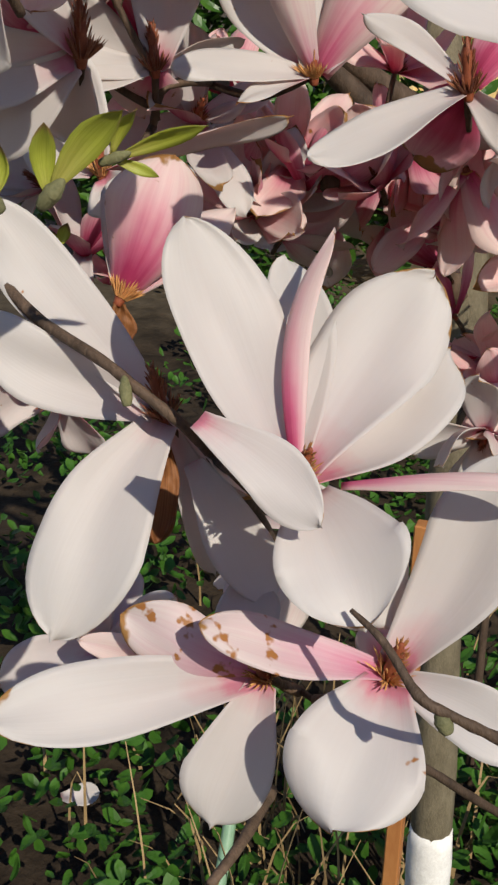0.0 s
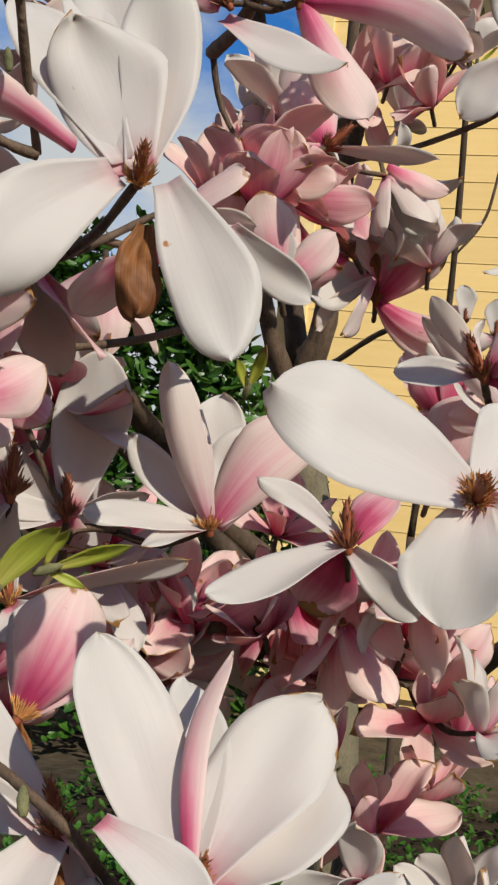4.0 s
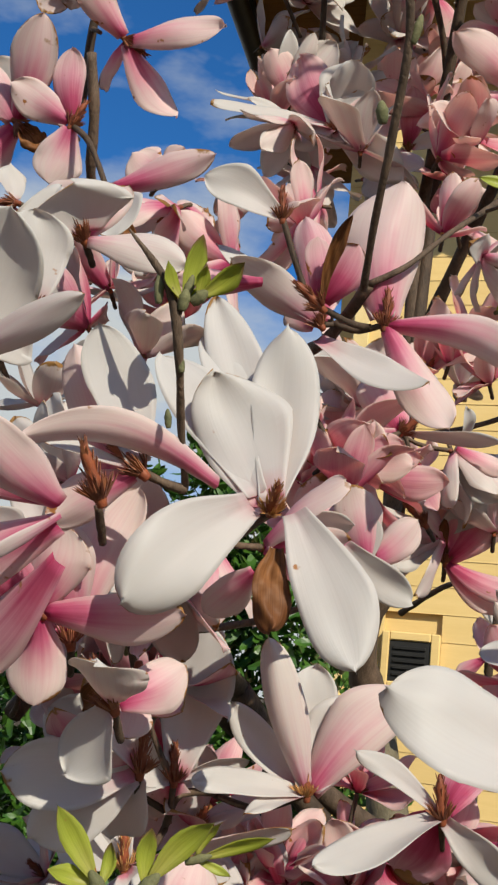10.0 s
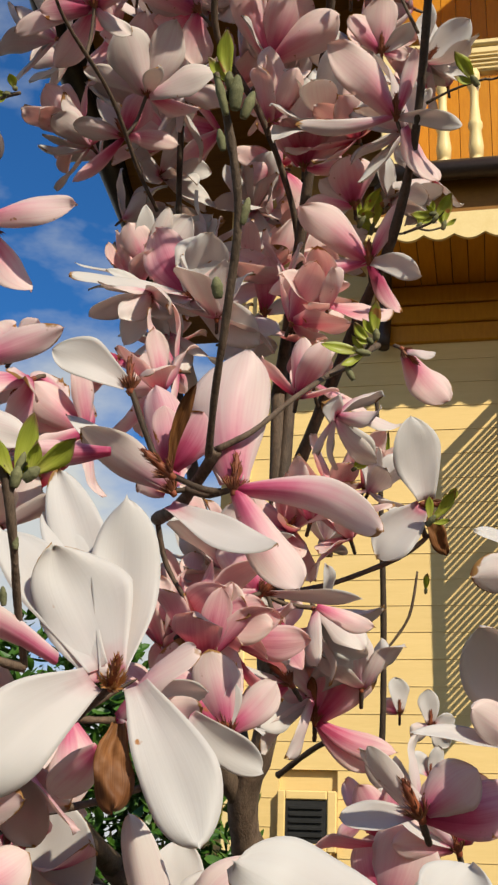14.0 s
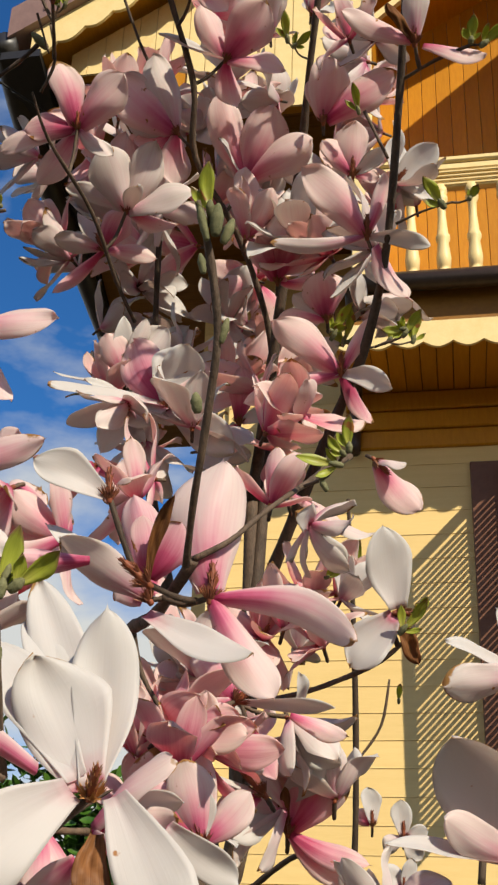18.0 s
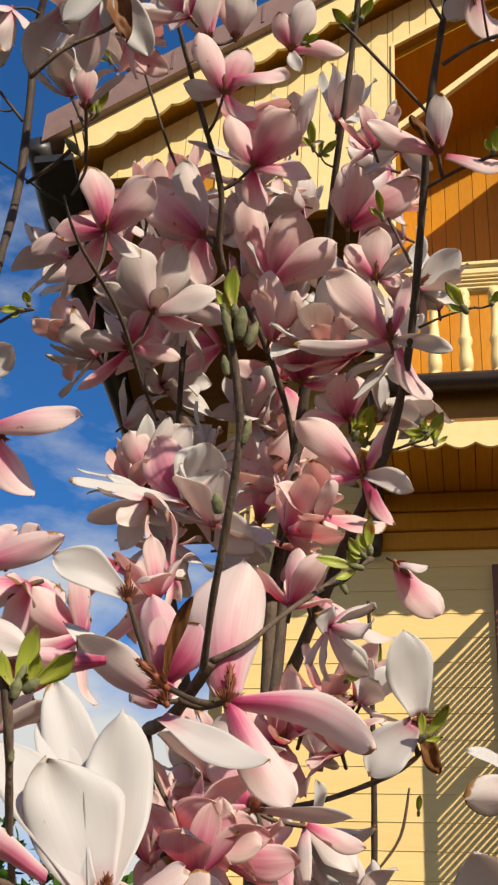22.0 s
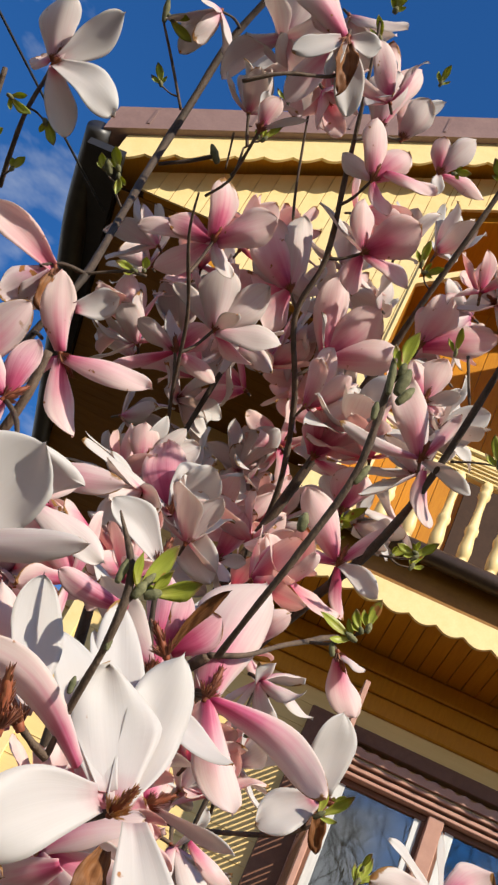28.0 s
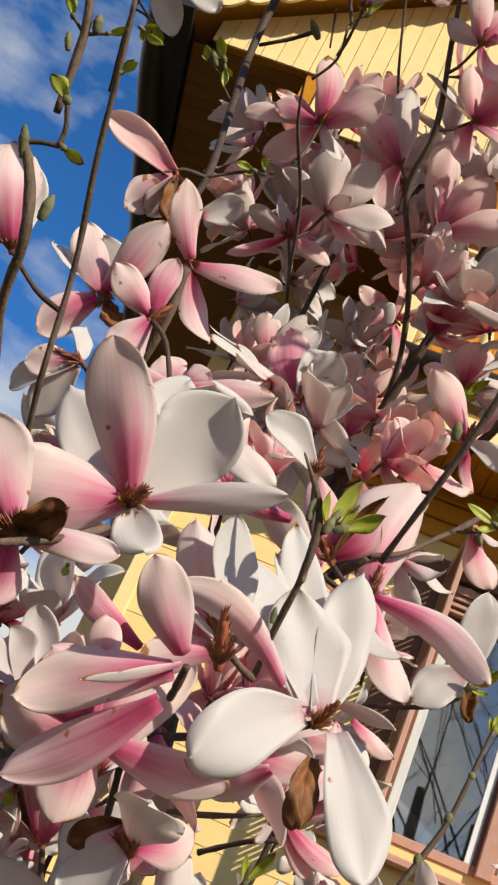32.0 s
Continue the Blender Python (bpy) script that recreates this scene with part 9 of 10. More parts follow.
twig([(-0.539, 0.706, 2.024), (-0.538, 0.696, 2.012), (-0.531, 0.688, 1.997)], [0.0031, 0.0026, 0.0023])
twig([(-0.631, 0.947, 2.564), (-0.64, 0.945, 2.566), (-0.652, 0.939, 2.572)], [0.0017, 0.0014, 0.0013])
twig([(-0.493, 0.919, 2.702), (-0.486, 0.915, 2.71), (-0.48, 0.907, 2.722)], [0.0017, 0.0014, 0.0013])
twig([(-0.726, 0.805, 2.487), (-0.715, 0.807, 2.487), (-0.7, 0.811, 2.482)], [0.0017, 0.0014, 0.0013])
twig([(-0.061, 1.087, 2.381), (-0.07, 1.075, 2.393), (-0.078, 1.057, 2.414)], [0.0031, 0.0026, 0.0023])
twig([(0.001, 0.928, 2.567), (-0.002, 0.916, 2.572), (-0.004, 0.899, 2.584)], [0.0031, 0.0026, 0.0023])
twig([(-0.343, 1.166, 2.673), (-0.354, 1.16, 2.681), (-0.369, 1.149, 2.695)], [0.0031, 0.0026, 0.0023])
twig([(-0.296, 1.075, 1.301), (-0.304, 1.068, 1.31), (-0.315, 1.053, 1.316)], [0.0029, 0.0024, 0.0022])
twig([(-0.244, 1.083, 1.301), (-0.23, 1.083, 1.298), (-0.216, 1.079, 1.301)], [0.0029, 0.0024, 0.0022])
twig([(0.031, 0.769, 2.795), (0.041, 0.778, 2.784), (0.05, 0.792, 2.764)], [0.0031, 0.0026, 0.0023])
twig([(-0.42, 0.194, 1.778), (-0.42, 0.19, 1.787), (-0.424, 0.183, 1.798)], [0.0017, 0.0014, 0.0013])
twig([(-0.224, 0.697, 1.811), (-0.203, 0.69, 1.803), (-0.181, 0.682, 1.806)], [0.0031, 0.0026, 0.0023])
twig([(-0.019, 1.103, 2.31), (-0.023, 1.096, 2.299), (-0.034, 1.086, 2.288)], [0.0017, 0.0014, 0.0013])
twig([(-0.484, 0.912, 2.715), (-0.478, 0.911, 2.717), (-0.472, 0.909, 2.723)], [0.0017, 0.0014, 0.0013])
twig([(-0.162, 1.121, 2.787), (-0.177, 1.109, 2.787), (-0.184, 1.095, 2.792)], [0.0017, 0.0014, 0.0013])
twig([(-0.322, 0.782, 1.41), (-0.329, 0.796, 1.4), (-0.334, 0.807, 1.392)], [0.0022, 0.0024, 0.0022])
twig([(-0.289, 1.473, 2.271), (-0.27, 1.466, 2.28), (-0.248, 1.452, 2.297)], [0.0029, 0.0024, 0.0022])
twig([(-0.559, 0.857, 2.199), (-0.551, 0.845, 2.192), (-0.538, 0.836, 2.181)], [0.0031, 0.0026, 0.0023])
twig([(-0.173, 1.037, 1.809), (-0.171, 1.025, 1.798), (-0.164, 1.014, 1.779)], [0.0029, 0.0024, 0.0022])
twig([(-0.047, 0.988, 1.849), (-0.051, 0.97, 1.862), (-0.045, 0.955, 1.874)], [0.0031, 0.0026, 0.0023])
twig([(-0.134, 0.468, 1.174), (-0.138, 0.456, 1.183), (-0.142, 0.437, 1.2)], [0.0031, 0.0026, 0.0023])
twig([(-0.206, 1.318, 2.127), (-0.208, 1.295, 2.133), (-0.21, 1.265, 2.15)], [0.0031, 0.0026, 0.0023])
twig([(-0.388, 0.69, 2.711), (-0.389, 0.689, 2.723), (-0.391, 0.69, 2.731)], [0.0023, 0.0026, 0.0023])
twig([(-0.486, 0.725, 1.744), (-0.493, 0.737, 1.736), (-0.499, 0.747, 1.73)], [0.0022, 0.0024, 0.0022])
twig([(-0.051, 0.97, 1.862), (-0.048, 0.959, 1.855), (-0.041, 0.945, 1.853)], [0.0017, 0.0014, 0.0013])
twig([(-0.183, 1.098, 2.791), (-0.188, 1.094, 2.793), (-0.193, 1.089, 2.799)], [0.0017, 0.0014, 0.0013])
twig([(-0.037, 0.984, 1.856), (-0.033, 0.998, 1.869), (-0.024, 1.008, 1.89)], [0.0017, 0.0014, 0.0013])
twig([(-0.267, 1.477, 2.365), (-0.261, 1.49, 2.383), (-0.248, 1.498, 2.412)], [0.0029, 0.0024, 0.0022])
twig([(-0.09, 1.153, 2.304), (-0.078, 1.168, 2.312), (-0.058, 1.18, 2.328)], [0.0017, 0.0014, 0.0013])
twig([(-0.544, 0.839, 2.297), (-0.57, 0.829, 2.289), (-0.591, 0.827, 2.271)], [0.0031, 0.0026, 0.0023])
twig([(-0.35, 1.043, 2.803), (-0.332, 1.021, 2.808), (-0.314, 0.989, 2.827)], [0.0031, 0.0026, 0.0023])
twig([(-0.194, 0.687, 1.805), (-0.205, 0.668, 1.802), (-0.224, 0.642, 1.806)], [0.0031, 0.0026, 0.0023])
twig([(-0.304, 0.605, 1.552), (-0.309, 0.585, 1.539), (-0.311, 0.556, 1.536)], [0.0017, 0.0014, 0.0013])
twig([(-0.308, 1.241, 2.61), (-0.294, 1.237, 2.628), (-0.276, 1.226, 2.657)], [0.0031, 0.0026, 0.0023])
twig([(-0.263, 0.536, 1.6), (-0.225, 0.485, 1.603), (-0.187, 0.432, 1.6145)], [0.0031, 0.0026, 0.0023])
twig([(-0.123, 0.457, 1.178), (-0.105, 0.451, 1.19), (-0.085, 0.44, 1.213)], [0.0031, 0.0026, 0.0023])
twig([(-0.489, 0.917, 2.706), (-0.498, 0.909, 2.723), (-0.509, 0.894, 2.748)], [0.0029, 0.0024, 0.0022])
twig([(-0.492, 0.943, 2.665), (-0.482, 0.911, 2.67), (-0.472, 0.868, 2.692)], [0.0031, 0.0026, 0.0023])
twig([(-0.335, 1.1, 2.742), (-0.313, 1.098, 2.752), (-0.285, 1.089, 2.774)], [0.0031, 0.0026, 0.0023])
twig([(-0.301, 0.506, 1.577), (-0.297, 0.515, 1.558), (-0.292, 0.526, 1.525)], [0.0031, 0.0026, 0.0023])
twig([(-0.368, 0.968, 2.876), (-0.356, 0.975, 2.898), (-0.344, 0.975, 2.934)], [0.0031, 0.0026, 0.0023])
twig([(-0.123, 0.79, 1.946), (-0.098, 0.777, 1.95), (-0.08, 0.756, 1.962)], [0.0017, 0.0014, 0.0013])
twig([(-0.515, 0.571, 1.898), (-0.542, 0.563, 1.905), (-0.575, 0.548, 1.926)], [0.0031, 0.0026, 0.0023])
twig([(-0.465, 0.754, 1.513), (-0.447, 0.791, 1.505), (-0.422, 0.819, 1.512)], [0.0029, 0.0024, 0.0022])
twig([(-0.193, 0.595, 1.186), (-0.183, 0.623, 1.183), (-0.18, 0.649, 1.168)], [0.0029, 0.0024, 0.0022])
twig([(-0.319, 0.378, 1.708), (-0.323, 0.386, 1.698), (-0.327, 0.394, 1.692)], [0.0023, 0.0026, 0.0023])
twig([(-0.454, 1.438, 2.375), (-0.45, 1.405, 2.376), (-0.437, 1.359, 2.389)], [0.0029, 0.0024, 0.0022])
twig([(-0.646, 1.011, 3.081), (-0.659, 0.988, 3.071), (-0.677, 0.968, 3.048)], [0.0029, 0.0024, 0.0022])
twig([(-0.479, 1.191, 2.52), (-0.464, 1.192, 2.545), (-0.449, 1.183, 2.583)], [0.0031, 0.0026, 0.0023])
twig([(-0.084, 0.76, 1.96), (-0.08, 0.759, 1.962), (-0.075, 0.756, 1.967)], [0.0017, 0.0014, 0.0013])
twig([(0.064, 0.832, 2.704), (0.059, 0.799, 2.711), (0.053, 0.752, 2.735)], [0.0017, 0.0014, 0.0013])
twig([(-0.437, 1.299, 2.668), (-0.448, 1.302, 2.674), (-0.455, 1.306, 2.678)], [0.0022, 0.0024, 0.0022])
twig([(-0.3, 1.05, 1.36), (-0.274, 1.03, 1.356), (-0.242, 1.022, 1.36)], [0.0029, 0.0024, 0.0022])
twig([(-0.062, 1.177, 2.325), (-0.045, 1.184, 2.323), (-0.026, 1.187, 2.329)], [0.0017, 0.0014, 0.0013])
twig([(-0.473, 0.724, 1.481), (-0.456, 0.697, 1.49), (-0.442, 0.674, 1.514)], [0.0029, 0.0024, 0.0022])
twig([(-0.195, 0.498, 1.278), (-0.168, 0.473, 1.281), (-0.133, 0.437, 1.301)], [0.0031, 0.0026, 0.0023])
twig([(-0.219, 1.079, 1.301), (-0.195, 1.057, 1.3), (-0.165, 1.04, 1.312)], [0.0029, 0.0024, 0.0022])
twig([(-0.218, 1.069, 1.744), (-0.22, 1.077, 1.733), (-0.223, 1.086, 1.725)], [0.0022, 0.0024, 0.0022])
twig([(-0.171, 1.044, 1.309), (-0.152, 1.046, 1.309), (-0.124, 1.051, 1.315)], [0.0029, 0.0024, 0.0022])
twig([(-0.47, 1.251, 2.49), (-0.481, 1.255, 2.519), (-0.5, 1.248, 2.562)], [0.0031, 0.0026, 0.0023])
twig([(-0.496, 0.851, 1.9), (-0.496, 0.863, 1.892), (-0.497, 0.873, 1.887)], [0.0022, 0.0024, 0.0022])
twig([(-0.27, 0.392, 1.605), (-0.272, 0.404, 1.595), (-0.274, 0.413, 1.588)], [0.0023, 0.0026, 0.0023])
twig([(-0.165, 1.016, 1.783), (-0.201, 1.008, 1.788), (-0.247, 0.995, 1.812)], [0.0029, 0.0024, 0.0022])
twig([(-0.192, 1.081, 1.257), (-0.186, 1.088, 1.247), (-0.182, 1.096, 1.238)], [0.0022, 0.0024, 0.0022])
twig([(-0.504, 1.074, 2.574), (-0.501, 1.077, 2.605), (-0.497, 1.07, 2.652)], [0.0031, 0.0026, 0.0023])
twig([(-0.188, 1.353, 2.019), (-0.191, 1.367, 2.011), (-0.193, 1.378, 2.006)], [0.0022, 0.0024, 0.0022])
twig([(-0.265, 1.468, 2.379), (-0.301, 1.472, 2.397), (-0.331, 1.47, 2.433)], [0.0029, 0.0024, 0.0022])
twig([(-0.45, 1.405, 2.376), (-0.426, 1.395, 2.367), (-0.394, 1.38, 2.368)], [0.0029, 0.0024, 0.0022])
twig([(-0.331, 0.727, 1.409), (-0.331, 0.69, 1.389), (-0.331, 0.65, 1.388)], [0.0031, 0.0026, 0.0023])
twig([(-0.273, 1.434, 2.337), (-0.259, 1.392, 2.338), (-0.261, 1.335, 2.345)], [0.0029, 0.0024, 0.0022])
twig([(-0.401, 0.772, 1.948), (-0.396, 0.779, 1.955), (-0.394, 0.787, 1.959)], [0.0022, 0.0024, 0.0022])
twig([(-0.52, 1.011, 3.069), (-0.507, 0.979, 3.05), (-0.49, 0.955, 3.014)], [0.0029, 0.0024, 0.0022])
twig([(-0.401, 1.383, 2.368), (-0.387, 1.367, 2.388), (-0.386, 1.345, 2.417)], [0.0029, 0.0024, 0.0022])
twig([(-0.19, 0.735, 1.623), (-0.189, 0.746, 1.612), (-0.189, 0.756, 1.605)], [0.0023, 0.0026, 0.0023])
twig([(-0.326, 0.721, 1.421), (-0.358, 0.716, 1.437), (-0.393, 0.698, 1.467)], [0.0029, 0.0024, 0.0022])
twig([(-0.284, 0.579, 1.332), (-0.29, 0.582, 1.319), (-0.295, 0.586, 1.309)], [0.0023, 0.0026, 0.0023])
twig([(-0.514, 0.676, 1.914), (-0.509, 0.684, 1.914), (-0.507, 0.691, 1.914)], [0.0023, 0.0026, 0.0023])
twig([(-0.232, 0.69, 1.808), (-0.248, 0.676, 1.837), (-0.265, 0.658, 1.887)], [0.0031, 0.0026, 0.0023])
twig([(-0.461, 0.771, 1.531), (-0.434, 0.751, 1.544), (-0.392, 0.718, 1.547)], [0.0029, 0.0024, 0.0022])
twig([(-0.143, 1.122, 2.668), (-0.144, 1.133, 2.662), (-0.145, 1.142, 2.659)], [0.0023, 0.0026, 0.0023])
twig([(-0.306, 0.768, 1.435), (-0.263, 0.753, 1.43), (-0.223, 0.735, 1.447)], [0.0031, 0.0026, 0.0023])
twig([(-0.267, 1.202, 2.531), (-0.272, 1.215, 2.526), (-0.275, 1.225, 2.524)], [0.0022, 0.0024, 0.0022])
twig([(-0.322, 0.71, 1.443), (-0.332, 0.698, 1.468), (-0.349, 0.682, 1.51)], [0.0029, 0.0024, 0.0022])
twig([(-0.383, 0.576, 1.588), (-0.389, 0.592, 1.582), (-0.393, 0.604, 1.577)], [0.0022, 0.0024, 0.0022])
twig([(-0.189, 1.211, 2.532), (-0.19, 1.226, 2.53), (-0.19, 1.238, 2.529)], [0.0022, 0.0024, 0.0022])
twig([(-0.373, 1.433, 2.293), (-0.384, 1.441, 2.297), (-0.391, 1.449, 2.3)], [0.0022, 0.0024, 0.0022])
twig([(-0.339, 0.691, 1.485), (-0.344, 0.714, 1.5), (-0.344, 0.731, 1.527)], [0.0029, 0.0024, 0.0022])
twig([(-0.219, 1.003, 1.798), (-0.208, 0.977, 1.788), (-0.197, 0.957, 1.763)], [0.0031, 0.0026, 0.0023])
twig([(-0.465, 0.91, 3.082), (-0.475, 0.909, 3.089), (-0.482, 0.91, 3.095)], [0.0022, 0.0024, 0.0022])
twig([(-0.283, 0.819, 1.824), (-0.275, 0.833, 1.783), (-0.246, 0.84, 1.737)], [0.0029, 0.0024, 0.0022])
twig([(-0.175, 1.146, 2.199), (-0.176, 1.162, 2.196), (-0.177, 1.174, 2.195)], [0.0022, 0.0024, 0.0022])
twig([(-0.171, 1.044, 1.309), (-0.169, 1.023, 1.313), (-0.164, 1.005, 1.325)], [0.0029, 0.0024, 0.0022])
twig([(-0.149, 1.365, 2.03), (-0.154, 1.376, 2.022), (-0.158, 1.386, 2.017)], [0.0022, 0.0024, 0.0022])
twig([(-0.347, 0.975, 2.927), (-0.326, 0.988, 2.934), (-0.304, 0.995, 2.951)], [0.0031, 0.0026, 0.0023])
twig([(-0.223, 1.235, 2.471), (-0.225, 1.247, 2.465), (-0.227, 1.256, 2.461)], [0.0023, 0.0026, 0.0023])
twig([(-0.256, 0.848, 1.731), (-0.263, 0.85, 1.724), (-0.269, 0.854, 1.719)], [0.0022, 0.0024, 0.0022])
twig([(-0.474, 0.685, 1.99), (-0.447, 0.67, 1.964), (-0.42, 0.66, 1.915)], [0.0031, 0.0026, 0.0023])
twig([(-0.412, 1.294, 2.706), (-0.404, 1.3, 2.711), (-0.4, 1.307, 2.716)], [0.0022, 0.0024, 0.0022])
twig([(-0.248, 1.023, 1.359), (-0.245, 1.03, 1.391), (-0.237, 1.025, 1.436)], [0.0029, 0.0024, 0.0022])
twig([(-0.069, 1.154, 2.462), (-0.062, 1.166, 2.459), (-0.059, 1.176, 2.458)], [0.0022, 0.0024, 0.0022])
twig([(-0.238, 0.997, 1.807), (-0.259, 0.991, 1.807), (-0.273, 0.977, 1.81)], [0.0029, 0.0024, 0.0022])
twig([(-0.4, 0.725, 1.547), (-0.394, 0.701, 1.552), (-0.388, 0.665, 1.566)], [0.0029, 0.0024, 0.0022])
twig([(-0.474, 0.766, 1.831), (-0.471, 0.777, 1.825), (-0.47, 0.787, 1.821)], [0.0022, 0.0024, 0.0022])
twig([(-0.317, 0.951, 1.39), (-0.317, 0.96, 1.396), (-0.318, 0.968, 1.398)], [0.0022, 0.0024, 0.0022])
twig([(-0.293, 1.338, 2.293), (-0.295, 1.351, 2.286), (-0.296, 1.361, 2.281)], [0.0023, 0.0026, 0.0023])
twig([(-0.261, 0.422, 1.504), (-0.261, 0.433, 1.493), (-0.262, 0.443, 1.485)], [0.0023, 0.0026, 0.0023])
twig([(-0.455, 0.857, 2.02), (-0.466, 0.865, 2.014), (-0.474, 0.873, 2.011)], [0.0023, 0.0026, 0.0023])
twig([(-0.468, 0.693, 1.659), (-0.468, 0.704, 1.65), (-0.469, 0.713, 1.643)], [0.0022, 0.0024, 0.0022])
twig([(-0.537, 1.478, 2.44), (-0.54, 1.489, 2.432), (-0.542, 1.499, 2.428)], [0.0022, 0.0024, 0.0022])
twig([(-0.546, 0.886, 1.92), (-0.546, 0.9, 1.926), (-0.547, 0.911, 1.929)], [0.0022, 0.0024, 0.0022])
twig([(-0.293, 1.076, 1.861), (-0.301, 1.09, 1.856), (-0.306, 1.101, 1.853)], [0.0022, 0.0024, 0.0022])
twig([(-0.285, 0.54, 1.464), (-0.289, 0.548, 1.45), (-0.293, 0.557, 1.441)], [0.0023, 0.0026, 0.0023])
twig([(-0.279, 0.875, 1.371), (-0.284, 0.89, 1.361), (-0.288, 0.902, 1.353)], [0.0022, 0.0024, 0.0022])
twig([(-0.389, 0.672, 1.564), (-0.401, 0.653, 1.556), (-0.416, 0.621, 1.555)], [0.0029, 0.0024, 0.0022])
twig([(-0.381, 0.987, 1.409), (-0.385, 0.988, 1.398), (-0.389, 0.992, 1.39)], [0.0022, 0.0024, 0.0022])
twig([(-0.356, 0.813, 1.911), (-0.35, 0.819, 1.907), (-0.347, 0.825, 1.904)], [0.0022, 0.0024, 0.0022])
twig([(-0.06, 1.064, 2.76), (-0.052, 1.075, 2.765), (-0.047, 1.083, 2.769)], [0.0022, 0.0024, 0.0022])
twig([(-0.486, 0.875, 2.845), (-0.481, 0.887, 2.847), (-0.48, 0.896, 2.85)], [0.0022, 0.0024, 0.0022])
twig([(-0.44, 0.899, 1.934), (-0.435, 0.912, 1.933), (-0.433, 0.923, 1.933)], [0.0022, 0.0024, 0.0022])
twig([(-0.175, 1.09, 1.701), (-0.166, 1.097, 1.697), (-0.161, 1.104, 1.694)], [0.0022, 0.0024, 0.0022])
twig([(-0.084, 1.192, 2.84), (-0.074, 1.197, 2.841), (-0.069, 1.202, 2.843)], [0.0022, 0.0024, 0.0022])
twig([(-0.265, 0.863, 1.354), (-0.27, 0.864, 1.343), (-0.274, 0.868, 1.334)], [0.0022, 0.0024, 0.0022])
twig([(-0.123, 1.086, 1.711), (-0.124, 1.093, 1.7), (-0.125, 1.101, 1.692)], [0.0022, 0.0024, 0.0022])
twig([(-0.316, 0.79, 2.757), (-0.311, 0.799, 2.755), (-0.308, 0.807, 2.756)], [0.0022, 0.0024, 0.0022])
twig([(-0.199, 0.961, 1.768), (-0.222, 0.947, 1.78), (-0.244, 0.936, 1.808)], [0.0029, 0.0024, 0.0022])
twig([(-0.302, 0.855, 1.336), (-0.302, 0.871, 1.327), (-0.303, 0.884, 1.32)], [0.0022, 0.0024, 0.0022])
twig([(-0.219, 1.148, 2.181), (-0.225, 1.155, 2.174), (-0.229, 1.162, 2.169)], [0.0022, 0.0024, 0.0022])
twig([(-0.093, 0.99, 2.688), (-0.09, 0.999, 2.683), (-0.088, 1.007, 2.681)], [0.0022, 0.0024, 0.0022])
twig([(-0.437, 1.274, 2.851), (-0.44, 1.27, 2.851), (-0.442, 1.27, 2.852)], [0.0022, 0.0024, 0.0022])
twig([(-0.176, 1.087, 1.208), (-0.169, 1.092, 1.198), (-0.166, 1.098, 1.19)], [0.0022, 0.0024, 0.0022])
twig([(-0.307, 0.944, 1.298), (-0.312, 0.943, 1.289), (-0.316, 0.946, 1.282)], [0.0022, 0.0024, 0.0022])
twig([(-0.183, 0.981, 1.7), (-0.178, 0.992, 1.692), (-0.175, 1.002, 1.686)], [0.0023, 0.0026, 0.0023])
twig([(-0.345, 0.481, 1.795), (-0.345, 0.493, 1.788), (-0.346, 0.502, 1.784)], [0.0023, 0.0026, 0.0023])
twig([(-0.165, 1.009, 1.323), (-0.164, 0.997, 1.35), (-0.152, 0.994, 1.381)], [0.0029, 0.0024, 0.0022])
twig([(-0.248, 1.023, 1.359), (-0.244, 0.989, 1.349), (-0.242, 0.94, 1.352)], [0.0029, 0.0024, 0.0022])
twig([(-0.498, 1.246, 2.827), (-0.502, 1.256, 2.82), (-0.505, 1.264, 2.818)], [0.0022, 0.0024, 0.0022])
twig([(-0.392, 0.687, 1.558), (-0.4, 0.68, 1.568), (-0.407, 0.671, 1.587)], [0.0029, 0.0024, 0.0022])
twig([(-0.144, 1.218, 2.501), (-0.139, 1.231, 2.497), (-0.137, 1.241, 2.496)], [0.0022, 0.0024, 0.0022])
twig([(-0.252, 0.839, 1.746), (-0.232, 0.87, 1.752), (-0.198, 0.899, 1.773)], [0.0031, 0.0026, 0.0023])
twig([(-0.19, 1.029, 2.029), (-0.193, 1.035, 2.02), (-0.195, 1.041, 2.014)], [0.0022, 0.0024, 0.0022])
twig([(-0.495, 1.428, 2.606), (-0.505, 1.439, 2.607), (-0.512, 1.448, 2.608)], [0.0022, 0.0024, 0.0022])
twig([(-0.289, 0.896, 1.719), (-0.29, 0.906, 1.708), (-0.292, 0.916, 1.701)], [0.0022, 0.0024, 0.0022])
twig([(-0.442, 0.829, 1.824), (-0.447, 0.833, 1.814), (-0.452, 0.838, 1.808)], [0.0022, 0.0024, 0.0022])
twig([(-0.242, 0.95, 1.352), (-0.277, 0.919, 1.34), (-0.299, 0.873, 1.339)], [0.0029, 0.0024, 0.0022])
twig([(-0.137, 1.311, 2.005), (-0.144, 1.323, 1.998), (-0.149, 1.333, 1.994)], [0.0022, 0.0024, 0.0022])
twig([(-0.229, 0.81, 1.694), (-0.232, 0.817, 1.682), (-0.235, 0.825, 1.675)], [0.0022, 0.0024, 0.0022])
twig([(-0.189, 1.428, 2.591), (-0.182, 1.441, 2.591), (-0.178, 1.451, 2.591)], [0.0022, 0.0024, 0.0022])
twig([(-0.468, 0.894, 1.449), (-0.466, 0.898, 1.438), (-0.466, 0.904, 1.43)], [0.0022, 0.0024, 0.0022])
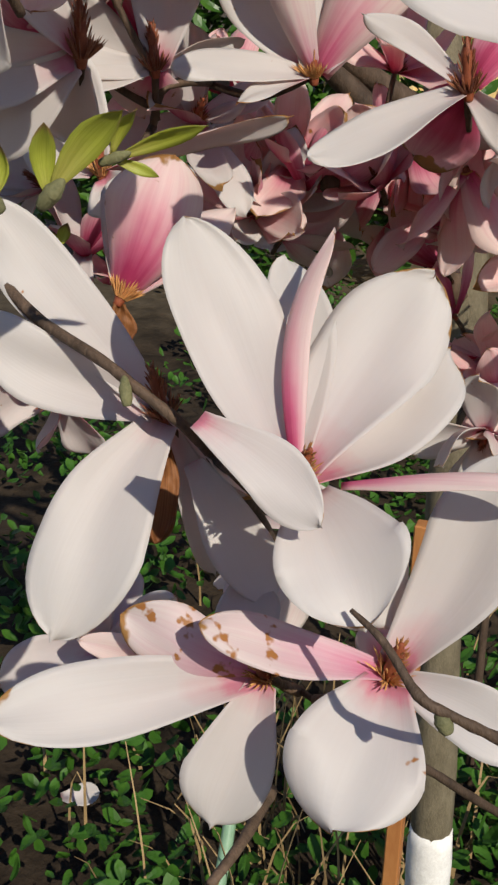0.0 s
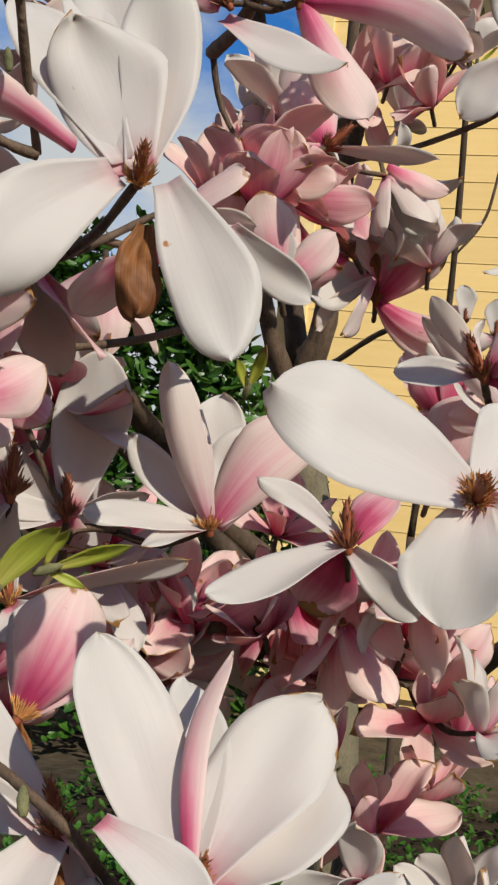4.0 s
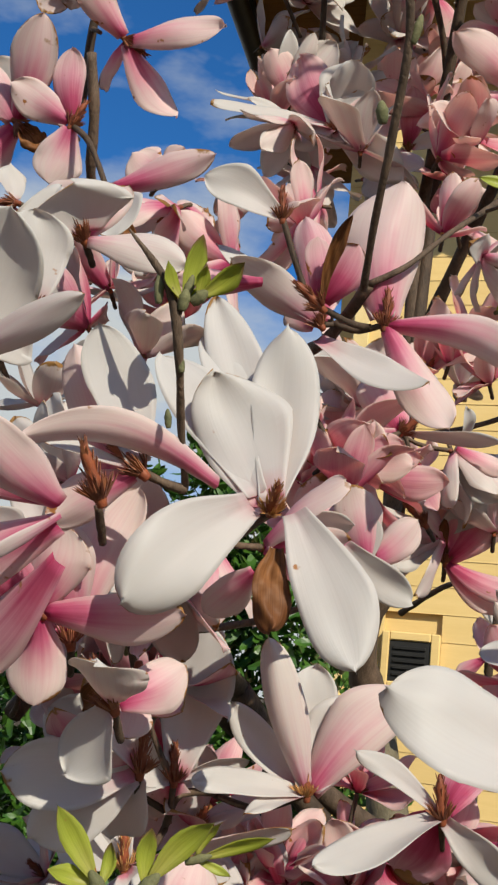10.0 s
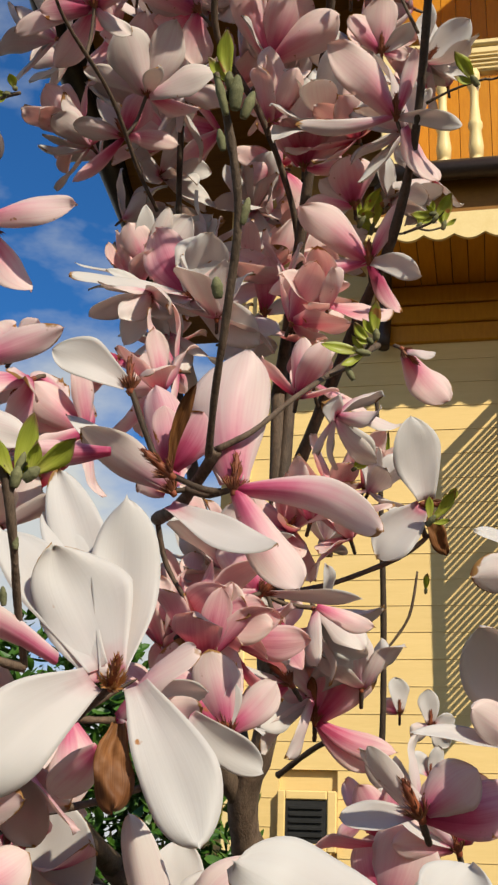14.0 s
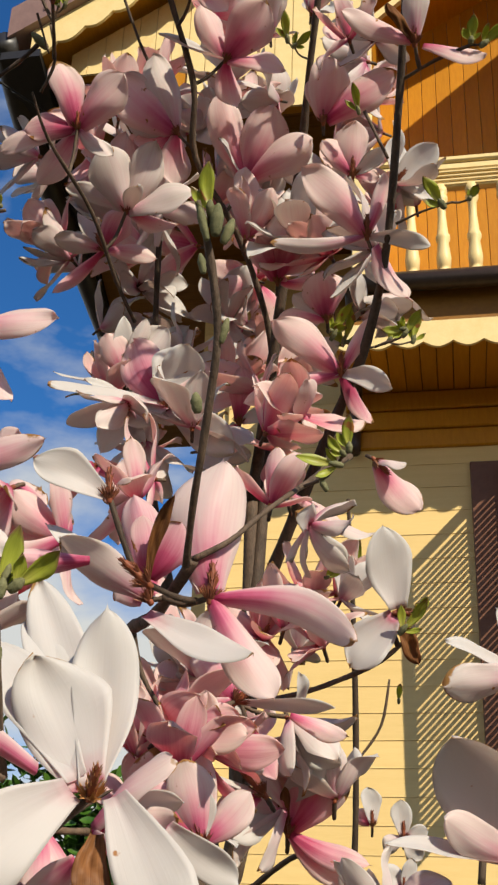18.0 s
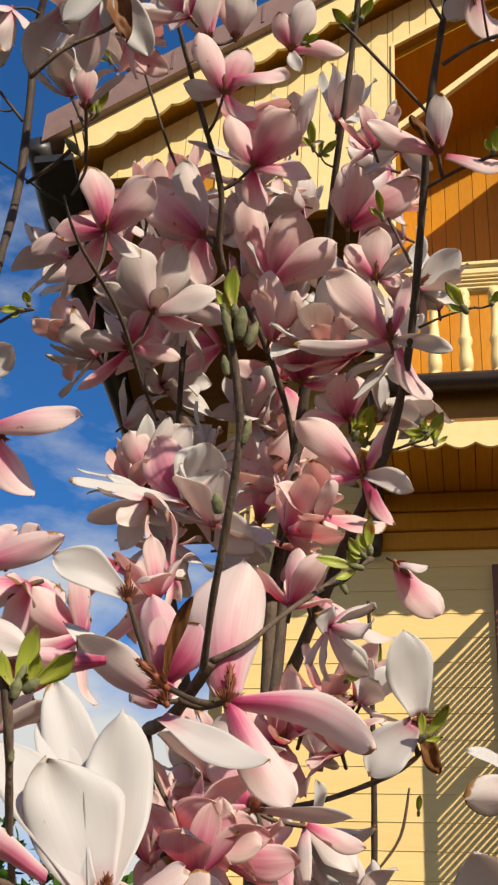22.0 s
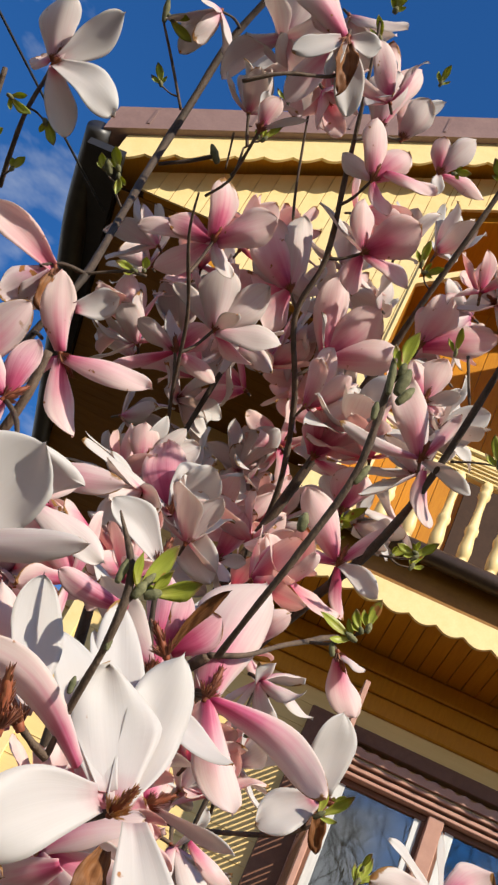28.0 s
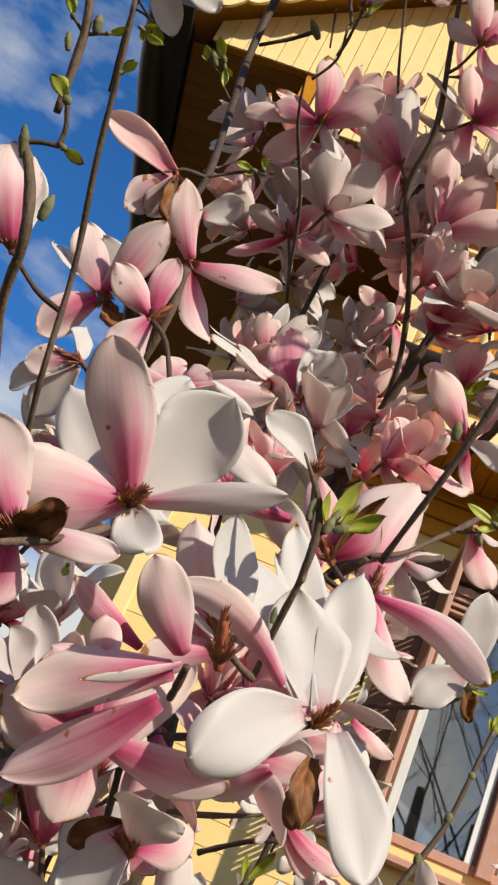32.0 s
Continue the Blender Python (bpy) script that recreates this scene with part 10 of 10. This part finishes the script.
twig([(-0.24, 0.857, 1.75), (-0.241, 0.879, 1.74), (-0.231, 0.905, 1.731)], [0.0029, 0.0024, 0.0022])
twig([(-0.149, 1.233, 2.401), (-0.149, 1.245, 2.394), (-0.15, 1.255, 2.391)], [0.0023, 0.0026, 0.0023])
twig([(-0.232, 1.071, 3.002), (-0.235, 1.081, 2.997), (-0.237, 1.089, 2.995)], [0.0023, 0.0026, 0.0023])
twig([(-0.169, 1.023, 1.313), (-0.182, 0.992, 1.311), (-0.184, 0.96, 1.32)], [0.0029, 0.0024, 0.0022])
twig([(-0.05, 1.018, 1.271), (-0.051, 1.019, 1.259), (-0.052, 1.023, 1.249)], [0.0022, 0.0024, 0.0022])
twig([(-0.243, 0.969, 1.35), (-0.223, 0.968, 1.367), (-0.198, 0.958, 1.376)], [0.0029, 0.0024, 0.0022])
twig([(-0.274, 0.941, 1.756), (-0.279, 0.956, 1.748), (-0.283, 0.968, 1.743)], [0.0022, 0.0024, 0.0022])
twig([(-0.175, 1.097, 1.678), (-0.176, 1.108, 1.666), (-0.178, 1.118, 1.659)], [0.0023, 0.0026, 0.0023])
twig([(-0.324, 0.74, 1.633), (-0.327, 0.746, 1.641), (-0.33, 0.752, 1.645)], [0.0022, 0.0024, 0.0022])
twig([(-0.165, 1.005, 1.331), (-0.151, 0.989, 1.334), (-0.146, 0.968, 1.34)], [0.0029, 0.0024, 0.0022])
twig([(-0.62, 1.222, 2.737), (-0.613, 1.231, 2.738), (-0.61, 1.238, 2.739)], [0.0022, 0.0024, 0.0022])
twig([(-0.45, 1.276, 2.887), (-0.453, 1.288, 2.882), (-0.455, 1.298, 2.881)], [0.0022, 0.0024, 0.0022])
twig([(-0.411, 0.82, 2.765), (-0.42, 0.821, 2.774), (-0.427, 0.823, 2.78)], [0.0022, 0.0024, 0.0022])
twig([(-0.443, 0.921, 1.896), (-0.448, 0.936, 1.889), (-0.452, 0.947, 1.885)], [0.0022, 0.0024, 0.0022])
twig([(-0.406, 0.673, 1.583), (-0.403, 0.667, 1.621), (-0.411, 0.645, 1.667)], [0.0029, 0.0024, 0.0022])
twig([(-0.341, 1.188, 2.959), (-0.353, 1.194, 2.961), (-0.36, 1.2, 2.964)], [0.0022, 0.0024, 0.0022])
twig([(-0.277, 1.546, 2.516), (-0.277, 1.556, 2.508), (-0.278, 1.565, 2.504)], [0.0022, 0.0024, 0.0022])
twig([(-0.098, 2.025, 1.694), (-0.099, 2.036, 1.682), (-0.099, 2.046, 1.674)], [0.0023, 0.0026, 0.0023])
twig([(-0.19, 1.147, 1.918), (-0.194, 1.153, 1.908), (-0.197, 1.16, 1.902)], [0.0022, 0.0024, 0.0022])
twig([(-0.403, 0.956, 1.409), (-0.399, 0.958, 1.402), (-0.397, 0.962, 1.396)], [0.0022, 0.0024, 0.0022])
twig([(-0.247, 1.54, 2.527), (-0.257, 1.545, 2.524), (-0.264, 1.55, 2.523)], [0.0022, 0.0024, 0.0022])
twig([(-0.45, 1.248, 2.334), (-0.452, 1.26, 2.327), (-0.455, 1.27, 2.323)], [0.0023, 0.0026, 0.0023])
twig([(-0.103, 1.146, 2.586), (-0.104, 1.157, 2.58), (-0.105, 1.167, 2.577)], [0.0023, 0.0026, 0.0023])
twig([(-0.32, 0.616, 1.069), (-0.328, 0.627, 1.055), (-0.334, 0.636, 1.044)], [0.0022, 0.0024, 0.0022])
twig([(-0.331, 0.895, 1.337), (-0.338, 0.903, 1.324), (-0.344, 0.91, 1.314)], [0.0022, 0.0024, 0.0022])
twig([(-0.209, 0.878, 1.36), (-0.208, 0.893, 1.349), (-0.209, 0.905, 1.341)], [0.0022, 0.0024, 0.0022])
twig([(-0.505, 0.818, 2.835), (-0.507, 0.826, 2.829), (-0.509, 0.833, 2.827)], [0.0022, 0.0024, 0.0022])
twig([(-0.582, 1.318, 2.6), (-0.577, 1.329, 2.597), (-0.575, 1.339, 2.596)], [0.0022, 0.0024, 0.0022])
twig([(-0.419, 0.792, 1.301), (-0.424, 0.799, 1.287), (-0.428, 0.806, 1.276)], [0.0022, 0.0024, 0.0022])
twig([(-0.145, 1.162, 1.899), (-0.143, 1.176, 1.892), (-0.142, 1.188, 1.887)], [0.0022, 0.0024, 0.0022])
twig([(-0.492, 0.948, 1.956), (-0.499, 0.95, 1.948), (-0.504, 0.954, 1.943)], [0.0022, 0.0024, 0.0022])
twig([(-0.154, 1.091, 2.027), (-0.163, 1.094, 2.032), (-0.169, 1.099, 2.034)], [0.0022, 0.0024, 0.0022])
twig([(-0.039, 0.672, 1.563), (-0.036, 0.684, 1.552), (-0.034, 0.694, 1.545)], [0.0023, 0.0026, 0.0023])
twig([(-0.47, 1.269, 2.318), (-0.473, 1.28, 2.31), (-0.476, 1.289, 2.305)], [0.0022, 0.0024, 0.0022])
twig([(-0.436, 1.33, 2.248), (-0.436, 1.341, 2.239), (-0.437, 1.35, 2.235)], [0.0022, 0.0024, 0.0022])
twig([(-0.192, 1.281, 1.928), (-0.195, 1.291, 1.918), (-0.198, 1.3, 1.911)], [0.0022, 0.0024, 0.0022])
twig([(-0.076, 1.124, 2.124), (-0.083, 1.127, 2.13), (-0.088, 1.131, 2.134)], [0.0023, 0.0026, 0.0023])
twig([(0.02, 0.905, 2.935), (0.029, 0.915, 2.937), (0.034, 0.922, 2.94)], [0.0022, 0.0024, 0.0022])
twig([(-0.22, 1.175, 1.914), (-0.225, 1.19, 1.909), (-0.229, 1.202, 1.905)], [0.0022, 0.0024, 0.0022])
twig([(-0.147, 0.972, 1.339), (-0.113, 0.961, 1.325), (-0.074, 0.961, 1.323)], [0.0029, 0.0024, 0.0022])
twig([(-0.112, 0.661, 1.449), (-0.112, 0.671, 1.436), (-0.112, 0.679, 1.426)], [0.0023, 0.0026, 0.0023])
twig([(-0.4, 1.439, 2.693), (-0.392, 1.444, 2.694), (-0.388, 1.45, 2.696)], [0.0022, 0.0024, 0.0022])
twig([(-0.352, 1.496, 2.572), (-0.357, 1.511, 2.568), (-0.36, 1.522, 2.567)], [0.0022, 0.0024, 0.0022])
twig([(-0.488, 1.438, 2.68), (-0.481, 1.447, 2.678), (-0.478, 1.454, 2.677)], [0.0022, 0.0024, 0.0022])
twig([(-0.237, 1.281, 2.861), (-0.229, 1.291, 2.866), (-0.225, 1.299, 2.871)], [0.0022, 0.0024, 0.0022])
twig([(-0.075, 1.01, 1.207), (-0.077, 1.02, 1.193), (-0.078, 1.03, 1.182)], [0.0022, 0.0024, 0.0022])
twig([(-0.26, 0.821, 1.642), (-0.267, 0.835, 1.635), (-0.272, 0.847, 1.63)], [0.0022, 0.0024, 0.0022])
twig([(-0.127, 0.831, 1.422), (-0.131, 0.846, 1.425), (-0.135, 0.858, 1.425)], [0.0022, 0.0024, 0.0022])
twig([(-0.158, 1.504, 1.6), (-0.16, 1.515, 1.588), (-0.161, 1.525, 1.579)], [0.0023, 0.0026, 0.0023])
twig([(-0.264, 0.911, 1.668), (-0.271, 0.919, 1.657), (-0.276, 0.927, 1.65)], [0.0022, 0.0024, 0.0022])
twig([(-0.137, 0.843, 1.379), (-0.141, 0.848, 1.384), (-0.143, 0.855, 1.386)], [0.0022, 0.0024, 0.0022])
twig([(-0.325, 1.176, 2.209), (-0.327, 1.186, 2.2), (-0.329, 1.195, 2.195)], [0.0022, 0.0024, 0.0022])
twig([(-0.512, 1.347, 2.759), (-0.518, 1.357, 2.753), (-0.522, 1.366, 2.75)], [0.0022, 0.0024, 0.0022])
twig([(-0.481, 0.844, 1.341), (-0.48, 0.858, 1.331), (-0.481, 0.869, 1.323)], [0.0022, 0.0024, 0.0022])
twig([(-0.609, 1.33, 2.635), (-0.605, 1.341, 2.631), (-0.604, 1.35, 2.629)], [0.0022, 0.0024, 0.0022])
twig([(-0.082, 0.961, 1.323), (-0.091, 0.943, 1.322), (-0.108, 0.928, 1.328)], [0.0029, 0.0024, 0.0022])
twig([(-0.397, 1.343, 2.866), (-0.398, 1.358, 2.87), (-0.399, 1.37, 2.873)], [0.0022, 0.0024, 0.0022])
twig([(-0.302, 1.486, 2.646), (-0.294, 1.49, 2.644), (-0.289, 1.495, 2.644)], [0.0022, 0.0024, 0.0022])
twig([(-0.126, 0.968, 1.203), (-0.127, 0.984, 1.204), (-0.128, 0.996, 1.202)], [0.0022, 0.0024, 0.0022])
twig([(-0.065, 1.116, 1.597), (-0.057, 1.122, 1.59), (-0.052, 1.129, 1.584)], [0.0022, 0.0024, 0.0022])
twig([(-0.105, 0.931, 1.326), (-0.101, 0.93, 1.341), (-0.093, 0.927, 1.364)], [0.0029, 0.0024, 0.0022])
twig([(-0.117, 1.495, 2.562), (-0.127, 1.506, 2.565), (-0.133, 1.515, 2.568)], [0.0022, 0.0024, 0.0022])
twig([(-0.399, 0.706, 1.215), (-0.402, 0.723, 1.211), (-0.405, 0.736, 1.206)], [0.0022, 0.0024, 0.0022])
twig([(-0.298, 1.325, 2.874), (-0.297, 1.331, 2.867), (-0.297, 1.337, 2.864)], [0.0022, 0.0024, 0.0022])
twig([(-0.329, 1.545, 2.592), (-0.323, 1.558, 2.591), (-0.32, 1.569, 2.591)], [0.0022, 0.0024, 0.0022])
twig([(-0.42, 0.869, 1.263), (-0.426, 0.881, 1.25), (-0.431, 0.89, 1.24)], [0.0022, 0.0024, 0.0022])
twig([(-0.156, 2.081, 1.812), (-0.157, 2.092, 1.801), (-0.158, 2.101, 1.794)], [0.0023, 0.0026, 0.0023])
twig([(-0.381, 1.43, 2.76), (-0.387, 1.442, 2.755), (-0.39, 1.452, 2.753)], [0.0022, 0.0024, 0.0022])
twig([(-0.475, 1.559, 2.58), (-0.474, 1.572, 2.588), (-0.474, 1.582, 2.594)], [0.0022, 0.0024, 0.0022])
twig([(-0.112, 0.948, 1.193), (-0.11, 0.962, 1.18), (-0.109, 0.973, 1.171)], [0.0022, 0.0024, 0.0022])
twig([(-0.343, 1.361, 2.877), (-0.346, 1.373, 2.872), (-0.348, 1.383, 2.87)], [0.0022, 0.0024, 0.0022])
twig([(-0.082, 0.799, 1.421), (-0.082, 0.812, 1.426), (-0.082, 0.824, 1.427)], [0.0022, 0.0024, 0.0022])
twig([(-0.375, 1.615, 2.502), (-0.381, 1.625, 2.494), (-0.385, 1.634, 2.49)], [0.0022, 0.0024, 0.0022])
twig([(-0.368, 1.195, 2.253), (-0.367, 1.204, 2.245), (-0.367, 1.213, 2.24)], [0.0023, 0.0026, 0.0023])
twig([(-0.053, 1.391, 2.756), (-0.06, 1.404, 2.755), (-0.064, 1.414, 2.755)], [0.0022, 0.0024, 0.0022])
twig([(-0.451, 1.462, 2.756), (-0.444, 1.472, 2.758), (-0.44, 1.481, 2.76)], [0.0022, 0.0024, 0.0022])
twig([(-0.397, 1.216, 2.268), (-0.4, 1.228, 2.261), (-0.402, 1.238, 2.257)], [0.0023, 0.0026, 0.0023])
twig([(-0.402, 1.22, 2.21), (-0.405, 1.224, 2.22), (-0.408, 1.229, 2.227)], [0.0022, 0.0024, 0.0022])
twig([(-0.099, 2.1, 1.794), (-0.1, 2.111, 1.782), (-0.101, 2.121, 1.775)], [0.0023, 0.0026, 0.0023])
twig([(-0.31, 1.611, 2.572), (-0.31, 1.624, 2.565), (-0.31, 1.634, 2.562)], [0.0022, 0.0024, 0.0022])
twig([(-0.25, 1.471, 2.728), (-0.241, 1.481, 2.731), (-0.237, 1.49, 2.733)], [0.0022, 0.0024, 0.0022])
twig([(-0.091, 0.943, 1.322), (-0.081, 0.921, 1.31), (-0.068, 0.889, 1.308)], [0.0029, 0.0024, 0.0022])
twig([(0.05, 0.615, 1.6), (0.05, 0.626, 1.589), (0.05, 0.636, 1.581)], [0.0023, 0.0026, 0.0023])
twig([(-0.358, 1.12, 2.108), (-0.351, 1.129, 2.111), (-0.347, 1.137, 2.114)], [0.0022, 0.0024, 0.0022])
twig([(-0.026, 0.492, 1.485), (-0.028, 0.51, 1.479), (-0.029, 0.523, 1.473)], [0.0023, 0.0026, 0.0023])
twig([(-0.592, 1.533, 2.596), (-0.604, 1.54, 2.594), (-0.612, 1.548, 2.594)], [0.0022, 0.0024, 0.0022])
twig([(-0.337, 0.984, 2.024), (-0.336, 0.992, 2.015), (-0.336, 1, 2.01)], [0.0022, 0.0024, 0.0022])
twig([(-0.253, 1.387, 2.864), (-0.247, 1.393, 2.872), (-0.243, 1.399, 2.879)], [0.0022, 0.0024, 0.0022])
twig([(-0.251, 1.262, 2.989), (-0.251, 1.273, 2.983), (-0.252, 1.282, 2.981)], [0.0022, 0.0024, 0.0022])
twig([(0.067, 0.768, 1.761), (0.075, 0.774, 1.767), (0.081, 0.78, 1.77)], [0.0023, 0.0026, 0.0023])
twig([(-0.085, 0.911, 1.489), (-0.089, 0.921, 1.477), (-0.092, 0.93, 1.468)], [0.0023, 0.0026, 0.0023])
twig([(-0.328, 1.347, 2.977), (-0.327, 1.358, 2.972), (-0.326, 1.367, 2.971)], [0.0022, 0.0024, 0.0022])
twig([(-0.491, 1.665, 2.496), (-0.488, 1.68, 2.494), (-0.487, 1.692, 2.492)], [0.0022, 0.0024, 0.0022])
twig([(-0.262, 1.365, 2.893), (-0.264, 1.375, 2.887), (-0.265, 1.384, 2.884)], [0.0022, 0.0024, 0.0022])
twig([(-0.621, 1.46, 2.677), (-0.615, 1.47, 2.674), (-0.613, 1.479, 2.673)], [0.0022, 0.0024, 0.0022])
twig([(-0.432, 1.1, 2.122), (-0.426, 1.106, 2.127), (-0.423, 1.112, 2.13)], [0.0022, 0.0024, 0.0022])
twig([(-0.556, 1.452, 2.769), (-0.553, 1.465, 2.765), (-0.552, 1.475, 2.764)], [0.0022, 0.0024, 0.0022])
twig([(-0.064, 1.453, 2.735), (-0.061, 1.463, 2.728), (-0.06, 1.471, 2.725)], [0.0022, 0.0024, 0.0022])
twig([(-0.512, 1.396, 2.873), (-0.505, 1.406, 2.876), (-0.501, 1.415, 2.879)], [0.0022, 0.0024, 0.0022])
twig([(-0.053, 1.506, 2.61), (-0.047, 1.513, 2.62), (-0.044, 1.52, 2.626)], [0.0022, 0.0024, 0.0022])
twig([(-0.367, 1.432, 2.832), (-0.377, 1.44, 2.831), (-0.384, 1.448, 2.83)], [0.0022, 0.0024, 0.0022])
twig([(-0.032, 0.967, 1.13), (-0.027, 0.98, 1.117), (-0.025, 0.99, 1.107)], [0.0022, 0.0024, 0.0022])
twig([(-0.11, 0.899, 1.162), (-0.111, 0.916, 1.159), (-0.112, 0.93, 1.155)], [0.0022, 0.0024, 0.0022])
twig([(-0.41, 1.146, 2.235), (-0.407, 1.155, 2.244), (-0.406, 1.162, 2.25)], [0.0022, 0.0024, 0.0022])
twig([(-0.577, 1.378, 2.87), (-0.576, 1.392, 2.869), (-0.576, 1.403, 2.869)], [0.0022, 0.0024, 0.0022])
twig([(-0.074, 0.91, 1.547), (-0.07, 0.917, 1.535), (-0.068, 0.924, 1.528)], [0.0022, 0.0024, 0.0022])
twig([(-0.158, 1.478, 2.805), (-0.157, 1.493, 2.802), (-0.156, 1.504, 2.801)], [0.0022, 0.0024, 0.0022])
twig([(-0.073, 1.402, 2.876), (-0.064, 1.41, 2.877), (-0.058, 1.417, 2.879)], [0.0022, 0.0024, 0.0022])
twig([(-0.071, 0.895, 1.309), (-0.049, 0.873, 1.302), (-0.025, 0.848, 1.31)], [0.0029, 0.0024, 0.0022])
twig([(-0.308, 1.482, 2.793), (-0.313, 1.491, 2.786), (-0.317, 1.5, 2.783)], [0.0022, 0.0024, 0.0022])
twig([(-0.02, 1.456, 2.757), (-0.019, 1.468, 2.751), (-0.018, 1.478, 2.749)], [0.0022, 0.0024, 0.0022])
twig([(-0.3, 1.488, 2.8), (-0.292, 1.49, 2.803), (-0.288, 1.494, 2.805)], [0.0022, 0.0024, 0.0022])
twig([(-0.021, 0.906, 1.547), (-0.018, 0.918, 1.535), (-0.016, 0.928, 1.527)], [0.0023, 0.0026, 0.0023])
twig([(-0.156, 1.457, 2.888), (-0.162, 1.471, 2.892), (-0.166, 1.482, 2.896)], [0.0022, 0.0024, 0.0022])
twig([(-0.67, 1.406, 2.849), (-0.664, 1.416, 2.853), (-0.661, 1.424, 2.856)], [0.0022, 0.0024, 0.0022])
twig([(-0.186, 1.307, 3.077), (-0.189, 1.318, 3.072), (-0.191, 1.327, 3.07)], [0.0022, 0.0024, 0.0022])
twig([(-0.112, 1.409, 2.957), (-0.121, 1.42, 2.957), (-0.126, 1.429, 2.958)], [0.0022, 0.0024, 0.0022])
# young shoot before the window
twig([(0.0350, 1.7350, 1.6820), (0.0470, 1.7350, 1.7560), (0.0910, 1.7350, 1.8830), (0.1070, 1.7350, 1.9730), (0.1180, 1.7350, 2.0520), (0.1240, 1.7350, 2.0770)], [0.0062, 0.0058, 0.0050, 0.0042, 0.0036, 0.0030])
bud((0.0660, 1.7350, 1.8110), (0.0660, 1.7350, 1.8310), 0.008)
bud((0.0920, 1.7350, 1.8950), (0.0960, 1.7350, 1.9140), 0.008)
bud((0.1110, 1.7350, 1.9800), (0.1080, 1.7350, 1.9940), 0.007)
leaf((0.1220, 1.7350, 2.0690), (0.1350, 1.7350, 2.1210), (0.1, -1, 0.2), 0.016, seed=70)
leaf((0.1220, 1.7350, 2.0680), (0.1230, 1.7350, 2.1080), (0.1, -1, 0.2), 0.018, seed=71)
leaf((0.1240, 1.7350, 2.0720), (0.1500, 1.7350, 2.0960), (0.1, -1, 0.2), 0.014, seed=72)

# a petal fallen on the soil
fallen = blade_at("fallen_petal", blade_mesh("fallen_petal", (INNER, OUTER), length=0.075, width=0.045, bow=0.12, cup=0.5, seed=5), (-0.92, 1.6, 0.035), (0.8, 0.4, 0.1), (0.1, -0.5, 0.8), None)
tagged(fallen, "pink magnolia petal fallen on the soil", "petal")

# bare trees across the street, mirrored in the window
def bare_tree(x, y, height, seed):
    rng = random.Random(seed)
    t = thing("bare_tree", "leafless tree with fine twigs, across the garden", "tree", "bare trees across the garden", at=(x, y, 0))
    part("trunk", tube([(x, y, -0.1), (x + 0.1, y, height * 0.25), (x - 0.1, y, height * 0.5)], [0.28, 0.2, 0.13], 10, 4, 0.08), BARK_GREY, t)
    fine = bmesh.new()

    def grow(p, d, ln, r, depth):
        q = p + d * ln
        m = p.lerp(q, 0.5) + Vector((rng.uniform(-1, 1), rng.uniform(-1, 1), rng.uniform(-1, 1))) * ln * 0.08
        if depth > 2:
            part("limb", tube([p, m, q], [r, r * 0.8, r * 0.6], 5, 2), BARK_GREY, t)
        else:
            s = d.orthogonal().normalized() * r
            u = d.cross(s)
            rings = [[fine.verts.new(c + (s * math.cos(k * 2.094) + u * math.sin(k * 2.094)) * f) for k in range(3)] for c, f in ((p, 1.0), (m, 0.8), (q, 0.4))]
            for lo, hi in zip(rings, rings[1:]):
                for k in range(3):
                    fine.faces.new((lo[k], lo[(k + 1) % 3], hi[(k + 1) % 3], hi[k]))
        if depth:
            for _ in range(6 if depth < 3 else 3):
                nd = (d + Vector((rng.uniform(-1, 1), rng.uniform(-1, 1), rng.uniform(-0.2, 0.9))) * 0.75).normalized()
                grow(p.lerp(q, rng.uniform(0.4, 1.0)), nd, ln * rng.uniform(0.5, 0.8), r * 0.42, depth - 1)

    for k in range(5):
        a = k * 1.26 + rng.uniform(-0.4, 0.4)
        grow(Vector((x, y, height * (0.28 + 0.05 * k))), Vector((math.cos(a), math.sin(a), 1.3)).normalized(), height * 0.27, 0.042, 4)
    tagged(part("twig_crown", fine, BARK_GREY, t, "crown of fine bare twigs"), kind="stuff")
    return t


bare_tree(5.5, -17.0, 19.0, 2)
bare_tree(9.5, -20.0, 21.0, 5)
bare_tree(2.0, -22.0, 20.0, 8)
bare_tree(3.6, -15.5, 19.0, 11)
bare_tree(7.4, -18.5, 20.5, 14)
